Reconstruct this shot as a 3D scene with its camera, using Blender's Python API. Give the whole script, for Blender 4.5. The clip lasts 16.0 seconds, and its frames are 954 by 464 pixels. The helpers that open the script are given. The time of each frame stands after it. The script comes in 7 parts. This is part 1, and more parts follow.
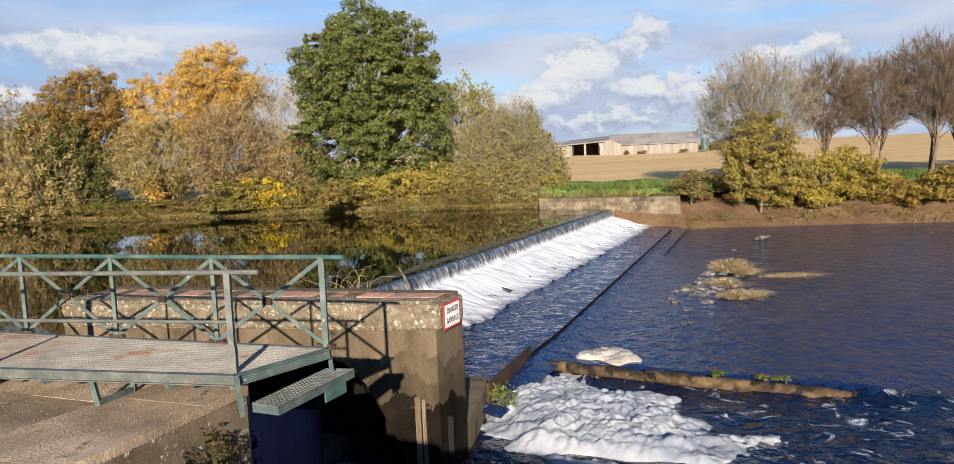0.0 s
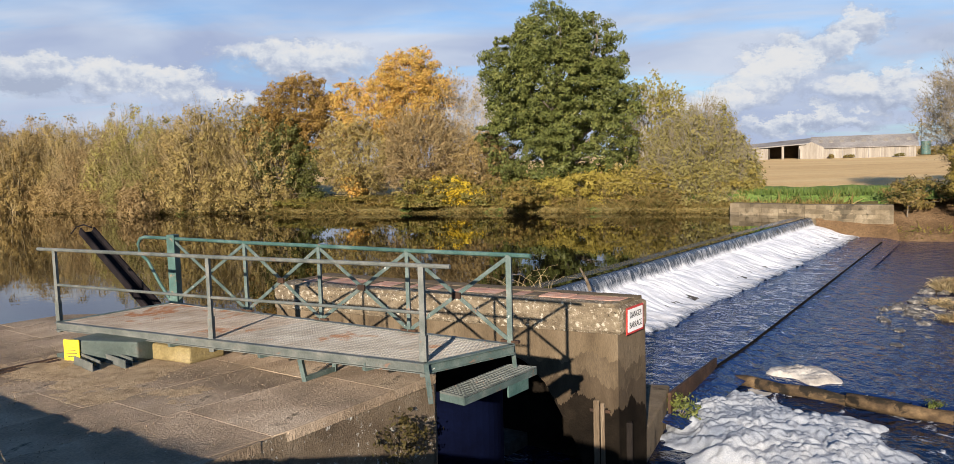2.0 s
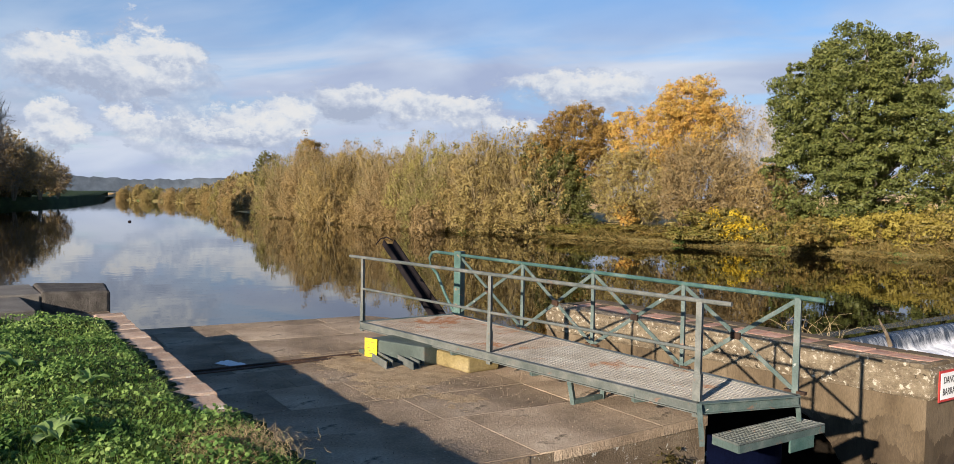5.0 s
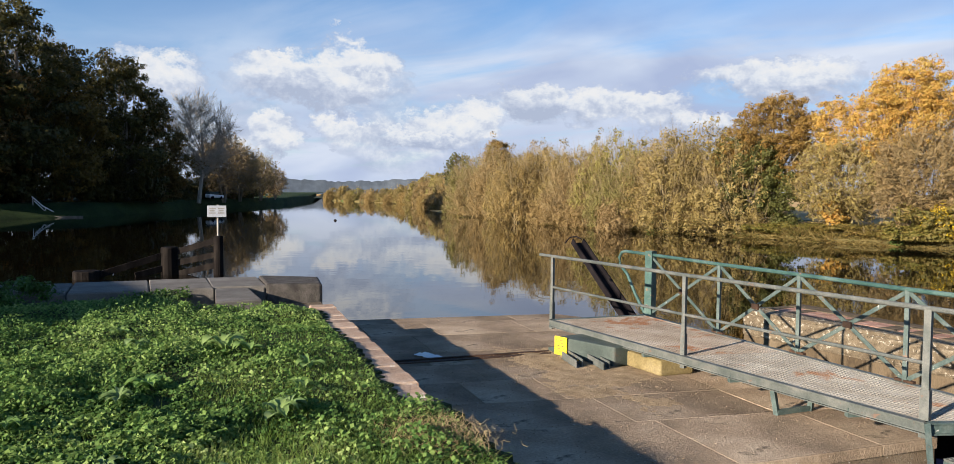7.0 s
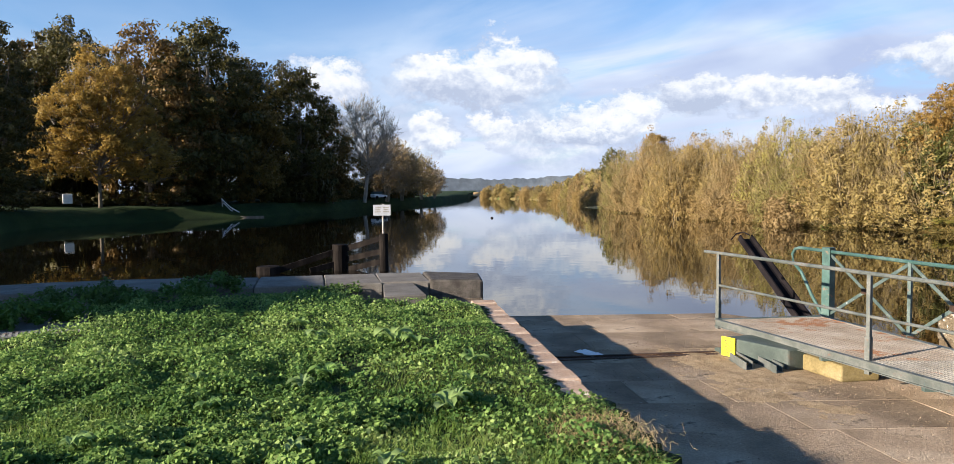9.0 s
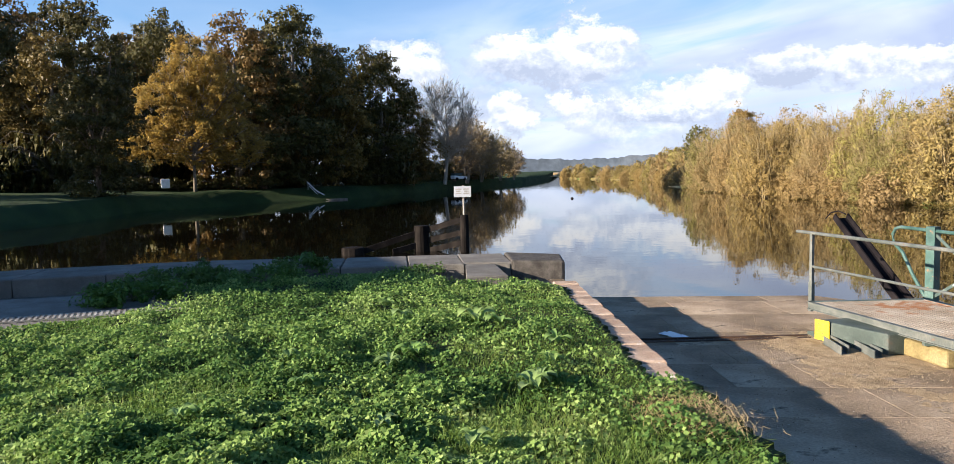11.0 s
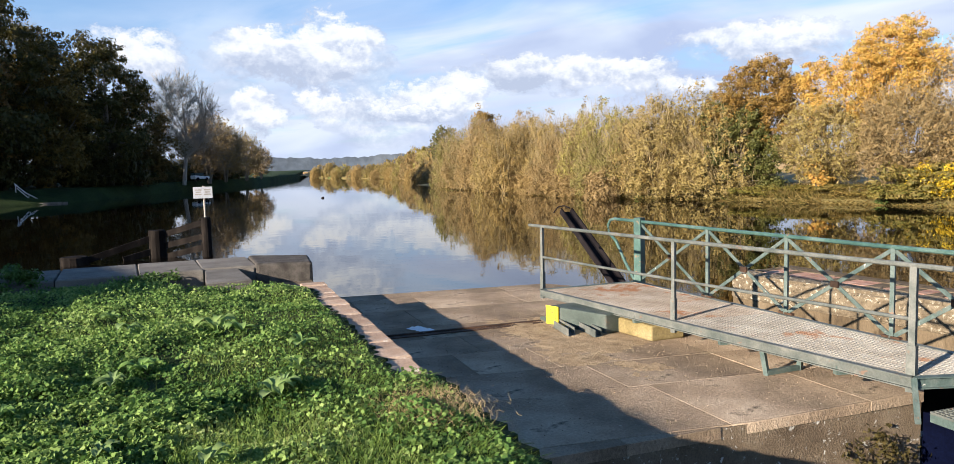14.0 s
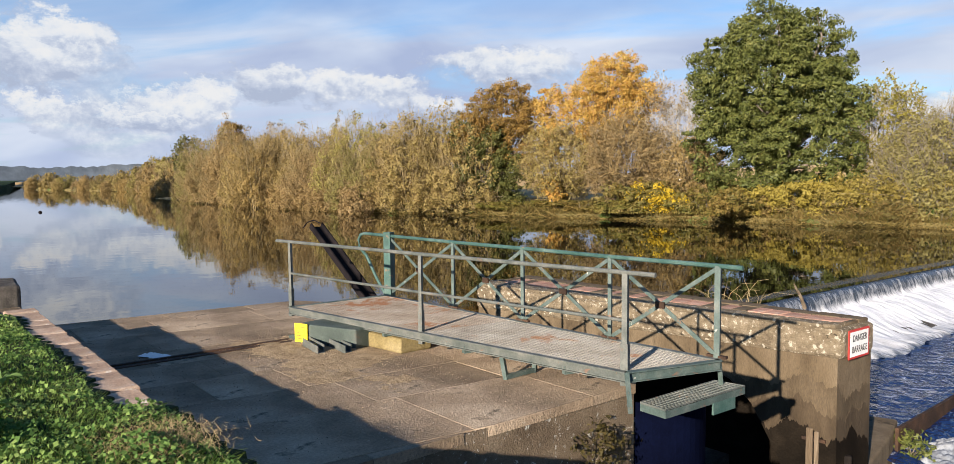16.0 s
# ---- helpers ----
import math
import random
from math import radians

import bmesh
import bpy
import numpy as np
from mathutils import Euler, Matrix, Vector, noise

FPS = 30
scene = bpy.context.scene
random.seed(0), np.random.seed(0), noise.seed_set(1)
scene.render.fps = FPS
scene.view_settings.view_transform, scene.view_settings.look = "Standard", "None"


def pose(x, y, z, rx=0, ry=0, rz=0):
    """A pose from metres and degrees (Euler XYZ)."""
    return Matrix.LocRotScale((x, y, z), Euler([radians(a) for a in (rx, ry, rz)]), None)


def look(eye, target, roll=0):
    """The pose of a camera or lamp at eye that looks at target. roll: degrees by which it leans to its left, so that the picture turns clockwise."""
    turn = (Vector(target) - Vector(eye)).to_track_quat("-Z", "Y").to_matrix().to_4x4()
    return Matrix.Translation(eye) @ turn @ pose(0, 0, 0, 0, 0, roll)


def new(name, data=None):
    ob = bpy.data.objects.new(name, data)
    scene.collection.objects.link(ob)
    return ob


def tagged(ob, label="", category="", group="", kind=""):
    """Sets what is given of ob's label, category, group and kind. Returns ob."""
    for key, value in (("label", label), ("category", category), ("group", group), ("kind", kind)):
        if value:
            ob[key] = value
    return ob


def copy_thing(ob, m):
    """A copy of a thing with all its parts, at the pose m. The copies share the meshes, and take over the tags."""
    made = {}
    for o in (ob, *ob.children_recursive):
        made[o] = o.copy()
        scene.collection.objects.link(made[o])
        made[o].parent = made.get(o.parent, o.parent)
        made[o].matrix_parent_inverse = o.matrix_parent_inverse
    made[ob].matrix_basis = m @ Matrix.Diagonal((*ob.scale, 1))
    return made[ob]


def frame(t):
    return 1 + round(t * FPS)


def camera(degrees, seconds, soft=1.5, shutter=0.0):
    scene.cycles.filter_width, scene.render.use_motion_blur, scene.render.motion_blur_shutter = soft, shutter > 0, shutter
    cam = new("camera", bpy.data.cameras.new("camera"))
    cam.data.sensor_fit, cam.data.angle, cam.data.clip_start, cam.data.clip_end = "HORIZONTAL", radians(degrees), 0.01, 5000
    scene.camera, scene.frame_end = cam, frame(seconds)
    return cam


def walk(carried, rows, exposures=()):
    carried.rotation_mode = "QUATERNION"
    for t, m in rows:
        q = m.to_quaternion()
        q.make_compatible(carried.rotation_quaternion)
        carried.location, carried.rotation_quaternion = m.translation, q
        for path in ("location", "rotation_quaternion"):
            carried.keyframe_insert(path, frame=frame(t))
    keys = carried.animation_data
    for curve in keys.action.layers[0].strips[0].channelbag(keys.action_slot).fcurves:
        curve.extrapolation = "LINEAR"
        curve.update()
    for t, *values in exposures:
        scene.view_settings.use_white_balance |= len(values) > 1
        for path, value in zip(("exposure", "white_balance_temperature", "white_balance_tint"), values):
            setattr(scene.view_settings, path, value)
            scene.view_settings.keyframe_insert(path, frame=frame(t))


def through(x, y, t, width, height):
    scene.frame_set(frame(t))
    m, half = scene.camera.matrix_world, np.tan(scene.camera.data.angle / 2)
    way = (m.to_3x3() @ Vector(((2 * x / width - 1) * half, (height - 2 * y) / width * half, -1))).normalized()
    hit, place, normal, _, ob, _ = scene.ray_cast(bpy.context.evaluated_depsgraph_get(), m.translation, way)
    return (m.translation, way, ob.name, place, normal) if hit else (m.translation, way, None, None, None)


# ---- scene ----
cam = camera(65.38, 16.0, soft=0.5)
EYE, REACH, ASIDE = 2.30, 0.28, -0.09
# seconds, yaw, pitch, roll of a camera held at arm's length by someone who turns on the spot
TURNS = [
    (0.0, 0.01, -5.56, -2.32), (0.5, 3.25, -5.18, -2.15), (1.0, 7.56, -4.77, -1.68), (1.5, 11.72, -4.70, -1.57),
    (2.0, 13.92, -5.02, -1.51), (2.5, 15.18, -5.28, -1.46), (3.0, 17.41, -5.17, -1.22), (3.5, 19.26, -4.82, -0.80),
    (4.0, 22.70, -3.43, 0.06), (4.5, 28.28, -2.81, 0.47), (4.7, 31.06, -2.74, 0.73), (5.4, 37.6, -2.9, 0.75),
    (6.1, 41.6, -3.3, 0.5), (6.8, 46.74, -3.19, 0.37),
    (7.0, 48.68, -2.99, 0.38), (7.5, 52.84, -2.93, 0.32), (8.0, 56.06, -3.38, 0.19), (8.5, 58.52, -3.49, -0.48),
    (9.0, 60.62, -3.21, -0.60), (9.5, 62.76, -3.67, -0.81), (9.7, 64.06, -4.11, -0.79), (10.7, 67.0, -4.5, -1.25),
    (11.8, 64.76, -4.67, -1.75),
    (12.0, 63.99, -4.49, -1.85), (12.5, 60.37, -4.19, -2.01), (13.0, 55.66, -4.29, -2.09), (13.5, 51.45, -4.40, -1.80),
    (14.0, 47.85, -5.12, -1.50), (14.5, 44.10, -5.37, -1.28), (15.0, 40.54, -4.87, -1.02), (15.5, 35.23, -4.65, -0.91),
    (16.0, 29.11, -4.35, -0.60),
]


def held(yaw, pitch, roll):
    a = radians(yaw)
    x = -REACH * math.sin(a) + ASIDE * math.cos(a)
    y = REACH * math.cos(a) + ASIDE * math.sin(a)
    return pose(x, y, EYE, 90 + pitch, 0, yaw) @ pose(0, 0, 0, 0, 0, roll)


walk(cam, [(t, held(a, b, c)) for t, a, b, c in TURNS], [(0.0, 1.16), (3.0, 1.10), (4.7, 1.12), (7.0, 1.25), (9.5, 1.58), (12.5, 1.72), (14.5, 1.46), (16.0, 1.24)])

# ---------------------------------------------------------------- sky and sun
SUN_UP, SUN_FROM = 17.0, 181.0      # degrees above the horizon; compass bearing from +y towards +x


class Nodes:
    """Short forms for building a node tree."""

    def __init__(self, tree):
        self.t = tree
        tree.nodes.clear()

    def add(self, kind, **kw):
        n = self.t.nodes.new(kind)
        for k, v in kw.items():
            if k in n.inputs:
                n.inputs[k].default_value = v
        return n

    def link(self, a, b):
        self.t.links.new(a, b)

    def put(self, sock, v):
        if isinstance(v, bpy.types.NodeSocket):
            self.link(v, sock)
        else:
            sock.default_value = v

    def math(self, op, a, b=0.0, clamp=False):
        n = self.t.nodes.new("ShaderNodeMath")
        n.operation, n.use_clamp = op, clamp
        self.put(n.inputs[0], a)
        self.put(n.inputs[1], b)
        return n.outputs[0]

    def mix(self, fac, a, b, blend="MIX"):
        n = self.t.nodes.new("ShaderNodeMix")
        n.data_type, n.blend_type = "RGBA", blend
        self.put(n.inputs[0], fac)
        self.put(n.inputs[6], a)
        self.put(n.inputs[7], b)
        return n.outputs[2]

    def ramp(self, fac, stops, ease="LINEAR"):
        n = self.t.nodes.new("ShaderNodeValToRGB")
        n.color_ramp.interpolation = ease
        e = n.color_ramp.elements
        while len(e) < len(stops):
            e.new(0.5)
        for el, (p, c) in zip(e, stops):
            el.position = p
            el.color = (*c, 1) if len(c) == 3 else c
        self.put(n.inputs[0], fac)
        return n.outputs[0]

    def noise(self, vec, scale, detail=4.0, rough=0.55, distort=0.0):
        n = self.add("ShaderNodeTexNoise", Scale=scale, Detail=detail, Roughness=rough, Distortion=distort)
        self.link(vec, n.inputs["Vector"])
        return n.outputs[0]

    def scaled(self, vec, s):
        n = self.t.nodes.new("ShaderNodeMapping")
        n.inputs["Scale"].default_value = s
        self.link(vec, n.inputs["Vector"])
        return n.outputs[0]


def build_sky():
    world = bpy.data.worlds.new("sky")
    scene.world = world
    world.use_nodes = True
    N = Nodes(world.node_tree)
    out = N.add("ShaderNodeOutputWorld")
    bg = N.add("ShaderNodeBackground", Strength=0.35)
    N.link(bg.outputs[0], out.inputs[0])
    sky = N.add("ShaderNodeTexSky")
    sky.sky_type, sky.sun_disc = "NISHITA", False
    sky.sun_elevation, sky.sun_rotation = radians(SUN_UP), radians(SUN_FROM)
    sky.air_density, sky.dust_density, sky.ozone_density = 1.0, 0.6, 1.6
    clear = N.mix(1.0, sky.outputs[0], (0.092, 0.143, 0.200, 1), "MULTIPLY")
    co = N.add("ShaderNodeTexCoord").outputs["Generated"]
    sep = N.add("ShaderNodeSeparateXYZ")
    N.link(co, sep.inputs[0])
    x, y, z = sep.outputs
    az = N.math("MULTIPLY", N.math("ARCTAN2", N.math("MULTIPLY", x, -1.0), y), 57.2958)
    el = N.math("MULTIPLY", N.math("ARCSINE", z), 57.2958)
    # thin high cloud in long streaks
    flat = N.add("ShaderNodeCombineXYZ")
    up = N.math("ADD", N.math("ABSOLUTE", z), 0.12)
    N.link(N.math("DIVIDE", x, up), flat.inputs[0])
    N.link(N.math("DIVIDE", y, up), flat.inputs[1])
    veil = N.noise(N.scaled(flat.outputs[0], (0.55, 0.9, 1)), 1.3, 6, 0.55, 0.6)
    veil = N.ramp(veil, [(0.30, (0, 0, 0)), (0.60, (1, 1, 1))], "EASE")
    low = N.math("MULTIPLY", N.math("SUBTRACT", 17.0, el), 0.075, True)
    high = N.math("MULTIPLY", N.math("SUBTRACT", 17.5, el), 0.13, True)
    veil = N.math("MULTIPLY", N.math("ADD", N.math("MULTIPLY", veil, 0.74), N.math("MULTIPLY", low, 0.55)), high, True)
    west = N.math("MULTIPLY", N.math("MULTIPLY", N.math("SUBTRACT", az, 52.0), 0.04, True), N.math("MULTIPLY", N.math("SUBTRACT", el, 4.0), 0.14, True))
    veil = N.math("MULTIPLY", veil, N.math("SUBTRACT", 1.0, N.math("MULTIPLY", west, 0.72)))
    tone = N.noise(N.scaled(co, (1, 1, 3.2)), 4.0, 4, 0.5, 0.4)
    streak = N.ramp(tone, [(0.32, (0.51, 0.61, 0.87)), (0.52, (0.69, 0.79, 1.0)), (0.70, (0.90, 0.97, 1.11))])
    colour = N.mix(veil, clear, streak)
    # coordinates stirred at two sizes, so that cloud edges billow
    stir = N.add("ShaderNodeTexNoise", Scale=7.0, Detail=10.0, Roughness=0.72)
    N.link(N.scaled(co, (1, 1, 1.5)), stir.inputs["Vector"])
    stirred = N.add("ShaderNodeSeparateXYZ")
    N.link(stir.outputs["Color"], stirred.inputs[0])
    az = N.math("ADD", az, N.math("MULTIPLY", N.math("SUBTRACT", stirred.outputs[0], 0.5), 12.0))
    el_c = N.math("ADD", el, N.math("MULTIPLY", N.math("SUBTRACT", stirred.outputs[1], 0.5), 8.0))
    # heaped clouds: bearing (to the left of +y), height, half width, half height, all in degrees
    bright = [
        (27.0, 8.3, 4.8, 1.7), (-4.4, 4.3, 2.8, 1.2), (-7.4, 5.3, 2.9, 1.5), (-10.4, 6.6, 2.6, 1.6), (-12.9, 8.0, 2.5, 1.6), (-14.6, 4.0, 4.0, 1.2),
        (38.8, 6.5, 3.0, 1.6), (35.2, 6.1, 3.2, 1.3), (72.4, 8.0, 2.8, 2.0), (57.8, 9.4, 2.4, 1.6), (58.2, 4.8, 1.9, 1.4),
        (63.9, 4.1, 2.3, 1.3), (50.6, 5.0, 3.6, 1.5), (64.0, 8.7, 2.4, 1.2), (90.0, 9.0, 1.8, 1.0), (-23.0, 6.4, 3.0, 1.5),
    ]
    grey = [(61.2, 7.7, 6.0, 2.0), (44.5, 6.7, 3.4, 1.5), (49.4, 5.2, 2.6, 1.8), (53.5, 3.9, 4.0, 1.0), (31.0, 5.2, 3.0, 0.9), (-9.0, 2.4, 4.5, 0.8), (112.0, 9.0, 6.0, 2.0), (-45.0, 8.0, 6.0, 2.0)]
    mass, sunlit = None, None
    for weight, heaps in ((1.0, bright), (0.45, grey)):
        for a, e, w, h in heaps:
            da = N.math("DIVIDE", N.math("SUBTRACT", az, a), w * 1.25)
            de = N.math("DIVIDE", N.math("SUBTRACT", el_c, e), h * 1.25)
            base = N.math("MAXIMUM", de, N.math("MULTIPLY", de, -1.5))
            r = N.math("SQRT", N.math("ADD", N.math("MULTIPLY", da, da), N.math("MULTIPLY", base, base)))
            puff = N.math("SUBTRACT", 1.0, r, True)
            top = N.math("MULTIPLY", N.math("MULTIPLY", puff, 4.0, True), N.math("ADD", N.math("MULTIPLY", de, 0.75), 0.16 + 0.38 * weight, True))
            mass = puff if mass is None else N.math("MAXIMUM", mass, puff)
            sunlit = top if sunlit is None else N.math("MAXIMUM", sunlit, top)
    # smaller heaps all along the horizon
    band = N.math("SUBTRACT", 1.0, N.math("ABSOLUTE", N.math("DIVIDE", N.math("SUBTRACT", el_c, 4.6), 4.0)), True)
    many = N.ramp(N.noise(N.scaled(co, (1, 1, 2.2)), 6.5, 3, 0.5, 0.2), [(0.50, (0, 0, 0)), (0.72, (0.5, 0.5, 0.5))], "EASE")
    small = N.math("MULTIPLY", many, band)
    mass = N.math("MAXIMUM", mass, small)
    sunlit = N.math("MAXIMUM", sunlit, N.math("MULTIPLY", small, 1.6, True))
    mask = N.ramp(mass, [(0.0, (0, 0, 0)), (0.10, (0.45, 0.45, 0.45)), (0.38, (1, 1, 1))], "EASE")
    # relief inside the clouds: the same lumps seen twice, a little apart in height
    lump = N.noise(N.scaled(co, (1, 1, 1.4)), 15.0, 7, 0.6, 0.2)
    shifted = N.t.nodes.new("ShaderNodeMapping")
    shifted.inputs["Scale"].default_value = (1, 1, 1.4)
    shifted.inputs["Location"].default_value = (0.004, 0.0, 0.012)
    N.link(co, shifted.inputs["Vector"])
    emboss = N.math("SUBTRACT", lump, N.noise(shifted.outputs[0], 15.0, 7, 0.6, 0.2))
    lit = N.math("ADD", N.math("MULTIPLY", sunlit, 1.0), N.math("MULTIPLY", emboss, 3.2))
    heap = N.ramp(lit, [(0.05, (0.52, 0.60, 0.78)), (0.40, (0.70, 0.77, 0.92)), (0.70, (0.93, 0.97, 1.04)), (1.0, (1.04, 1.04, 1.05))])
    colour = N.mix(N.math("MULTIPLY", mask, 0.95), colour, heap)
    N.link(colour, bg.inputs[0])


build_sky()
sun = new("sun", bpy.data.lights.new("sun", "SUN"))
sun.data.energy, sun.data.angle, sun.data.color = 5.0, radians(0.55), (1.0, 0.87, 0.735)
bearing = radians(SUN_FROM)
sun.matrix_world = look((math.sin(bearing) * math.cos(radians(SUN_UP)) * 200, math.cos(bearing) * math.cos(radians(SUN_UP)) * 200, math.sin(radians(SUN_UP)) * 200), (0, 0, 0))


# ---------------------------------------------------------------- materials
def material(name, stops, scale=3.0, fine=40.0, rough=0.8, bump=0.3, metallic=0.0, vary=0.0, stretch=(1, 1, 1), spots=None, depth=0.02):
    """stops: colours along a broad noise. vary: how far each piece or island differs. spots: (colour, noise scale, threshold) of stains or lichen."""
    m = bpy.data.materials.new(name)
    m.use_nodes = True
    N = Nodes(m.node_tree)
    out = N.add("ShaderNodeOutputMaterial")
    b = N.add("ShaderNodeBsdfPrincipled", Roughness=rough, Metallic=metallic)
    N.link(b.outputs[0], out.inputs[0])
    b.inputs["Specular IOR Level"].default_value = 0.02 if max(stops[-1]) < 0.03 else 0.2 if rough > 0.7 else 0.4
    co = N.scaled(N.add("ShaderNodeTexCoord").outputs["Object"], stretch)
    broad = N.noise(co, scale, 5, 0.6)
    grain = N.noise(co, fine, 5, 0.65)
    n = len(stops)
    col = N.ramp(broad, [(0.28 + 0.44 * i / max(1, n - 1), c) for i, c in enumerate(stops)])
    col = N.mix(0.55, col, N.ramp(grain, [(0.25, (0.22, 0.22, 0.22)), (0.75, (0.82, 0.82, 0.82))]), "OVERLAY")
    if spots:
        for colour, size, edge in spots:
            s = N.noise(co, size, 6, 0.65, 0.4)
            col = N.mix(N.ramp(s, [(edge, (0, 0, 0)), (edge + 0.06, (1, 1, 1))]), col, (*colour, 1))
    if vary:
        own = N.math("ADD", N.add("ShaderNodeObjectInfo").outputs["Random"], N.add("ShaderNodeNewGeometry").outputs["Random Per Island"])
        own = N.math("FRACT", own)
        col = N.mix(1.0, col, N.ramp(own, [(0, (1 - vary,) * 3), (1, (1 + vary,) * 3)]), "MULTIPLY")
    N.link(col, b.inputs["Base Color"])
    rg = N.math("ADD", N.math("MULTIPLY", N.math("SUBTRACT", grain, 0.5), 0.4), rough, True)
    N.link(rg, b.inputs["Roughness"])
    if bump:
        bp = N.add("ShaderNodeBump", Strength=bump, Distance=depth)
        N.link(N.math("ADD", grain, N.math("MULTIPLY", broad, 1.5)), bp.inputs["Height"])
        N.link(bp.outputs[0], b.inputs["Normal"])
    return m


def leaf_material(name, colours, through=0.35, rough=0.55):
    m = bpy.data.materials.new(name)
    m.use_nodes = True
    N = Nodes(m.node_tree)
    out = N.add("ShaderNodeOutputMaterial")
    geo = N.add("ShaderNodeNewGeometry")
    n = len(colours)
    own = geo.outputs["Random Per Island"]
    co = N.add("ShaderNodeTexCoord").outputs["Object"]
    patch = N.noise(co, 0.9, 5, 0.7)
    pick = N.math("ADD", N.math("MULTIPLY", own, 0.40), N.math("MULTIPLY", N.math("SUBTRACT", patch, 0.30), 1.5), True)
    col = N.ramp(pick, [(i / max(1, n - 1), c) for i, c in enumerate(colours)])
    each = N.add("ShaderNodeObjectInfo").outputs["Random"]
    col = N.mix(1.0, col, N.ramp(each, [(0.0, (0.80, 0.84, 0.78)), (0.35, (1.1, 1.0, 0.92)), (0.65, (0.92, 0.84, 0.98)), (1.0, (1.05, 1.10, 0.85))]), "MULTIPLY")
    d = N.add("ShaderNodeBsdfPrincipled", Roughness=rough)
    d.inputs["Specular IOR Level"].default_value = 0.25
    t = N.add("ShaderNodeBsdfTranslucent")
    N.link(col, d.inputs["Base Color"])
    N.link(col, t.inputs["Color"])
    mx = N.add("ShaderNodeMixShader")
    mx.inputs[0].default_value = through
    N.link(d.outputs[0], mx.inputs[1])
    N.link(t.outputs[0], mx.inputs[2])
    N.link(mx.outputs[0], out.inputs[0])
    return m


def water_material(name, colour, waves, rough=0.03, foam=None):
    """waves: (scale, stretch, strength) of ripples. foam: (noise scale, threshold) of white flecks."""
    m = bpy.data.materials.new(name)
    m.use_nodes = True
    N = Nodes(m.node_tree)
    out = N.add("ShaderNodeOutputMaterial")
    b = N.add("ShaderNodeBsdfPrincipled", Roughness=rough, IOR=1.33)
    N.link(b.outputs[0], out.inputs[0])
    co = N.add("ShaderNodeTexCoord").outputs["Object"]
    b.inputs["Base Color"].default_value = (*colour, 1)
    h = None
    for scale, stretch, k in waves:
        w = N.math("MULTIPLY", N.noise(N.scaled(co, stretch), scale, 3, 0.5, 0.3), k)
        h = w if h is None else N.math("ADD", h, w)
    bp = N.add("ShaderNodeBump", Strength=1.0, Distance=1.0)
    N.link(h, bp.inputs["Height"])
    N.link(bp.outputs[0], b.inputs["Normal"])
    if foam:
        s = N.noise(co, foam[0], 7, 0.7, 1.6)
        f = N.ramp(s, [(foam[1], (0, 0, 0)), (foam[1] + 0.16, (0.8, 0.8, 0.8))])
        N.link(N.mix(f, (*colour, 1), (0.75, 0.77, 0.8, 1)), b.inputs["Base Color"])
        N.link(N.math("ADD", N.math("MULTIPLY", f, 0.6), rough), b.inputs["Roughness"])
    return m


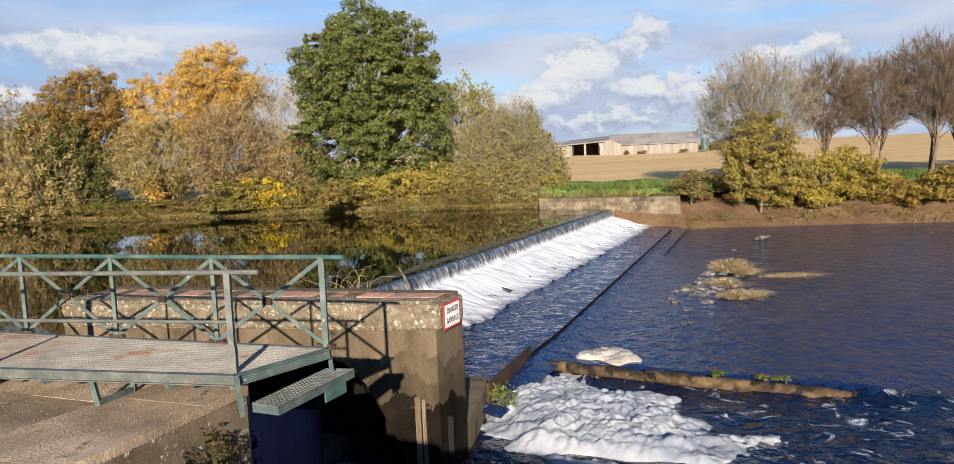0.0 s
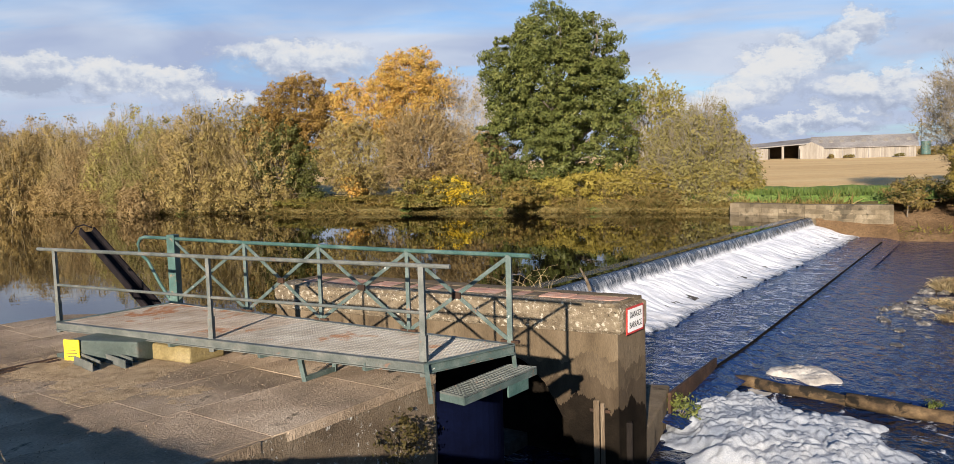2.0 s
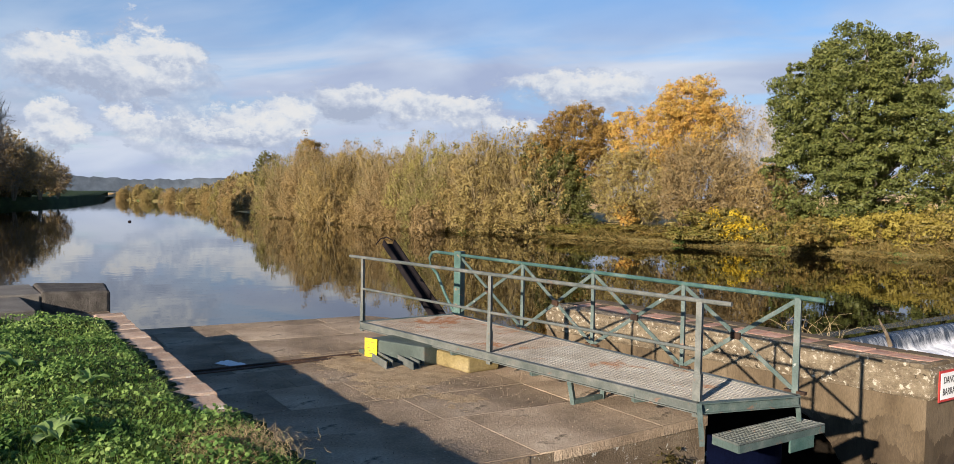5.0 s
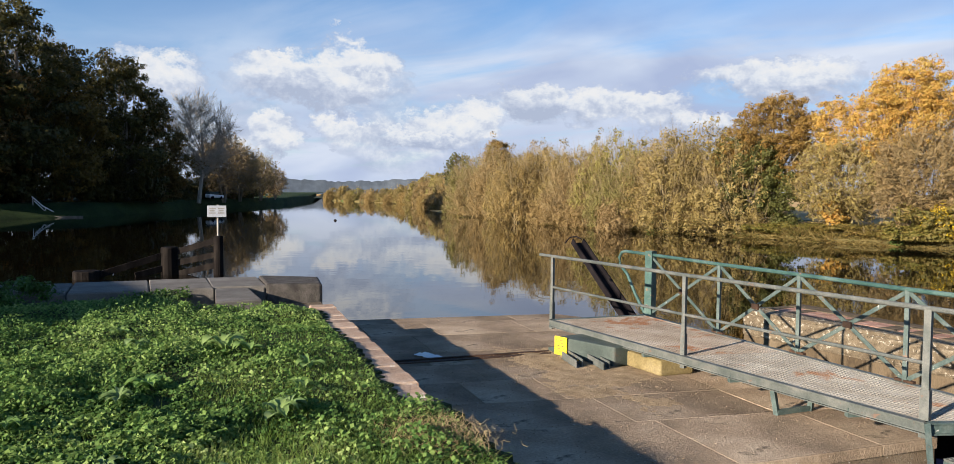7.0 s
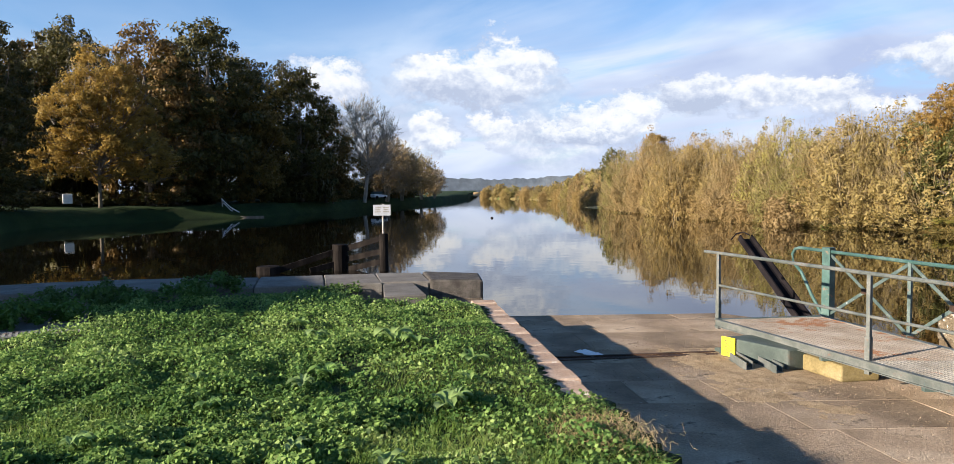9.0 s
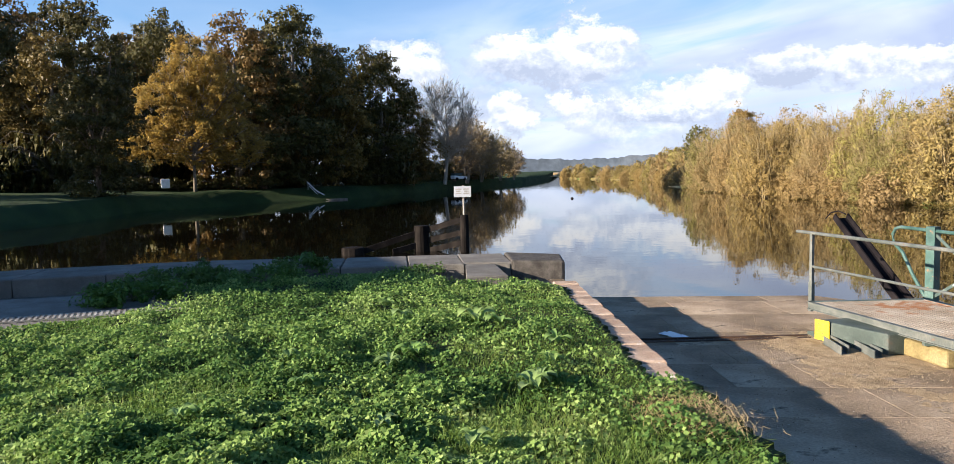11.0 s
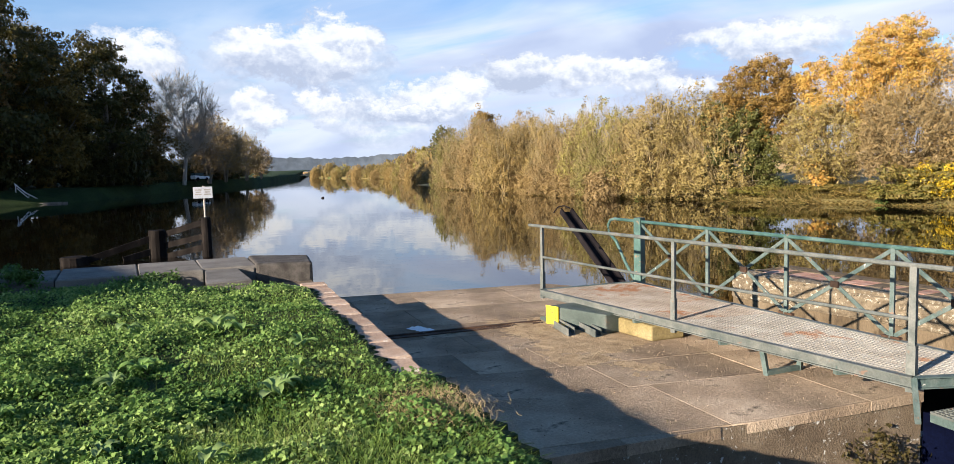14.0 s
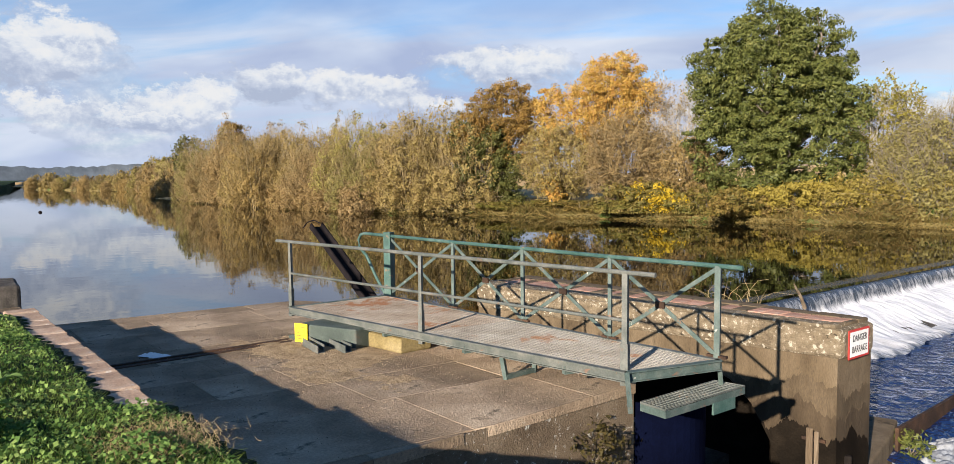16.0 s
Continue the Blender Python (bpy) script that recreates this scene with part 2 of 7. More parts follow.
M = {
    "paving": material("weathered paving stone", [(0.095, 0.069, 0.045), (0.262, 0.196, 0.132), (0.425, 0.336, 0.240)], 0.8, 36, 0.95, 1.0, vary=0.2, spots=[((0.075, 0.060, 0.042), 1.5, 0.61), ((0.42, 0.38, 0.31), 24.0, 0.65), ((0.05, 0.042, 0.03), 30.0, 0.68)]),
    "quay": material("rough concrete with lichen", [(0.082, 0.060, 0.039), (0.143, 0.108, 0.071), (0.202, 0.161, 0.113)], 2.0, 50, 0.92, 0.7, spots=[((0.44, 0.43, 0.38), 14.0, 0.60), ((0.06, 0.05, 0.035), 1.3, 0.62)]),
    "earth": material("dry earth and gravel", [(0.20, 0.14, 0.08), (0.32, 0.235, 0.14), (0.42, 0.32, 0.20)], 5.0, 110, 0.95, 1.0),
    "grit": material("loose grit", [(0.07, 0.05, 0.03), (0.17, 0.12, 0.07), (0.30, 0.23, 0.15)], 3.0, 40, 0.95, 0.3, vary=0.5),
    # black for wet algae and sill, and as painted shade inside the arch
    "wet_and_unlit_stone": material("black wet algae stone, also unlit arch inside", [(0.006, 0.005, 0.004), (0.010, 0.008, 0.006), (0.018, 0.014, 0.010)], 2.0, 30, 0.95, 0.6),
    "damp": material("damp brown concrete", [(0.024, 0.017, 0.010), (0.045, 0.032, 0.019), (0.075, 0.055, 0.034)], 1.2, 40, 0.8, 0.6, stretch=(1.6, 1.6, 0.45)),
    "stain": material("stained brown concrete", [(0.036, 0.026, 0.015), (0.068, 0.050, 0.030), (0.110, 0.083, 0.053)], 1.2, 40, 0.85, 0.6, stretch=(1.6, 1.6, 0.45)),
    "bluesteel": material("dark blue painted steel", [(0.001, 0.0015, 0.006), (0.0015, 0.0025, 0.010), (0.002, 0.0035, 0.014)], 2.0, 40, 0.9, 0.2),
    "oldtimber": material("grey rotten timber", [(0.07, 0.05, 0.03), (0.14, 0.105, 0.07), (0.26, 0.215, 0.155)], 6.0, 40, 0.95, 0.9, stretch=(1.5, 1.5, 0.15)),
    "pier": material("pale weathered concrete", [(0.060, 0.043, 0.025), (0.110, 0.082, 0.050), (0.165, 0.128, 0.084)], 0.9, 40, 0.92, 0.7, stretch=(1.6, 1.6, 0.45), spots=[((0.05, 0.036, 0.022), 1.6, 0.58), ((0.022, 0.018, 0.013), 1.1, 0.64)]),
    "lichen": material("lichen covered concrete band", [(0.110, 0.084, 0.054), (0.195, 0.155, 0.102), (0.290, 0.240, 0.165)], 6.0, 40, 0.95, 1.0, spots=[((0.52, 0.47, 0.37), 12.0, 0.57), ((0.055, 0.045, 0.03), 9.0, 0.62)], depth=0.05),
    "redbrick": material("worn pink brick", [(0.240, 0.152, 0.104), (0.335, 0.238, 0.170), (0.405, 0.320, 0.250)], 4.0, 60, 0.88, 0.5, vary=0.2, spots=[((0.46, 0.42, 0.37), 5.0, 0.60)]),
    "pierbrick": material("worn dull red brick", [(0.25, 0.125, 0.085), (0.36, 0.205, 0.145), (0.44, 0.31, 0.235)], 4.0, 60, 0.9, 0.5, vary=0.2),
    "stone": material("dark granite", [(0.034, 0.030, 0.026), (0.062, 0.055, 0.047), (0.105, 0.094, 0.080)], 6.0, 70, 0.85, 0.8, vary=0.1),
    "coping": material("pale grey granite", [(0.088, 0.080, 0.069), (0.138, 0.127, 0.110), (0.187, 0.174, 0.152)], 2.0, 70, 0.85, 0.4, vary=0.12),
    "wallstone": material("pale limestone masonry", [(0.090, 0.070, 0.042), (0.150, 0.120, 0.078), (0.225, 0.188, 0.130)], 1.0, 20, 0.9, 0.6, vary=0.3, spots=[((0.07, 0.058, 0.038), 0.9, 0.56)]),
    "paint": material("flaking green paint on steel", [(0.041, 0.065, 0.059), (0.069, 0.099, 0.089), (0.130, 0.150, 0.134)], 5.0, 50, 0.55, 0.3, 0.1, spots=[((0.17, 0.10, 0.065), 7.0, 0.62), ((0.42, 0.42, 0.38), 11.0, 0.64)]),
    "greypaint": material("chalky grey green paint on steel", [(0.056, 0.068, 0.062), (0.098, 0.107, 0.096), (0.155, 0.155, 0.138)], 5.0, 50, 0.6, 0.3, 0.1, spots=[((0.16, 0.10, 0.07), 8.0, 0.62)]),
    "brightgreen": material("sea green paint on steel", [(0.026, 0.062, 0.053), (0.046, 0.098, 0.084), (0.10, 0.15, 0.13)], 4.0, 50, 0.5, 0.3, 0.1, spots=[((0.20, 0.12, 0.07), 7.0, 0.63)]),
    "galvanised": material("galvanised grating", [(0.184, 0.165, 0.138), (0.275, 0.257, 0.221), (0.352, 0.337, 0.299)], 2.0, 60, 0.65, 0.3, 0.1, spots=[((0.24, 0.13, 0.075), 1.4, 0.58)]),
    "rustgrating": material("rusty tan grating", [(0.19, 0.15, 0.115), (0.285, 0.245, 0.20), (0.36, 0.325, 0.28)], 2.0, 60, 0.75, 0.3, 0.1, spots=[((0.24, 0.12, 0.065), 1.4, 0.56)]),
    "boxsteel": material("greasy green grey steel", [(0.030, 0.043, 0.037), (0.051, 0.068, 0.058), (0.085, 0.098, 0.085)], 3.0, 50, 0.7, 0.4, 0.0, spots=[((0.10, 0.09, 0.07), 3.0, 0.6)]),
    "black": material("black rubber", [(0.008, 0.007, 0.008), (0.014, 0.012, 0.013), (0.024, 0.02, 0.02)], 3.0, 50, 0.95, 0.3),
    "navy": material("dark navy steel", [(0.006, 0.008, 0.018), (0.010, 0.014, 0.035), (0.014, 0.02, 0.05)], 1.5, 40, 0.7, 0.3),
    "rust": material("rusted steel", [(0.02, 0.014, 0.011), (0.045, 0.027, 0.018), (0.10, 0.055, 0.032)], 2.5, 50, 0.8, 0.5, 0.2),
    "blockstone": material("ochre limestone block", [(0.135, 0.104, 0.045), (0.207, 0.162, 0.072), (0.270, 0.221, 0.117)], 3.0, 40, 0.92, 0.6),
    "yellow": material("yellow enamel", [(0.72, 0.52, 0.02), (0.80, 0.60, 0.03)], 3.0, 60, 0.45, 0.05),
    "white": material("white enamel", [(0.66, 0.66, 0.64), (0.78, 0.78, 0.76)], 4.0, 60, 0.5, 0.05),
    "board": material("weathered pale board", [(0.34, 0.36, 0.38), (0.46, 0.48, 0.50)], 4.0, 60, 0.6, 0.05),
    "red": material("red enamel", [(0.36, 0.03, 0.025), (0.46, 0.045, 0.035)], 4.0, 60, 0.5, 0.05),
    "ink": material("black lettering", [(0.02, 0.02, 0.022), (0.04, 0.04, 0.042)], 8.0, 60, 0.6, 0.0),
    "darkwood": material("tarred wet timber", [(0.006, 0.005, 0.0045), (0.013, 0.011, 0.010), (0.028, 0.023, 0.019)], 3.0, 50, 0.75, 0.6, stretch=(1, 1, 0.2)),
    "log": material("waterlogged timber beam", [(0.02, 0.014, 0.009), (0.06, 0.04, 0.022), (0.17, 0.115, 0.06)], 2.5, 30, 0.85, 1.0, spots=[((0.015, 0.012, 0.008), 2.0, 0.54), ((0.06, 0.07, 0.02), 3.0, 0.64)]),
    "bark": material("grey brown bark", [(0.075, 0.06, 0.045), (0.15, 0.125, 0.095), (0.23, 0.20, 0.155)], 4.0, 25, 0.95, 0.8, stretch=(1, 1, 0.3)),
    "palebark": material("pale bark", [(0.20, 0.175, 0.14), (0.32, 0.285, 0.23), (0.42, 0.385, 0.33)], 4.0, 25, 0.95, 0.6, stretch=(1, 1, 0.3)),
    "greybark": material("grey willow bark", [(0.12, 0.10, 0.075), (0.19, 0.165, 0.125), (0.27, 0.24, 0.19)], 4.0, 25, 0.95, 0.5, stretch=(1, 1, 0.3)),
    "brownbark": material("reddish brown alder bark", [(0.07, 0.048, 0.034), (0.125, 0.09, 0.062), (0.19, 0.145, 0.10)], 4.0, 25, 0.95, 0.5, stretch=(1, 1, 0.3)),
    "twigtan": material("tan willow twigs", [(0.13, 0.095, 0.045), (0.21, 0.160, 0.080), (0.29, 0.230, 0.125)], 1.0, 10, 0.9, 0.0, vary=0.3),
    "soil": material("grass soil", [(0.015, 0.022, 0.006), (0.028, 0.042, 0.01), (0.05, 0.062, 0.018)], 2.0, 40, 0.95, 0.8),
    "bank": material("rough bank grass", [(0.06, 0.05, 0.02), (0.12, 0.095, 0.035), (0.19, 0.145, 0.055)], 0.35, 6, 0.95, 0.8, spots=[((0.07, 0.11, 0.025), 0.25, 0.56)], depth=0.2),
    "earthbank": material("bare brown bank earth", [(0.07, 0.042, 0.02), (0.13, 0.08, 0.04), (0.20, 0.13, 0.07)], 0.5, 7, 0.95, 0.8, depth=0.2),
    "field": material("ploughed ochre field", [(0.396, 0.255, 0.106), (0.493, 0.334, 0.150), (0.554, 0.405, 0.202)], 0.05, 2.5, 0.95, 0.5, stretch=(0.3, 2.0, 1)),
    "meadow": material("green verge", [(0.06, 0.10, 0.018), (0.10, 0.155, 0.032), (0.16, 0.20, 0.06)], 0.3, 5, 0.95, 0.8, depth=0.2),
    # the bank's shade is put into this nearly black green
    "darkbank": material("mown bank grass darkened as shaded", [(0.009, 0.020, 0.004), (0.017, 0.035, 0.007), (0.032, 0.054, 0.012)], 0.2, 5, 0.95, 0.7, depth=0.2),
    "hill": material("distant woodland", [(0.045, 0.058, 0.075), (0.068, 0.085, 0.105), (0.10, 0.115, 0.13)], 0.01, 0.08, 1.0, 0.0),
    "barnwall": material("weathered pale sheet cladding", [(0.15, 0.13, 0.105), (0.22, 0.195, 0.16), (0.29, 0.265, 0.225)], 0.2, 3, 0.8, 0.2, stretch=(6, 1, 0.3)),
    "barnroof": material("grey fibre cement roof", [(0.14, 0.125, 0.115), (0.20, 0.185, 0.17), (0.27, 0.25, 0.23)], 0.25, 4, 0.85, 0.2),
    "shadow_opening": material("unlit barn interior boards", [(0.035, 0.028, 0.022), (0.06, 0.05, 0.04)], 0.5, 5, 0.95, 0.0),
    "river_bed": material("wet river rock", [(0.025, 0.023, 0.020), (0.085, 0.076, 0.064), (0.32, 0.295, 0.25)], 2.0, 30, 0.55, 0.7, vary=0.3),
    "foam": material("white river foam", [(0.165, 0.19, 0.23), (0.245, 0.265, 0.295), (0.33, 0.34, 0.35)], 1.2, 45, 0.75, 0.5, depth=0.03),
    "brownfoam": material("brownish river foam", [(0.22, 0.20, 0.17), (0.36, 0.33, 0.29), (0.46, 0.44, 0.40)], 2.0, 45, 0.75, 0.5, depth=0.03),
    "straw": material("bleached reed straw", [(0.26, 0.185, 0.09), (0.40, 0.30, 0.15), (0.52, 0.42, 0.24)], 3.0, 30, 0.9, 0.3, vary=0.25),
}
M["river"] = water_material("still river water", (0.004, 0.0035, 0.002), [(0.9, (1, 1, 1), 0.003), (0.16, (1, 1, 1), 0.006)], 0.015)
M["pool"] = water_material("rippled river water", (0.006, 0.015, 0.058), [(8.0, (1, 0.6, 1), 0.055), (2.4, (1, 0.7, 1), 0.13)], 0.05)
M["shallow"] = water_material("shallow sliding water", (0.007, 0.019, 0.072), [(8.0, (1, 0.6, 1), 0.055), (2.4, (1, 0.7, 1), 0.13)], 0.05, (1.3, 0.60))
M["boil"] = water_material("churned dark water", (0.003, 0.008, 0.026), [(3.5, (1, 1, 1), 0.14), (1.1, (1, 1, 1), 0.26)], 0.06, (1.1, 0.57))


# ---------------------------------------------------------------- building helpers
class Shape:
    """Gathers vertices and faces of one mesh."""

    def __init__(self):
        self.v, self.f = [], []

    def add(self, verts, faces):
        n = len(self.v)
        self.v.extend(tuple(p) for p in verts)
        self.f.extend(tuple(i + n for i in q) for q in faces)
        return self

    def box(self, c, s, turn=0.0):
        m = Matrix.Rotation(turn, 3, "Z")
        pts = [Vector(c) + m @ Vector((x * s[0] / 2, y * s[1] / 2, z * s[2] / 2)) for x in (-1, 1) for y in (-1, 1) for z in (-1, 1)]
        return self.add(pts, [(0, 1, 3, 2), (4, 6, 7, 5), (0, 4, 5, 1), (2, 3, 7, 6), (0, 2, 6, 4), (1, 5, 7, 3)])

    def bar(self, a, b, w, h, up=(0, 0, 1)):
        """A straight bar of rectangular section from a to b."""
        a, b = Vector(a), Vector(b)
        d = (b - a).normalized()
        s = d.cross(Vector(up))
        s = s.normalized() if s.length > 1e-4 else Vector((1, 0, 0))
        u = s.cross(d)
        pts = [p + s * i * w / 2 + u * j * h / 2 for p in (a, b) for i, j in ((-1, -1), (1, -1), (1, 1), (-1, 1))]
        return self.add(pts, [(0, 1, 2, 3), (7, 6, 5, 4), (0, 4, 5, 1), (1, 5, 6, 2), (2, 6, 7, 3), (3, 7, 4, 0)])

    def tube(self, pts, r, sides=8, cap=True):
        pts = [Vector(p) for p in pts]
        rs = r if isinstance(r, (list, tuple)) else [r] * len(pts)
        rings = []
        for i, p in enumerate(pts):
            d = (pts[min(i + 1, len(pts) - 1)] - pts[max(i - 1, 0)]).normalized()
            s = d.cross(Vector((0.13, 0.21, 1.0)))
            s = s.normalized() if s.length > 1e-3 else Vector((1, 0, 0))
            u = s.cross(d)
            rings.append([p + (s * math.cos(2 * math.pi * k / sides) + u * math.sin(2 * math.pi * k / sides)) * rs[i] for k in range(sides)])
        verts = [q for ring in rings for q in ring]
        faces = [(i * sides + k, i * sides + (k + 1) % sides, (i + 1) * sides + (k + 1) % sides, (i + 1) * sides + k) for i in range(len(pts) - 1) for k in range(sides)]
        if cap:
            faces += [tuple(range(sides))[::-1], tuple((len(pts) - 1) * sides + k for k in range(sides))]
        return self.add(verts, faces)

    def prism(self, poly, z0, z1):
        n = len(poly)
        if sum(poly[i][0] * poly[(i + 1) % n][1] - poly[(i + 1) % n][0] * poly[i][1] for i in range(n)) < 0:
            poly = poly[::-1]
        lo = z0 if isinstance(z0, (list, tuple)) else [z0] * n
        hi = z1 if isinstance(z1, (list, tuple)) else [z1] * n
        verts = [(x, y, z) for (x, y), z in zip(poly, lo)] + [(x, y, z) for (x, y), z in zip(poly, hi)]
        faces = [tuple(range(n))[::-1], tuple(range(n, 2 * n))] + [(i, (i + 1) % n, n + (i + 1) % n, n + i) for i in range(n)]
        return self.add(verts, faces)

    def welded(self, gap=0.0005):
        """Joins corners that meet."""
        place, keep, index = {}, [], []
        for p in self.v:
            key = tuple(round(c / gap) for c in p)
            if key not in place:
                place[key] = len(keep)
                keep.append(p)
            index.append(place[key])
        self.v = keep
        self.f = [tuple(index[i] for i in f) for f in self.f]
        return self

    def mesh(self, name, mat, smooth=False):
        me = bpy.data.meshes.new(name)
        me.from_pydata(self.v, [], self.f)
        me.materials.append(mat)
        if smooth:
            me.shade_smooth()
        me.update()
        return me


def part(name, shape, mat, parent=None, label="", smooth=False, bevel=0.0):
    """One mesh object; shape is a Shape or a finished mesh."""
    ob = new(name, shape.mesh(name, mat, smooth) if isinstance(shape, Shape) else shape)
    if parent is not None:
        ob.parent = parent
        ob.matrix_parent_inverse = parent.matrix_basis.inverted()
    if bevel:
        b = ob.modifiers.new("bevel", "BEVEL")
        b.width, b.segments, b.limit_method = bevel, 2, "ANGLE"
    return tagged(ob, label) if label else ob


def thing(name, at, label, category, group="", kind=""):
    ob = new(name)
    ob.matrix_basis = Matrix.Translation(at)
    ob.empty_display_size = 0.2
    return tagged(ob, label, category, group, kind)


def setting(name, shape, mat, label, category, smooth=False, bevel=0.0):
    return tagged(part(name, shape, mat, None, "", smooth, bevel), label, category, "", "structure")


def raw_mesh(name, verts, faces, mat, smooth=False):
    """verts (n, 3) and faces (m, k) as arrays."""
    me = bpy.data.meshes.new(name)
    verts, faces = np.asarray(verts, np.float32), np.asarray(faces, np.int32)
    k = faces.shape[1]
    me.vertices.add(len(verts))
    me.vertices.foreach_set("co", verts.ravel())
    me.loops.add(faces.size)
    me.loops.foreach_set("vertex_index", faces.ravel())
    me.polygons.add(len(faces))
    me.polygons.foreach_set("loop_start", np.arange(0, faces.size, k, dtype=np.int32))
    me.update(calc_edges=True)
    me.materials.append(mat)
    if smooth:
        me.shade_smooth()
    return me


def sheet(xs, ys, height, mat, name, smooth=True):
    """A height field over a grid; height takes arrays and gives z."""
    X, Y = np.meshgrid(xs, ys)
    Z = height(X, Y)
    nx, ny = len(xs), len(ys)
    i = np.arange(ny - 1)[:, None] * nx + np.arange(nx - 1)[None]
    faces = np.stack([i, i + 1, i + nx + 1, i + nx], -1).reshape(-1, 4)
    return raw_mesh(name, np.stack([X, Y, Z], -1).reshape(-1, 3), faces, mat, smooth)


def lumps(x, y, cell, seed=0):
    """Smooth random heights between -1 and 1 over the plane, about one lump per cell."""
    rng = np.random.RandomState(seed)
    table = rng.uniform(-1, 1, (64, 64))
    u, v = x / cell, y / cell
    i, j = np.floor(u).astype(int), np.floor(v).astype(int)
    a, b = u - i, v - j
    a, b = a * a * (3 - 2 * a), b * b * (3 - 2 * b)
    g = lambda p, q: table[p % 64, q % 64]
    return (g(i, j) * (1 - a) + g(i + 1, j) * a) * (1 - b) + (g(i, j + 1) * (1 - a) + g(i + 1, j + 1) * a) * b


# ---------------------------------------------------------------- levels and lines
UPPER, APRON, LOWER, FOOT = -1.50, -2.68, -2.83, -3.05      # water levels; the quay is 0
LAWN = 0.62
CREST, ALONG, ACROSS = Vector((-3.16, 23.25)), Vector((0.399, 0.917)), Vector((0.917, -0.399))


def weir(u, v, z=0.0):
    """u metres along the crest from its near end, v metres downstream of it."""
    p = CREST + ALONG * u + ACROSS * v
    return (p.x, p.y, z)


def ribbon(line, section, mat, name, out):
    """A bank: the section (distance, height) swept along a waterline, away from the river along out."""
    verts, faces = [], []
    k = len(section)
    for n, (x, y) in enumerate(line):
        d = out(n, x, y)
        for s, z in section:
            wob = 0.0 if s < 0.2 else 0.12 * math.sin(n * 1.7 + s) * min(1, s / 3)
            verts.append((x + d[0] * s, y + d[1] * s, z + wob))
    for n in range(len(line) - 1):
        for j in range(k - 1):
            faces.append((n * k + j, (n + 1) * k + j, (n + 1) * k + j + 1, n * k + j + 1))
    return raw_mesh(name, verts, faces, mat, True)


def dense(line, step):
    pts = []
    for (x0, y0), (x1, y1) in zip(line, line[1:]):
        n = max(1, int(math.hypot(x1 - x0, y1 - y0) / step))
        pts += [(x0 + (x1 - x0) * i / n, y0 + (y1 - y0) * i / n) for i in range(n)]
    return pts + [line[-1]]


# ---------------------------------------------------------------- water
river = [weir(-9.2, -0.1)[:2], weir(31.2, -0.1)[:2], (10, 85), (-900, 600), (-900, -300), (-9.2, -300), (-9.2, 10.0), (-6.6, 10.5)]
s = Shape()
s.add([(x, y, UPPER) for x, y in river], [tuple(range(len(river)))[::-1]])
setting("water_river", s, M["river"], "calm brown river water mirroring trees and clouds", "river")


def pool_height(x, y):
    beam = (y - 18.4) + (x - 1.4) * 0.46
    step = np.clip(beam / 0.25, 0, 1)
    step = np.where(x > 8.6, np.clip(0.5 + beam / 6.0, 0, 1) * 0.5 + 0.5 * step * np.clip(1 - (x - 8.6) / 2, 0, 1), step)
    rough = np.exp(-((x - 4) ** 2 / 40 + (y - 15) ** 2 / 40))
    z = FOOT + (LOWER - FOOT) * step + 0.012 * lumps(x, y, 0.45, 3) + (0.05 * lumps(x, y, 0.8, 4) + 0.025 * lumps(x, y, 0.35, 5)) * rough * (1 - step)
    return np.where(x < -0.5, np.minimum(z, FOOT + 0.02), z)


xs = np.concatenate([np.linspace(-7, -1, 13), np.linspace(-0.75, 14, 100), np.linspace(15, 40, 40), np.linspace(44, 160, 20)])
ys = np.concatenate([np.linspace(-60, 6, 16), np.linspace(7, 32, 140), np.linspace(32.6, 60, 50)])
pool = sheet(xs, ys, pool_height, M["pool"], "pool")
pool.materials.append(M["boil"])
cent = np.array([p.center[:2] for p in pool.polygons])
pool.polygons.foreach_set("material_index", ((cent[:, 1] - 18.6 + (cent[:, 0] - 1.4) * 0.46 < 0) | ((cent[:, 0] > 8.4) & (cent[:, 1] < 15.5))).astype(np.int32))
setting("water_pool", pool, M["pool"], "dark blue rippled water below the weir", "river")

# water running over the apron, between the foot of the fall and the sill
us = np.linspace(-6.5, 31.0, 150)
verts, faces = [], []
for i, u in enumerate(us):
    edge = 5.72 - 1.3 * max(0.0, u) / 30.0
    for j in range(17):
        v = 1.9 + (edge - 1.9) * j / 15.0 if j < 16 else edge + 0.8
        z = APRON + 0.018 * float(lumps(np.array(u * 1.0), np.array(v * 1.0), 0.5, 8)) if j < 15 else (APRON - 0.02 if j == 15 else LOWER - 0.03)
        verts.append(weir(u, v, z))
n = 17
faces = [(i * n + j, i * n + j + 1, (i + 1) * n + j + 1, (i + 1) * n + j) for i in range(len(us) - 1) for j in range(n - 1)]
setting("water_apron", raw_mesh("apron", verts, faces, M["shallow"], True), M["shallow"], "shallow blue water sliding over the weir apron", "river")

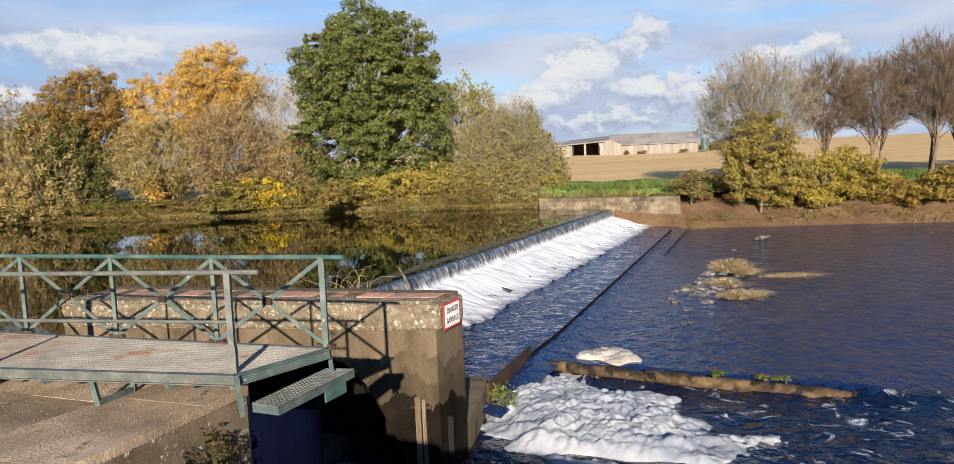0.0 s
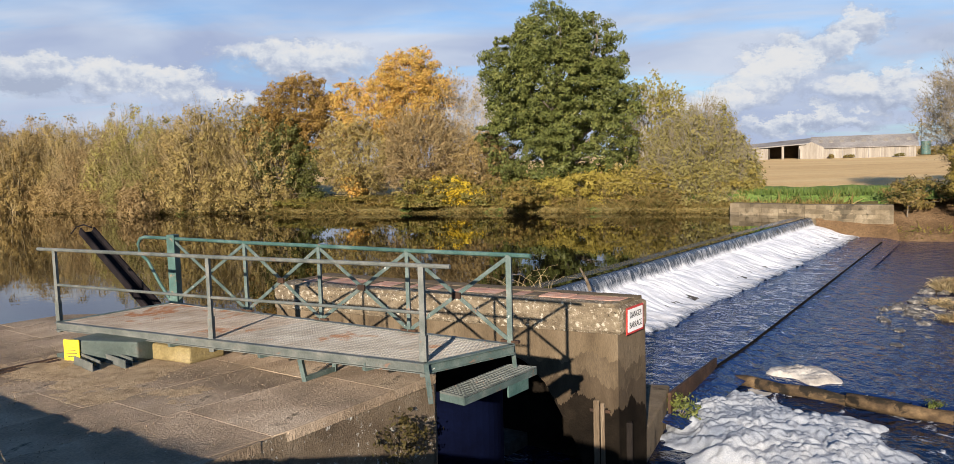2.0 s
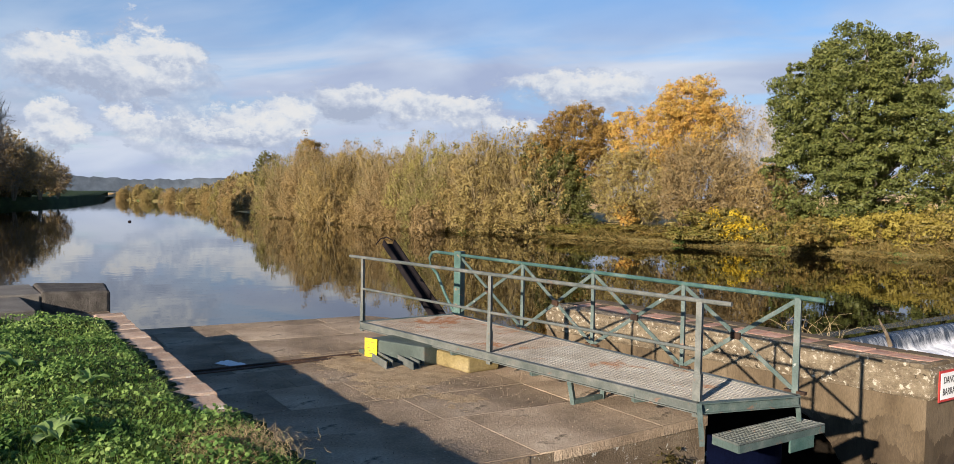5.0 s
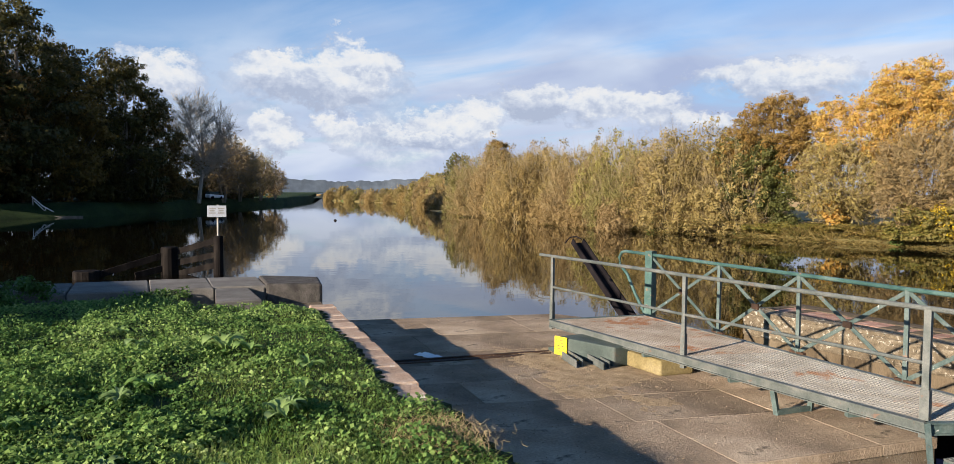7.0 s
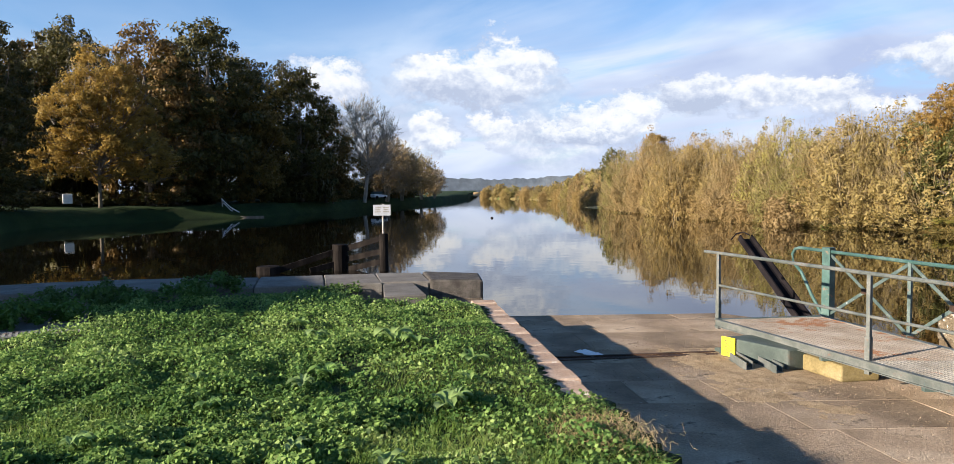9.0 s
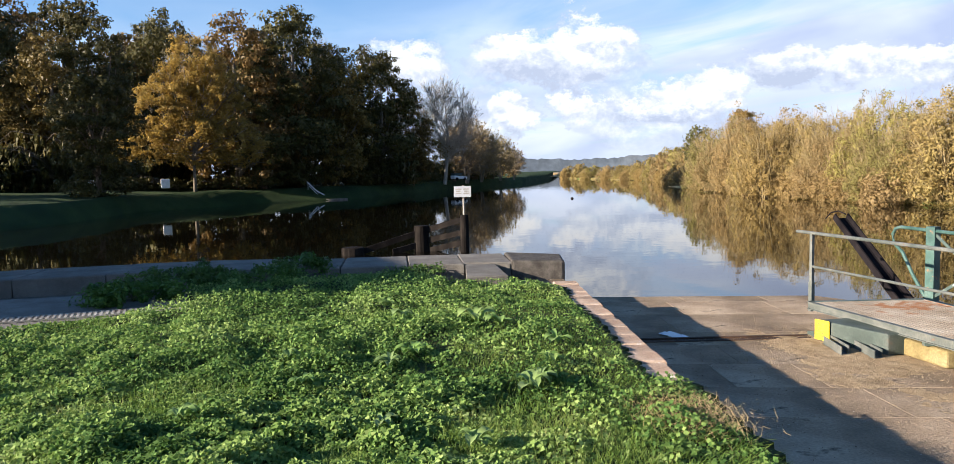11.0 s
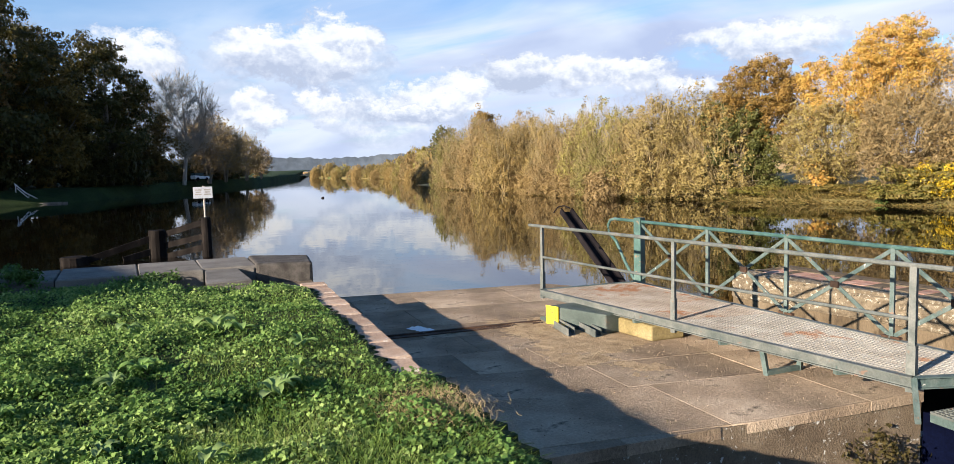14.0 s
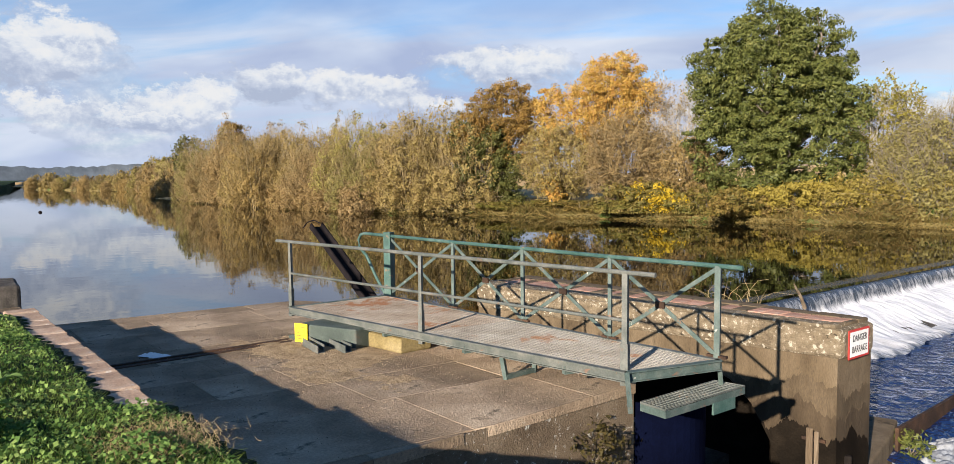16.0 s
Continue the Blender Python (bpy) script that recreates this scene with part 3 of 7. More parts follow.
# stone sill along the lower edge of the apron
s = Shape()
for i in range(60):
    u0, u1 = -5.5 + 34.0 * i / 60, -5.5 + 34.0 * (i + 1) / 60
    e0, e1 = (5.72 - 1.3 * max(0.0, u) / 30.0 for u in (u0, u1))
    s.add([weir(u0, e0 - 0.03, APRON + 0.006), weir(u0, e0 + 0.04, APRON + 0.006), weir(u0, e0 + 0.08, LOWER - 0.3), weir(u1, e1 - 0.03, APRON + 0.006), weir(u1, e1 + 0.04, APRON + 0.006), weir(u1, e1 + 0.08, LOWER - 0.3)], [(0, 1, 4, 3), (1, 2, 5, 4)])
setting("weir_sill", s.welded(), M["wet_and_unlit_stone"], "black wet stone sill along the apron's edge", "weir")

# ---------------------------------------------------------------- the weir
s = Shape()
for a, b in ((-9.0, 31.0),):
    prof = [(-1.2, UPPER - 0.10), (-0.05, UPPER - 0.05), (0.06, UPPER - 0.12), (0.22, UPPER - 0.62), (0.7, UPPER - 0.70), (2.7, APRON - 0.06), (4.2, APRON - 0.12), (4.2, -3.6), (-1.2, -3.6)]
    k = len(prof)
    vv = [weir(u, v, z) for u in (a, b) for v, z in prof]
    s.add(vv, [(i, (i + 1) % k, k + (i + 1) % k, k + i) for i in range(k)] + [tuple(range(k))[::-1], tuple(range(k, 2 * k))])
setting("weir_body", s, M["stone"], "dark stone body of the weir under the water", "weir")


def fall_material():
    m = bpy.data.materials.new("falling water")
    m.use_nodes = True
    N = Nodes(m.node_tree)
    out = N.add("ShaderNodeOutputMaterial")
    b = N.add("ShaderNodeBsdfPrincipled", Roughness=0.35, IOR=1.33)
    N.link(b.outputs[0], out.inputs[0])
    uv = N.add("ShaderNodeUVMap").outputs[0]
    sep = N.add("ShaderNodeSeparateXYZ")
    N.link(uv, sep.inputs[0])
    down = sep.outputs[1]
    threads = N.noise(N.scaled(uv, (6.0, 3.2, 1)), 1.0, 7, 0.72, 0.5)
    clots = N.noise(N.scaled(uv, (2.4, 4.0, 1)), 1.6, 6, 0.7, 1.0)
    white = N.math("ADD", N.math("MULTIPLY", threads, 0.75), N.math("MULTIPLY", clots, 0.35))
    gain = N.ramp(down, [(0.0, (0.0,) * 3), (0.10, (0.02,) * 3), (0.17, (0.20,) * 3), (0.30, (0.24,) * 3), (0.40, (0.54,) * 3), (0.74, (0.52,) * 3), (0.90, (0.42,) * 3), (1.0, (0.26,) * 3)])
    f = N.ramp(N.math("ADD", N.math("SUBTRACT", white, 0.72), gain), [(0.02, (0, 0, 0)), (0.52, (1, 1, 1))])
    N.link(N.mix(f, (0.035, 0.045, 0.06, 1), (0.92, 0.92, 0.93, 1)), b.inputs["Base Color"])
    N.link(N.math("ADD", N.math("MULTIPLY", f, 0.6), 0.08), b.inputs["Roughness"])
    bp = N.add("ShaderNodeBump", Strength=1.0, Distance=0.035)
    N.link(white, bp.inputs["Height"])
    N.link(bp.outputs[0], b.inputs["Normal"])
    return m


M["fall"] = fall_material()
prof = [(-0.9, -0.0), (-0.25, -0.005), (-0.02, -0.03), (0.10, -0.10), (0.18, -0.25), (0.24, -0.45), (0.34, -0.56), (0.62, -0.60), (0.9, -0.66), (1.25, -0.78), (1.6, -0.92), (1.95, -1.05), (2.25, -1.12), (2.5, -1.145), (2.75, -1.165), (2.95, -1.22)]
us = np.linspace(-8.8, 30.9, 620)
rng = np.random.RandomState(5)
verts, uvs = [], []
for i, u in enumerate(us):
    foot = 0.16 * float(lumps(np.array(u), np.array(0.3), 0.8, 11)) + 0.06 * float(lumps(np.array(u), np.array(0.3), 0.25, 12))
    for j, (v, dz) in enumerate(prof):
        a = j / (len(prof) - 1)
        rip = 0.0 if j < 3 else (0.02 * float(lumps(np.array(u), np.array(v * 0.2), 0.16, 15)) + 0.035 * float(lumps(np.array(u), np.array(v), 0.22, 13)) + 0.11 * a * float(lumps(np.array(u), np.array(v * 0.8), 0.42, 14)))
        verts.append(weir(u, v + foot * a + rip * 0.5, UPPER + 0.004 + dz + abs(rip)))
        uvs.append((u, a))
n = len(prof)
faces = [(i * n + j, i * n + j + 1, (i + 1) * n + j + 1, (i + 1) * n + j) for i in range(len(us) - 1) for j in range(n - 1)]
me = raw_mesh("fall", verts, faces, M["fall"], True)
layer = me.uv_layers.new(name="flow")
idx = np.empty(len(me.loops), np.int32)
me.loops.foreach_get("vertex_index", idx)
layer.data.foreach_set("uv", np.array(uvs, np.float32)[idx].ravel())
setting("water_fall", me, M["fall"], "white water tumbling down the long weir", "waterfall")

# ---------------------------------------------------------------- land
far_line = dense([(170, 22), (80, 40), (45, 46.0), (30.4, 48.2), (24.7, 49.3), (16.1, 50.4), (13.9, 50.6)], 4)
far_out = lambda n, x, y: (0.18, 0.98)
setting("ground_downstream", ribbon(far_line, [(-0.8, -3.4), (0, -2.85), (0.8, -2.5), (2.5, -1.7), (5, -0.7), (9, -0.3), (14, -0.3)], M["earthbank"], "ground", far_out), M["earthbank"], "rough dry grass bank below a stubble field", "ground")
up_line = dense([(13.5, 52.6), (9.2, 53.3), (5.4, 56.0), (-4, 58), (-13.8, 59.9), (-29.3, 60.6), (-39, 63.2), (-48, 62.5), (-62, 66), (-89, 80), (-118, 97.5), (-168, 128), (-215, 151), (-255, 162), (-300, 172), (-330, 187), (-700, 398)], 4)
setting("ground_upstream", ribbon(up_line, [(-1.5, -2.2), (0, -1.55), (0.15, -1.15), (0.7, -0.95), (1.8, -0.75), (4, -0.45), (9, -0.15)], M["bank"], "ground", lambda n, x, y: (0.18, 0.98)), M["bank"], "grassy river bank with brambles and roots", "ground")


def bank_at(x):
    """y of the far waterline."""
    line = sorted(far_line[::-1] + up_line)
    return np.interp(x, [p[0] for p in line], [p[1] for p in line])


def field_height(x, y):
    d = np.maximum(0, y - 66 + np.minimum(0, x + 40) * -0.0)
    rise = np.minimum(d, 105) * 0.0245 + np.maximum(0, d - 105) * 0.012
    return -0.22 + rise * np.clip((x + 150) / 90, 0, 1) + 0.15 * lumps(x, y, 18, 21)


me = sheet(np.concatenate([np.linspace(-900, -100, 20), np.linspace(-90, 80, 60), np.linspace(90, 900, 20)]), np.concatenate([np.linspace(55, 200, 90), np.linspace(215, 1600, 20)]), lambda x, y: np.where(y < bank_at(x) + 6.5 + np.clip((-x - 95) * 0.6, 0, 28), -2.6, field_height(x, y)), M["field"], "field")
setting("ground_field", me, M["field"], "bare ochre stubble field rising to a low skyline", "field")
me = sheet(np.linspace(0, 60, 60), np.linspace(53.2, 63, 22), lambda x, y: np.where(y < bank_at(x) + 1.6, -2.6, -0.50 + (y - 52.3) * 0.055 + 0.12 * lumps(x, y, 1.2, 22) + 0.08 * lumps(x, y, 0.5, 23)), M["meadow"], "verge")
setting("ground_verge", me, M["meadow"], "strip of lush green grass above the abutment", "grass")

left_line = dense([(-30, -120), (-44, -50), (-58, -22), (-74, -8.6), (-98, -2), (-112, 14), (-118, 30), (-150, 54), (-180, 74), (-228, 116), (-300, 164), (-330, 181), (-700, 390)], 5)
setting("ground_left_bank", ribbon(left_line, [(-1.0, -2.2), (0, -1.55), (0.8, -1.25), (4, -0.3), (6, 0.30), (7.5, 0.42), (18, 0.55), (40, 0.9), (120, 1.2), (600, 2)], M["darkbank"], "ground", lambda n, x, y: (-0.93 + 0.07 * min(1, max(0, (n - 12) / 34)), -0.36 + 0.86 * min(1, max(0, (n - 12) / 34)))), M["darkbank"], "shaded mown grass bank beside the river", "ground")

# distant wooded ridge
ridge = []
k = 120
for i in range(k + 1):
    a = radians(48 + 30 * i / k)
    d = 1150.0
    h = 21.5 + 2.5 * math.sin(i * 0.11) + 0.7 * math.sin(i * 0.5 + 1) + random.uniform(-1.2, 1.2)
    ridge.append((-d * math.sin(a), d * math.cos(a), h))
verts = [(x, y, -5.0) for x, y, z in ridge] + ridge + [(x * 1.2, y * 1.2, z * 0.9) for x, y, z in ridge]
n = k + 1
faces = [(i, i + 1, n + i + 1, n + i) for i in range(k)] + [(n + i, n + i + 1, 2 * n + i + 1, 2 * n + i) for i in range(k)]
setting("backdrop_hills", raw_mesh("hills", verts, faces, M["hill"]), M["hill"], "low blue wooded ridge on the horizon", "hills")

# ---------------------------------------------------------------- quay, lawn and walls
QUAY = [(-14.5, 1.5), (-11.78, 7.10), (-9.92, 10.55), (-9.0, 10.75), (-3.15, 9.75), (-2.62, 8.02), (-4.1, 4.3), (-6.5, -1.0)]
s = Shape().prism(QUAY, -3.6, -0.014)
setting("quay_body", s, M["quay"], "rough concrete quay body with lichen stains", "quay")
CURB_A, CURB_B = Vector((-11.45, 6.42)), Vector((4.0, 0.30))
run = (CURB_B - CURB_A).normalized()
side = Vector((-run.y, run.x))          # towards the quay
lawn = [tuple(CURB_A + run * 1.45 - side * 0.36), tuple(CURB_B - side * 0.36), (40, -16), (40, -60), (-13.2, -60), (-13.7, -6), (-12.3, 0.6), (-11.7, 4.2), (-10.85, 4.3)]
s = Shape().prism(lawn, -3.6, LAWN - 0.06)
setting("ground_lawn", s, M["soil"], "soil under the grass of the lock island", "lawn")
knee = CURB_A + run * 1.22
s = Shape().prism([tuple(knee), tuple(CURB_B), tuple(CURB_B - side * 0.37), tuple(knee - side * 0.37)], -3.6, LAWN - 0.10)
s.prism([tuple(CURB_A), tuple(knee - run * 0.004), tuple(knee - run * 0.004 - side * 0.8), tuple(CURB_A - side * 0.8)], -3.6, 0.43)
setting("wall_quay", s, M["quay"], "low retaining wall between lawn and quay", "wall")
# lock side and its coping course
s = Shape().prism([(-13.9, 5.3), (-12.9, 6.95), (-11.5, 6.44), (-10.85, 5.3), (-11.5, 4.5), (-13.1, -1), (-14.4, -40), (-16.0, -40), (-15.6, -1.5)], -3.6, 0.41)
setting("wall_lock", s, M["coping"], "granite lock wall beside the lawn", "wall")

# unseen cottage added south of the lawn, casting shade on its far strip
cottage = thing("lock_cottage", (-18.5, -15.5, LAWN), "unseen plain cottage added to shade the lawn's far strip", "house")
part("wall", Shape().prism([(-26, -20), (-11.3, -20), (-11.3, -11), (-26, -11)], -0.5, 4.4), M["wallstone"], cottage)
part("roof", Shape().add([(-26.4, -20.4, 4.3), (-11.1, -20.4, 4.3), (-11.1, -10.6, 4.3), (-26.4, -10.6, 4.3), (-26.4, -15.5, 6.7), (-11.1, -15.5, 6.7)], [(0, 1, 5, 4), (2, 3, 4, 5), (1, 2, 5), (3, 0, 4), (3, 2, 1, 0)]), M["barnroof"], cottage)

# abutment wall of the weir
s = Shape()
AB = [(4.6, 55.2), (9.0, 52.35), (13.75, 50.55), (13.95, 51.3), (9.3, 53.2), (5.0, 56.2)]
s.prism(AB, -3.4, -0.72)
setting("wall_abutment", s, M["wallstone"], "pale coursed stone abutment at the weir's end", "wall")

me = sheet(np.linspace(9.6, 13.9, 30), np.linspace(49.8, 53.0, 24), lambda x, y: np.minimum(-0.95, -1.15 - 1.35 * np.maximum(0, 52.9 - (x - 8.0) * 0.38 - y) - 0.10 * (x - 8)) + 0.10 * lumps(x, y, 0.9, 61) + 0.06 * lumps(x, y, 0.35, 62) - 0.9 * np.clip((9.2 - x) / 1.2, 0, 1), M["earthbank"], "rubble")
setting("ground_rubble", me, M["earthbank"], "brown rubble and earth sloping from the abutment to the water", "ground")

# the gate wall below the footbridge, between quay and pier
s = Shape().prism([(-6.9, 9.9), (-6.4, 9.9), (-6.9, 14.6), (-7.4, 14.6)], -3.6, -1.1)
setting("wall_gate", s, M["quay"], "dark sluice wall across the side channel", "wall")


# ---------------------------------------------------------------- pier between side channel and weir
PF, PR, QR, QL, PL = Vector((-7.85, 13.95)), Vector((-0.84, 12.40)), Vector((-0.42, 13.34)), Vector((-7.5, 15.65)), Vector((-8.05, 14.85))
pier_plan = [tuple(p) for p in (PF, PR, QR, QL, PL)]
pier = thing("pier", (-4, 14, 0), "pale concrete pier with a lichen covered cap, beside the weir", "pier")
ARCH = [(0.40, -3.6), (0.42, -2.2), (0.46, -1.4), (0.53, -0.98), (0.62, -0.84), (0.70, -0.90), (0.77, -1.10), (0.82, -1.43), (0.875, -2.13), (0.905, -2.58), (0.925, -3.05), (0.93, -3.6)]


def pier_wall():
    """The wall under the cap, with an arched sluice opening through its front."""
    s = Shape()
    inward = Vector((0.215, 0.977)) * 1.25
    at = lambda a, z, deep: (*(PF.lerp(PR, a) + inward * deep), z)
    lo, hi = ARCH[0][0], ARCH[-1][0]
    s.prism([tuple(PF), tuple(PF.lerp(PR, lo)), at(lo, 0, 1)[:2], tuple(QL.lerp(QR, 0.42)), tuple(QL), tuple(PL)], -3.6, -0.50)
    s.prism([tuple(PF.lerp(PR, hi)), tuple(PR), tuple(QR), at(hi, 0, 1)[:2]], -3.6, -0.50)
    for (a0, z0), (a1, z1) in zip(ARCH, ARCH[1:]):
        ring = [at(a0, z0, 0), at(a1, z1, 0), at(a1, -0.5, 0), at(a0, -0.5, 0), at(a0, z0, 1), at(a1, z1, 1), at(a1, -0.5, 1), at(a0, -0.5, 1)]
        s.add(ring, [(0, 1, 2, 3), (0, 4, 5, 1)])
    return s.welded()


part("pier_wall", pier_wall(), M["pier"], pier, "water stained brown concrete with an arched opening")
# back wall and lining are coloured black, standing for the opening's deep shade
part("arch_back", Shape().prism([tuple(PF.lerp(PR, 0.36) + Vector((0.215, 0.977)) * 1.2), tuple(PF.lerp(PR, 0.97) + Vector((0.215, 0.977)) * 1.0), tuple(QR - Vector((0.6, 0.1))), tuple(QL.lerp(QR, 0.4))], -3.6, -0.56), M["wet_and_unlit_stone"], pier, "stone inside the arch, painted black as deep shade")
soffit = Shape()
for (a0, z0), (a1, z1) in zip(ARCH, ARCH[1:]):
    p, q, inn = PF.lerp(PR, a0), PF.lerp(PR, a1), Vector((0.215, 0.977))
    soffit.add([(*(p + inn * 0.08), z0 - 0.01), (*(q + inn * 0.08), z1 - 0.01), (*(q + inn * 1.22), z1 - 0.01), (*(p + inn * 1.22), z0 - 0.01)], [(0, 1, 2, 3)])
part("arch_lining", soffit, M["wet_and_unlit_stone"], pier, "arch lining, painted black as deep shade")
mid = sum((Vector(p) for p in pier_plan), Vector((0, 0))) / 5
cap_plan = [tuple(Vector(p) + (Vector(p) - mid).normalized() * 0.05) for p in pier_plan]
part("pier_cap", Shape().prism(cap_plan, -0.52, -0.055), M["lichen"], pier, "rough cap speckled with pale lichen", bevel=0.07)


def on_pier(a, b):
    """a along the pier from left to right, b from front to back, both 0 to 1."""
    lo, hi = PF.lerp(PR, a), QL.lerp(QR, a)
    return lo.lerp(hi, b)


# ---------------------------------------------------------------- danger sign on the pier's end
away = Vector((QR.y - PR.y, -(QR.x - PR.x))).normalized()
along_end = (QR - PR).normalized()


def plate_on(name, parent, a, b, z0, z1, out, mat, label=""):
    """A thin upright plate on the pier's end, from a to b metres along it."""
    p, q = PR + along_end * a + away * (out - 0.012), PR + along_end * b + away * (out - 0.012)
    r, t = PR + along_end * b + away * out, PR + along_end * a + away * out
    return part(name, Shape().prism([tuple(p), tuple(q), tuple(r), tuple(t)], z0, z1), mat, parent, label)


danger = thing("warning_sign", (PR.x + away.x * 0.05, PR.y + away.y * 0.05, -0.31), "white enamel danger sign with a red border on the pier", "sign")
plate_on("sign_border", danger, 0.17, 0.80, -0.535, -0.085, 0.075, M["red"], "dark red border")
plate_on("sign_face", danger, 0.215, 0.755, -0.50, -0.12, 0.082, M["white"])


def lettering(text, size, m, parent, mat, name="lettering"):
    cu = bpy.data.curves.new("letters", "FONT")
    cu.body, cu.size, cu.align_x, cu.align_y, cu.extrude = text, size, "CENTER", "CENTER", 0.002
    tmp = new("letters", cu)
    me = bpy.data.meshes.new_from_object(tmp)
    bpy.data.objects.remove(tmp)
    me.materials.clear()
    me.materials.append(mat)
    ob = part(name, me, mat, parent)
    ob.matrix_basis = m
    return ob


upright = Matrix(((along_end.x, 0, away.x), (along_end.y, 0, away.y), (0, 1, 0))).to_4x4()
for text, z in (("DANGER", -0.225), ("BARRAGE", -0.395)):
    c = PR + along_end * 0.485 + away * 0.086
    lettering(text, 0.145, Matrix.Translation((c.x, c.y, z)) @ upright @ Matrix.Diagonal((0.74, 1.0, 1, 1)), danger, M["ink"])

# rusted guide plate and stained post at the pier's foot
plinth = thing("plinth", (-0.2, 14.6, -3), "low concrete plinth behind the pier", "plinth")
part("plinth_body", Shape().prism([(-0.55, 13.2), (-0.42, 13.35), (-0.06, 15.3), (0.02, 16.2), (-0.9, 16.2)], -3.6, -2.42), M["pier"], plinth, bevel=0.04)
plate = thing("steel_plate", (0.55, 17.0, -3), "rusted steel guide plate standing in the foam", "plate")
s = Shape()
for p, q in (((0.03, 15.35), (1.16, 18.78)),):
    s.add([(p[0], p[1], -3.5), (q[0], q[1], -3.5), (q[0], q[1], -2.47), (p[0], p[1], -2.34), (p[0] - .06, p[1] + .02, -3.5), (q[0] - .06, q[1] + .02, -3.5), (q[0] - .06, q[1] + .02, -2.47), (p[0] - .06, p[1] + .02, -2.34)],
          [(0, 1, 2, 3), (7, 6, 5, 4), (0, 4, 5, 1), (3, 2, 6, 7), (0, 3, 7, 4), (1, 5, 6, 2)])
part("sheet", s, M["rust"], plate, bevel=0.008)
guide = thing("gate_guide", (-1.55, 12.5, -3), "weathered grey timber gate guide on the pier", "timber post")
gx = PF.lerp(PR, 0.955)
part("timber", Shape().bar((gx.x - 0.05, gx.y - 0.03, -3.4), (gx.x - 0.05, gx.y - 0.03, -1.62), 0.10, 0.07).bar((gx.x + 0.06, gx.y - 0.04, -3.4), (gx.x + 0.05, gx.y - 0.04, -1.66), 0.07, 0.07), M["oldtimber"], guide, bevel=0.02)
part("bolt", Shape().bar((gx.x - 0.16, gx.y + 0.0, -1.80), (gx.x + 0.18, gx.y - 0.07, -1.80), 0.03, 0.05), M["rust"], guide)
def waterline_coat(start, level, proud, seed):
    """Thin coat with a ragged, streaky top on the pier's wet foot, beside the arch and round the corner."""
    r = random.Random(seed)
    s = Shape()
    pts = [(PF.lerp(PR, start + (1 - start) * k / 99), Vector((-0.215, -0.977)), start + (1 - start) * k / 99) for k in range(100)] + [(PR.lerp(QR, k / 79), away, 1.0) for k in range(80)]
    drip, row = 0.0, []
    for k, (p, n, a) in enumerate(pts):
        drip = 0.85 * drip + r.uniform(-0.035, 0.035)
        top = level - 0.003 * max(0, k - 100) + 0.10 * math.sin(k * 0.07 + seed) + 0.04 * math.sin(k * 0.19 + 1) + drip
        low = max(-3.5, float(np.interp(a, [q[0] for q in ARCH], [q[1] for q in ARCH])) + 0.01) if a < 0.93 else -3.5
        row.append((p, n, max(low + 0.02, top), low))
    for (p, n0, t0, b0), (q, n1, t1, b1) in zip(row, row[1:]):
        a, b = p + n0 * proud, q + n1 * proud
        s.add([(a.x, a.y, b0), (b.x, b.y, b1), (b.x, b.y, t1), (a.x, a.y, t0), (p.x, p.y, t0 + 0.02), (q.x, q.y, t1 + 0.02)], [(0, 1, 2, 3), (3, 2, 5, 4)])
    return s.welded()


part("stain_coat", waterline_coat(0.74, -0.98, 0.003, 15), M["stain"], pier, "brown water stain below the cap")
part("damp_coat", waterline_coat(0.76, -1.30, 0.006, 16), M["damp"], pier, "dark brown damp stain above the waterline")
part("algae_coat", waterline_coat(0.84, -1.70, 0.012, 17), M["wet_and_unlit_stone"], pier, "black wet algae at the waterline")
# dark-coloured bar added in place of a narrow dark niche
slot = thing("guide_channel", (PR.x, PR.y, -3), "dark bar in place of a niche in the pier's end", "channel")
ep = PR + along_end * 0.32 + away * 0.03
part("channel", Shape().bar((ep.x, ep.y, -3.5), (ep.x, ep.y, -2.05), 0.12, 0.10), M["darkwood"], slot, bevel=0.02)

# ---------------------------------------------------------------- footbridge
NL, NR, FR, FL = Vector((-8.08, 8.50)), Vector((-2.44, 7.18)), Vector((-1.72, 8.08)), Vector((-7.42, 10.02))
DECK, RAIL = 0.35, 1.33
bridge = thing("footbridge", (-5.0, 8.5, 0), "green painted steel footbridge with grating deck over the side channel", "footbridge")


def deck(a, b, z=DECK):
    p = NL.lerp(NR, a).lerp(FL.lerp(FR, a), b)
    return (p.x, p.y, z)


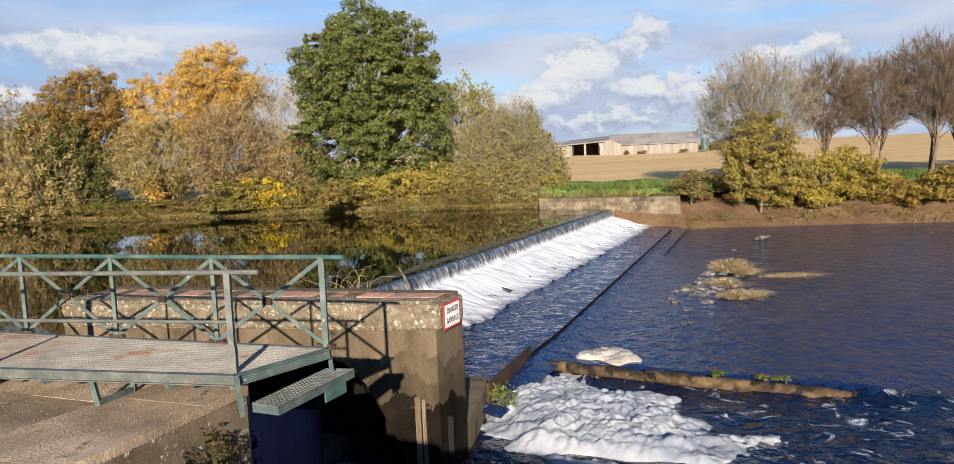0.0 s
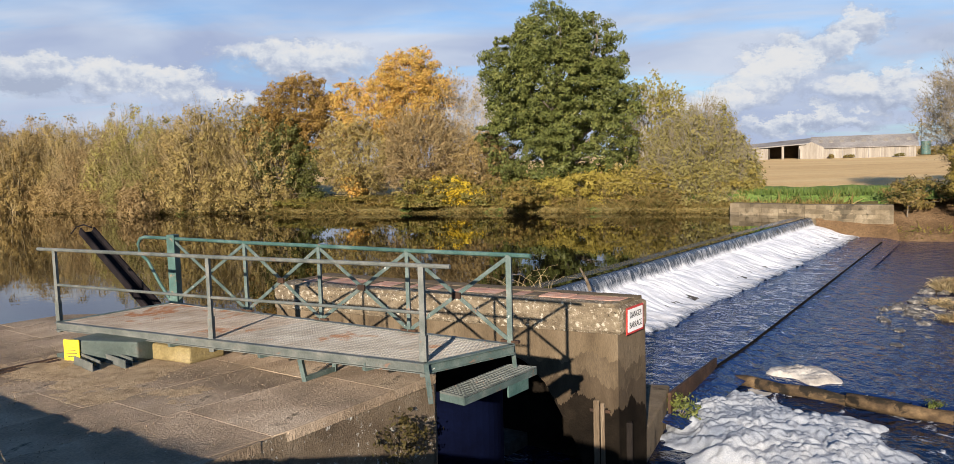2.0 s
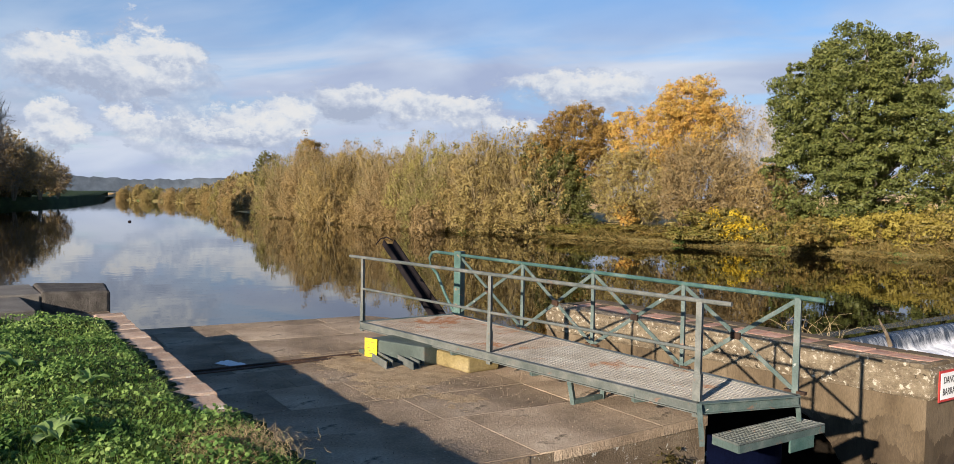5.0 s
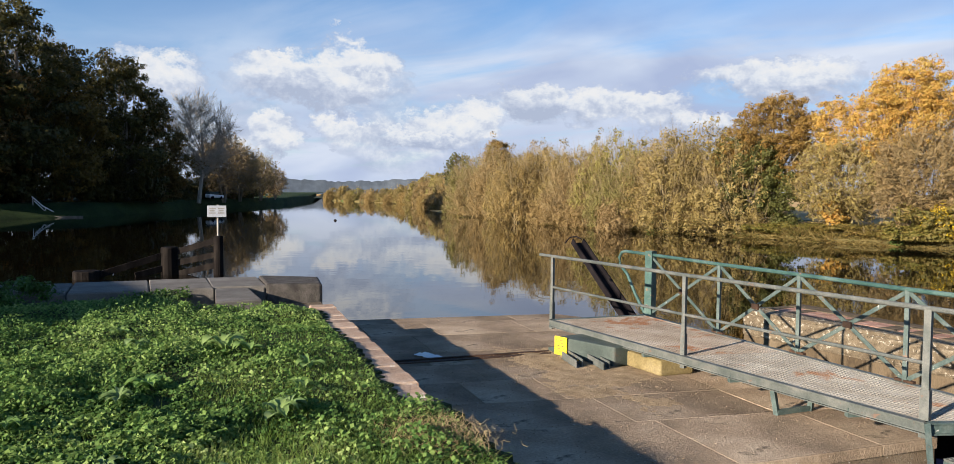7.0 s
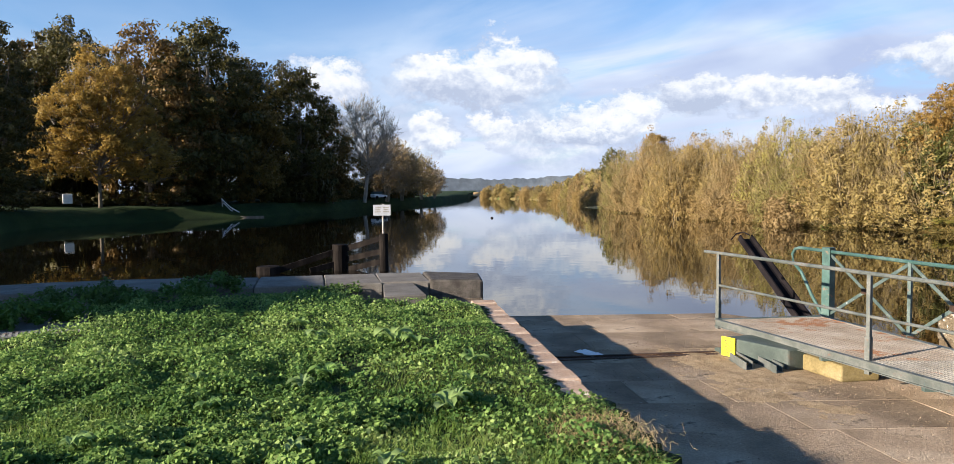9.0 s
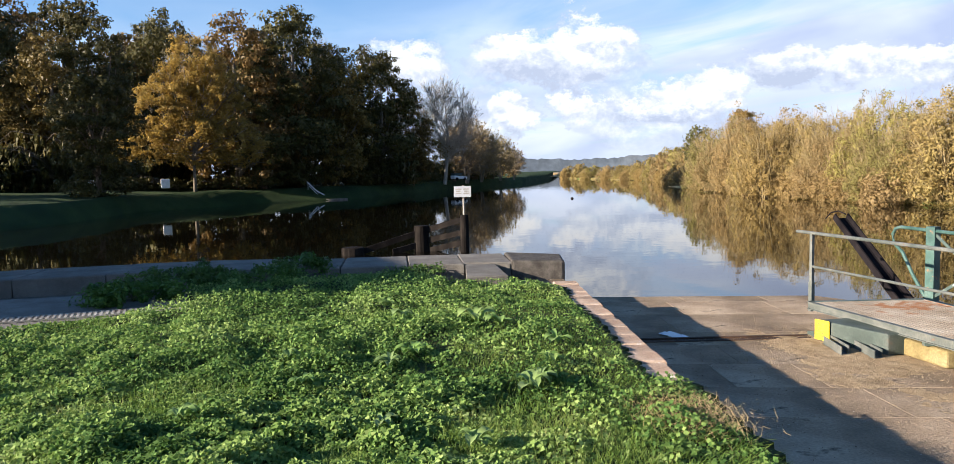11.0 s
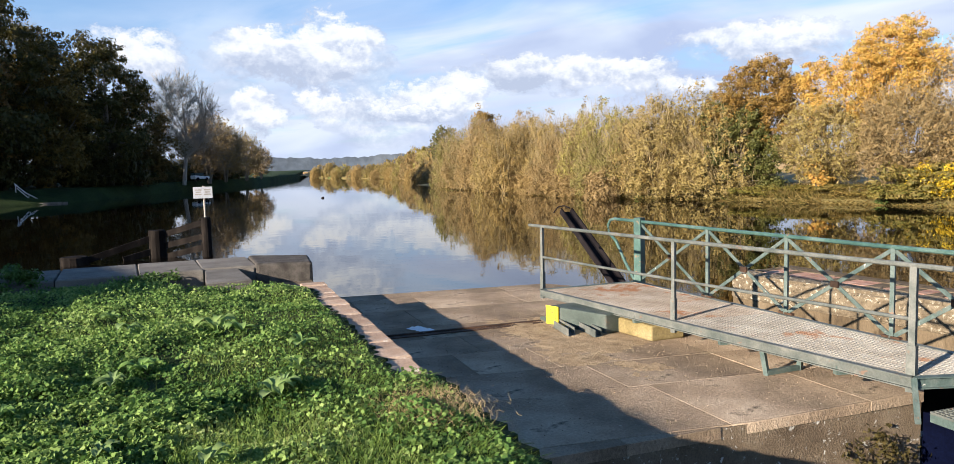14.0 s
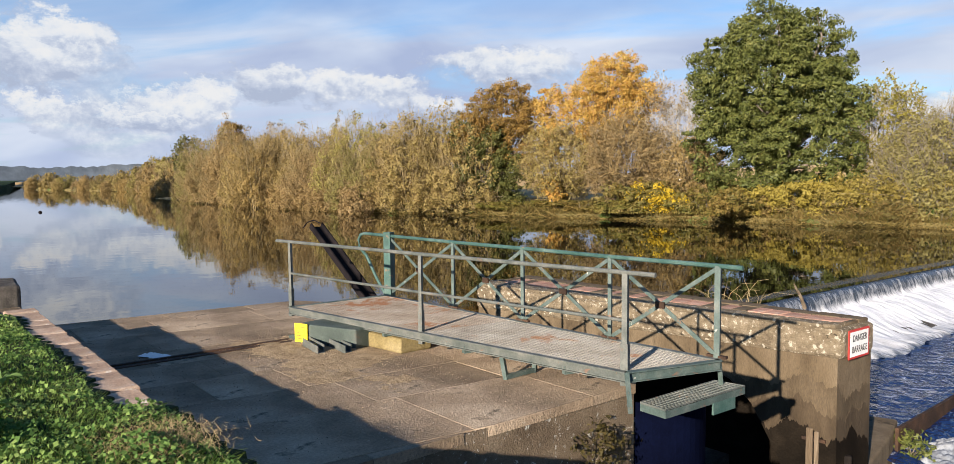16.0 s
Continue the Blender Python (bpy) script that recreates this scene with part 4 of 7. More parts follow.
for name, p, q in (("edge_beam", (0, 0), (1, 0)), ("edge_beam", (0, 1), (1, 1)), ("end_beam", (0, 0), (0, 1)), ("end_beam", (1, 0), (1, 1))):
    s = Shape()
    s.bar(deck(*p, DECK - 0.045), deck(*q, DECK - 0.045), 0.012, 0.10)
    s.bar(deck(*p, DECK + 0.004), deck(*q, DECK + 0.004), 0.07, 0.012)
    s.bar(deck(*p, DECK - 0.092), deck(*q, DECK - 0.092), 0.06, 0.010)
    part(name, s, M["greypaint"] if name == "edge_beam" else M["paint"], bridge, "chipped green grey steel channel")
for a0, a1 in ((0.006, 0.235), (0.243, 0.49), (0.494, 0.745), (0.749, 0.993)):
    s = Shape()
    count = 34
    for i in range(count + 1):
        a = a0 + (a1 - a0) * i / count
        s.bar(deck(a, 0.02, DECK - 0.012), deck(a, 0.98, DECK - 0.012), 0.008, 0.028)
    for j in range(19):
        b = 0.02 + 0.96 * j / 18
        s.bar(deck(a0, b, DECK - 0.006), deck(a1, b, DECK - 0.006), 0.016, 0.012)
    for b in (0.02, 0.98):
        s.bar(deck(a0, b, DECK - 0.01), deck(a1, b, DECK - 0.01), 0.008, 0.03)
    part("grating", s, M["galvanised"] if a0 > 0.49 else M["rustgrating"], bridge, "galvanised grating panel" if a0 > 0.49 else "rusty tan grating panel")
for a in (0.12, 0.37, 0.62, 0.87):
    part("cross_beam", Shape().bar(deck(a, 0, DECK - 0.10), deck(a, 1, DECK - 0.10), 0.06, 0.09), M["paint"], bridge)

# near handrail: three posts in sleeves and two rails
posts = [Vector((-8.13, 8.60)), Vector((-5.315, 7.90)), Vector((-2.48, 7.27))]
for i, p in enumerate(posts):
    w = 0.030 if i < 2 else 0.038
    post = part("post", Shape().bar((p.x, p.y, 0.32), (p.x, p.y, RAIL - 0.01), w * 1.5, w * 1.5), M["greypaint"], bridge)
    part("sleeve", Shape().bar((p.x, p.y, 0.20), (p.x, p.y, 0.62), w * 2.0, w * 2.0), M["greypaint"], post, "rusty post sleeve")
run_rail = (posts[2] - posts[0]).normalized()
for z, r in ((RAIL, 0.024), (0.85, 0.018)):
    a = posts[0] - run_rail * (0.36 if z > 1 else 0.0)
    b = posts[2] + run_rail * (0.33 if z > 1 else 0.0)
    m_ = posts[1]
    part("handrail" if z > 1 else "mid_rail", Shape().tube([(a.x, a.y, z), (posts[0].x, posts[0].y, z), (m_.x, m_.y, z), (posts[2].x, posts[2].y, z), (b.x, b.y, z)], r), M["greypaint"], bridge)

# far handrail with crossed braces
far_posts = [Vector((-7.38, 10.10)), Vector((-5.80, 9.50)), Vector((-4.46, 9.06)), Vector((-3.08, 8.56)), Vector((-1.77, 8.17))]
for i, p in enumerate(far_posts):
    w = 0.065 if i == 0 else 0.022 if i < 4 else 0.03
    part("post", Shape().bar((p.x, p.y, 0.25), (p.x, p.y, RAIL + (0.06 if i == 0 else 0)), w * 2, w * 2), M["brightgreen"] if i == 0 else M["paint"], bridge, "sea green main post" if i == 0 else "")
d = (far_posts[0] - far_posts[1]).normalized()
end = far_posts[4] - d * 0.28
bend = [(far_posts[0].x + d.x * k, far_posts[0].y + d.y * k, z) for k, z in ((0.75, RAIL), (0.88, RAIL - 0.03), (0.95, RAIL - 0.12), (0.93, RAIL - 0.25), (0.70, 0.95), (0.42, 0.62), (0.15, 0.36))]
part("handrail", Shape().tube([(end.x, end.y, RAIL)] + [(p.x, p.y, RAIL) for p in far_posts[::-1]] + bend, 0.026), M["brightgreen"], bridge, "sea green handrail bent down at its end")
for p, q in zip(far_posts, far_posts[1:]):
    for za, zb in ((RAIL - 0.02, DECK + 0.02), (DECK + 0.02, RAIL - 0.02)):
        part("brace", Shape().bar((p.x, p.y, za), (q.x, q.y, zb), 0.012, 0.045), M["paint"], bridge)
    c = (p + q) / 2
    part("brace_plate", Shape().box((c.x, c.y - 0.02, (RAIL + DECK) / 2), (0.11, 0.03, 0.07), math.atan2(q.y - p.y, q.x - p.x)), M["rust"], bridge, "rusty crossing plate")
    part("foot_plate", Shape().box((q.x, q.y, DECK + 0.02), (0.22, 0.05, 0.03), math.atan2(q.y - p.y, q.x - p.x)), M["rust"], bridge)

# trestle under the deck and the hanging step at its end
s = Shape()
la, lb = (-3.95, 7.55), (-3.80, 7.98)
s.bar((*la, 0.0), (la[0] - 0.05, la[1], DECK - 0.1), 0.05, 0.05).bar((*lb, 0.0), (lb[0] + 0.02, lb[1], DECK - 0.1), 0.05, 0.05).bar((*la, 0.03), (*lb, 0.03), 0.05, 0.05)
part("trestle", s, M["paint"], bridge)
step = part("step", Shape().bar((-2.30, 7.20, 0.02), (-1.82, 8.30, 0.02), 0.012, 0.07).bar((-2.02, 7.07, 0.02), (-1.50, 8.24, 0.02), 0.012, 0.07).bar((-2.30, 7.20, 0.02), (-2.02, 7.07, 0.02), 0.012, 0.07).bar((-1.82, 8.30, 0.02), (-1.50, 8.24, 0.02), 0.012, 0.07), M["paint"], bridge, "low grating step hung from the deck's end")
s = Shape()
for i in range(26):
    t = i / 25
    p, q = Vector((-2.30, 7.20)).lerp(Vector((-1.82, 8.30)), t), Vector((-2.02, 7.07)).lerp(Vector((-1.50, 8.24)), t)
    s.bar((p.x, p.y, 0.065), (q.x, q.y, 0.065), 0.008, 0.024)
for i in range(7):
    t = i / 6
    p, q = Vector((-2.30, 7.20)).lerp(Vector((-2.02, 7.07)), t), Vector((-1.82, 8.30)).lerp(Vector((-1.50, 8.24)), t)
    s.bar((p.x, p.y, 0.07), (q.x, q.y, 0.07), 0.012, 0.012)
part("step_grating", s, M["greypaint"], step)
part("hanger", Shape().bar((-2.42, 7.14, 0.36), (-2.36, 7.08, -0.02), 0.05, 0.012), M["paint"], step)
part("hanger", Shape().bar((-1.74, 8.12, 0.36), (-1.72, 8.2, -0.02), 0.05, 0.012), M["paint"], step)
part("bracket", Shape().bar((-1.72, 7.74, -0.07), (-1.57, 8.08, -0.07), 0.02, 0.12), M["brightgreen"], step, "pale green bracket plate")

# blue curved sluice plate standing beside the quay below the step
sluice = thing("sluice_plate", (-2.4, 8.6, -1.5), "dark blue curved steel sluice plate in the channel", "sluice gate")
s = Shape()
n = 12
ring = []
for r in (0.62, 0.59):
    for z in (-3.5, -0.22):
        ring += [(-2.62 + r * math.sin(1.75 * k / n), 8.70 - r * math.cos(1.75 * k / n) , z) for k in range(n + 1)]
m_ = n + 1
for k in range(n):
    s.f += [(k, k + 1, m_ + k + 1, m_ + k), (2 * m_ + k + 1, 2 * m_ + k, 3 * m_ + k, 3 * m_ + k + 1), (m_ + k, m_ + k + 1, 3 * m_ + k + 1, 3 * m_ + k)]
s.v += ring
part("plate", s, M["bluesteel"], sluice)

# black belt slide leaning against the bridge
belt = thing("belt_slide", (-7.95, 10.2, 0.3), "black rubber belt slide leaning up beside the footbridge", "chute")
a, b = Vector((-7.72, 10.02, 0.22)), Vector((-9.42, 10.66, 1.38))
s = Shape().bar(a, b, 0.22, 0.03)
d = (b - a).normalized()
w = d.cross(Vector((0, 0, 1))).normalized()
for k in (-0.11, 0.11):
    s.bar(a + w * k + Vector((0, 0, 0.04)), b + w * k + Vector((0, 0, 0.04)), 0.025, 0.11)
part("belt", s, M["black"], belt)
part("cable", Shape().tube([b + Vector((0.1, 0, 0.08)), b + Vector((-0.05, 0, 0.13)), b + Vector((-0.22, 0.02, 0.09)), b + Vector((-0.34, 0.03, -0.02))], 0.012, 6), M["black"], belt)

# ---------------------------------------------------------------- steel box and stone block on the quay
box = thing("steel_box", (-6.95, 8.05, 0), "greasy green steel box with stub channels on the quay", "steel box")
turn = math.atan2(NR.y - NL.y, NR.x - NL.x)
bx = lambda u, v: (-7.38 + u * math.cos(turn) - v * math.sin(turn), 7.86 + u * math.sin(turn) + v * math.cos(turn))
part("body", Shape().prism([bx(0, 0.02), bx(0.95, 0.30), bx(0.95, 0.75), bx(0, 0.55)], 0.0, [0.28, 0.27, 0.27, 0.28]), M["boxsteel"], box, bevel=0.02)
for v in (0.0, 0.24):
    p, q = bx(0.22 + v * 0.9, 0.02 + v), bx(0.78 + v * 1.1, -0.14 + v)
    s = Shape().bar((*p, 0.012), (*q, 0.012), 0.13, 0.012).bar((p[0], p[1] - 0.06, 0.06), (q[0], q[1] - 0.06, 0.06), 0.012, 0.11).bar((p[0], p[1] + 0.06, 0.06), (q[0], q[1] + 0.06, 0.06), 0.012, 0.11)
    part("channel", s, M["greypaint"], box, "grey steel channel stub")
part("ramp", Shape().prism([bx(-0.35, 0.12), bx(0, 0.05), bx(0, 0.4), bx(-0.35, 0.3)], 0.0, [0.05, 0.12, 0.12, 0.05]), M["boxsteel"], box)
part("hose", Shape().tube([(*bx(-0.02, 0.1), 0.2), (*bx(-0.10, 0.08), 0.18), (*bx(-0.12, 0.08), 0.08), (*bx(-0.05, 0.06), 0.03)], 0.014, 6), M["black"], box)
notice = part("notice", Shape().prism([bx(0.0, -0.01), bx(0.21, 0.045), bx(0.21, 0.057), bx(0.0, 0.002)], 0.03, 0.29), M["yellow"], box, "bright yellow notice")
for i, (u, z) in enumerate(((0.8, 0.24), (0.55, 0.20), (0.7, 0.16), (0.85, 0.12), (0.6, 0.08))):
    p, q = bx(0.105 - 0.09 * u, -0.014 + 0.055 * (0.5 - 0.43 * u)), bx(0.105 + 0.09 * u, -0.014 + 0.055 * (0.5 + 0.43 * u))
    part("text_bar", Shape().bar((p[0], p[1], z), (q[0], q[1], z), 0.006, 0.007), M["ink"], notice)
stone_block = thing("stone_block", (-6.1, 8.3, 0), "ochre limestone block carrying the footbridge", "stone block")
part("block", Shape().prism([(-6.62, 8.22), (-5.70, 7.99), (-5.52, 8.46), (-6.45, 8.7)], 0.0, 0.205), M["blockstone"], stone_block, bevel=0.025)

# ---------------------------------------------------------------- timber beam below the apron, rocks and straw
beam = thing("timber_beam", (4.5, 16.8, -3), "waterlogged timber beam lying across the tailwater", "beam")
s = Shape().tube([(1.30, 18.62, -2.92), (1.9, 18.33, -2.90), (2.5, 17.95, -2.93), (3.1, 17.66, -2.90), (3.72, 17.30, -2.94)], [0.10, 0.15, 0.13, 0.15, 0.12], 9)
part("beam_end", s, M["log"], beam, smooth=True)
s = Shape().tube([(3.72, 17.30, -2.90), (4.4, 17.0, -2.92), (5.0, 16.72, -2.95), (5.7, 16.46, -2.98), (6.4, 16.15, -3.0), (7.1, 15.9, -3.02), (7.72, 15.62, -3.04)], [0.15, 0.17, 0.14, 0.17, 0.15, 0.16, 0.11], 9)
part("beam_main", s, M["log"], beam, smooth=True)
part("beam_tip", Shape().tube([(7.72, 15.66, -3.02), (8.0, 15.62, -3.03), (8.35, 15.56, -3.12)], [0.13, 0.12, 0.05], 7), M["darkwood"], beam)


def rock_mesh(seed, mat):
    bm = bmesh.new()
    bmesh.ops.create_icosphere(bm, subdivisions=2, radius=1.0)
    for v in bm.verts:
        v.co *= 0.72 + 0.45 * noise.noise(v.co * 1.1 + Vector((seed * 7.3, 0, 0)))+ 0.12 * noise.noise(v.co * 3 + Vector((seed, 3, 0)))
        v.co.z *= 0.62
    me = bpy.data.meshes.new("rock")
    bm.to_mesh(me)
    bm.free()
    me.materials.append(mat)
    return me


rocks = [rock_mesh(i, M["river_bed"]) for i in range(5)]
rr = random.Random(4)
spots = [(6.1, 22.2, 0.30), (6.7, 24.1, 0.26), (7.2, 23.3, 0.16), (10.25, 26.4, 0.24), (9.3, 26.9, 0.34), (4.35, 25.95, 0.24), (7.1, 27.3, 0.3), (16.25, 42.9, 0.35), (16.7, 43.2, 0.25), (13.0, 38.0, 0.2)]
for i in range(70):
    t = rr.random()
    spots.append((7.0 + 3.6 * t + rr.uniform(-0.9, 0.9), 25.4 + 6.0 * t + rr.uniform(-0.9, 0.9), rr.choice((0.09, 0.14, 0.19, 0.25, 0.33)) * rr.uniform(0.8, 1.2)))
for x, y, r in spots:
    ob = new("rock", rocks[rr.randrange(5)])
    ob.matrix_basis = Matrix.LocRotScale((x, y, LOWER - 0.02), Euler((0, 0, rr.uniform(0, 6.28))), (r * rr.uniform(0.9, 1.5), r, r * rr.uniform(0.6, 1.0)))
    tagged(ob, "wet grey river rock among drift straw", "rock", "rocks below the weir")


def tuft_mesh(count, rx, ry, h, seed, lean=(0.5, 0.0)):
    rng = np.random.RandomState(seed)
    a, r = rng.uniform(0, 2 * math.pi, count), np.sqrt(rng.uniform(0, 1, count))
    base = np.stack([np.cos(a) * r * rx, np.sin(a) * r * ry, 0 * a], -1)
    top = h * (1 - 0.6 * r ** 2)
    mid = base * 0.9 + np.stack([rng.normal(0, 0.22, count), rng.normal(0, 0.22, count), top * rng.uniform(0.7, 1.1, count)], -1)
    tip = mid + np.stack([lean[0] * rng.uniform(-0.4, 1, count) + np.cos(a) * 0.25, lean[1] + np.sin(a) * 0.25 + rng.normal(0, 0.2, count), -top * rng.uniform(-0.25, 0.8, count)], -1)
    w = np.stack([rng.normal(0, 1, count), rng.normal(0, 1, count), 0 * a], -1)
    w = w / np.linalg.norm(w, axis=1, keepdims=True) * 0.013
    verts = np.stack([base - w, base + w, mid + w, mid - w, tip, tip + w * 0.1], 1).reshape(-1, 3)
    i = np.arange(count)[:, None] * 6
    faces = np.concatenate([i + [0, 1, 2, 3], i + [3, 2, 5, 4]])
    return raw_mesh("straw", verts, faces, M["straw"])


for x, y, rx, ry, h, n in ((10.6, 31.6, 0.6, 0.7, 0.48, 800), (10.9, 30.7, 0.4, 0.5, 0.26, 300), (8.8, 25.7, 0.5, 0.4, 0.22, 500), (9.4, 26.0, 0.4, 0.4, 0.18, 260), (12.4, 29.6, 1.3, 0.35, 0.10, 260), (9.3, 28.5, 0.6, 1.0, 0.16, 300)):
    ob = new("straw_heap", tuft_mesh(n, rx, ry, h, int(x * 10)))
    ob.location = (x, y, LOWER)
    tagged(ob, "heap of bleached drift straw caught on rocks", "straw", "straw heaps", "stuff")


# foam piled up below the beam, in rounded pillows
def billow(x, y, cell, seed):
    """Rounded pillows with sharp creases between them."""
    a = 0.7 * seed
    u, v = x * math.cos(a) - y * math.sin(a), x * math.sin(a) + y * math.cos(a)
    u, v = u + 0.35 * cell * lumps(v, u, cell * 0.7, seed + 3), v + 0.35 * cell * lumps(u, v, cell * 0.7, seed + 5)
    return np.abs(lumps(u, v, cell, seed)) ** 0.7


def foam_height(x, y):
    down = y - 14.9 + 0.42 * (x - 1.9)
    c = np.exp(-(((x - 2.0) / 2.5) ** 2 + (down / 2.6) ** 2) * 1.25)
    edge = c - 0.26 + 0.13 * lumps(x, y, 0.9, 31) + 0.10 * lumps(y, x, 0.4, 32) + 0.05 * lumps(x, y, 0.15, 30)
    # a lead of open water runs through the lower part
    edge = edge - 0.5 * np.exp(-((down + 1.9 - 0.35 * lumps(x, y, 1.1, 29)) / 0.16) ** 2) * np.clip((x - 0.2) / 2, 0, 1)
    heap = 0.08 * billow(x, y, 1.0, 33) + 0.09 * billow(x, y, 0.5, 34) + 0.09 * billow(x, y, 0.24, 35) + 0.06 * billow(x, y, 0.12, 36)
    beam_line = (y - 18.35) + (x - 1.4) * 0.46
    body = FOOT - 0.03 + (heap + 0.34 * np.clip(edge, 0, 0.6)) * np.clip(edge * 3.2, 0, 1) + 0.03 * np.clip(edge * 20, 0, 1)
    return np.where((edge > 0.0) & (beam_line < 0.0), body, FOOT - 0.25)


me = sheet(np.linspace(-0.35, 7.0, 270), np.linspace(10.5, 18.6, 290), foam_height, M["foam"], "foam")
tagged(new("foam_bank", me), "thick white foam heaped below the weir", "foam", "", "stuff")


def foam_patch(x, y):
    r = ((x - 3.1) / 0.95) ** 2 + ((y - 18.9 + 0.4 * (x - 3.1)) / 0.8) ** 2
    e = 0.75 - r + 0.5 * lumps(x, y, 0.4, 35)
    return np.where(e > 0, LOWER + 0.01 + 0.08 * np.clip(e, 0, 1) + (0.08 * billow(x, y, 0.4, 37) + 0.05 * billow(x, y, 0.14, 38)) * np.clip(e * 3, 0, 1), LOWER - 0.2)


tagged(new("foam_patch", sheet(np.linspace(1.8, 4.6, 90), np.linspace(17.6, 20.4, 90), foam_patch, M["brownfoam"], "foam")), "brownish foam caught behind the timber beam", "foam", "", "stuff")


# ---------------------------------------------------------------- trees and shrubs
def leaves(points, size, rng, mat, name, up=0.25, long=1.5, small=False, face=None):
    """One folded lozenge a point, or one three-cornered leaf where they are small; face: the way out of its clump for each."""
    n = len(points)
    nrm = rng.normal(0, 1, (n, 3)) + np.array([0, -0.25, up]) if face is None else 1.25 * face + rng.normal(0, 0.55, (n, 3)) + np.array([0, 0, 0.25])
    nrm /= np.linalg.norm(nrm, axis=1, keepdims=True)
    t = np.cross(nrm, rng.normal(0, 1, (n, 3)))
    t /= np.linalg.norm(t, axis=1, keepdims=True) + 1e-9
    b = np.cross(nrm, t)
    s = size * rng.uniform(0.55, 1.25, (n, 1))
    if small:
        verts = np.stack([points - t * s * long * 0.5 - b * s * 0.3, points - t * s * long * 0.3 + b * s * 0.6, points + t * s * long * 0.7], 1).reshape(-1, 3)
        return raw_mesh(name, verts, np.arange(3 * n).reshape(-1, 3), mat)
    verts = np.stack([points - t * s * long * 0.5, points + b * s * 0.5 + nrm * s * 0.12, points + t * s * long * 0.5, points - b * s * 0.5 + nrm * s * 0.12], 1).reshape(-1, 3)
    faces = np.arange(4 * n).reshape(-1, 4)
    return raw_mesh(name, verts, faces, mat)


def twigs(start, vec, width, rng, mat, name, small=False):
    """Bent slivers from start along vec, straight ones where they are small."""
    n = len(start)
    ln = np.linalg.norm(vec, axis=1, keepdims=True)
    w = np.cross(vec, rng.normal(0, 1, (n, 3)))
    w = w / (np.linalg.norm(w, axis=1, keepdims=True) + 1e-9) * width * rng.uniform(0.6, 1.4, (n, 1))
    if small:
        return raw_mesh(name, np.stack([start - w, start + w, start + vec], 1).reshape(-1, 3), np.arange(3 * n).reshape(-1, 3), mat)
    bend = rng.normal(0, 0.10, (n, 3)) * ln
    mid = start + vec * 0.5 + bend
    tip = start + vec
    verts = np.stack([start - w, start + w, mid + w * 0.7, mid - w * 0.7, tip + w * 0.25, tip - w * 0.25], 1).reshape(-1, 3)
    i = np.arange(n)[:, None] * 6
    return raw_mesh(name, verts, np.concatenate([i + [0, 1, 2, 3], i + [3, 2, 4, 5]]), mat)


def in_blobs(blobs, n, rng, shell=0.5):
    """Points in a set of ellipsoids (cx, cy, cz, rx, ry, rz), more of them near the skin."""
    blobs = np.array(blobs, float)
    vol = blobs[:, 3] * blobs[:, 4] * blobs[:, 5]
    which = rng.choice(len(blobs), n, p=vol / vol.sum())
    d = rng.normal(0, 1, (n, 3))
    d /= np.linalg.norm(d, axis=1, keepdims=True)
    r = (shell + (1 - shell) * rng.uniform(0, 1, (n, 1))) ** 0.7
    return blobs[which, :3] + d * r * blobs[which, 3:]


def limb_paths(base, ends, fork, rng, sag=0.06):
    """Curved limbs from points on the trunk to the given ends."""
    out = []
    for e in ends:
        e = Vector(e)
        z0 = base.z + max(fork, 0.15) * (0.55 + 0.5 * rng.uniform()) * min(1.0, (e.z - base.z) / max(fork, 0.3))
        s = Vector((base.x, base.y, z0))
        d = e - s
        k = Vector(rng.normal(0, sag, 3)) * d.length
        out.append([s, s + d * 0.35 + Vector((0, 0, d.length * 0.08)) + k * 0.5, s + d * 0.7 + Vector((0, 0, d.length * 0.06)) + k, e])
    return out


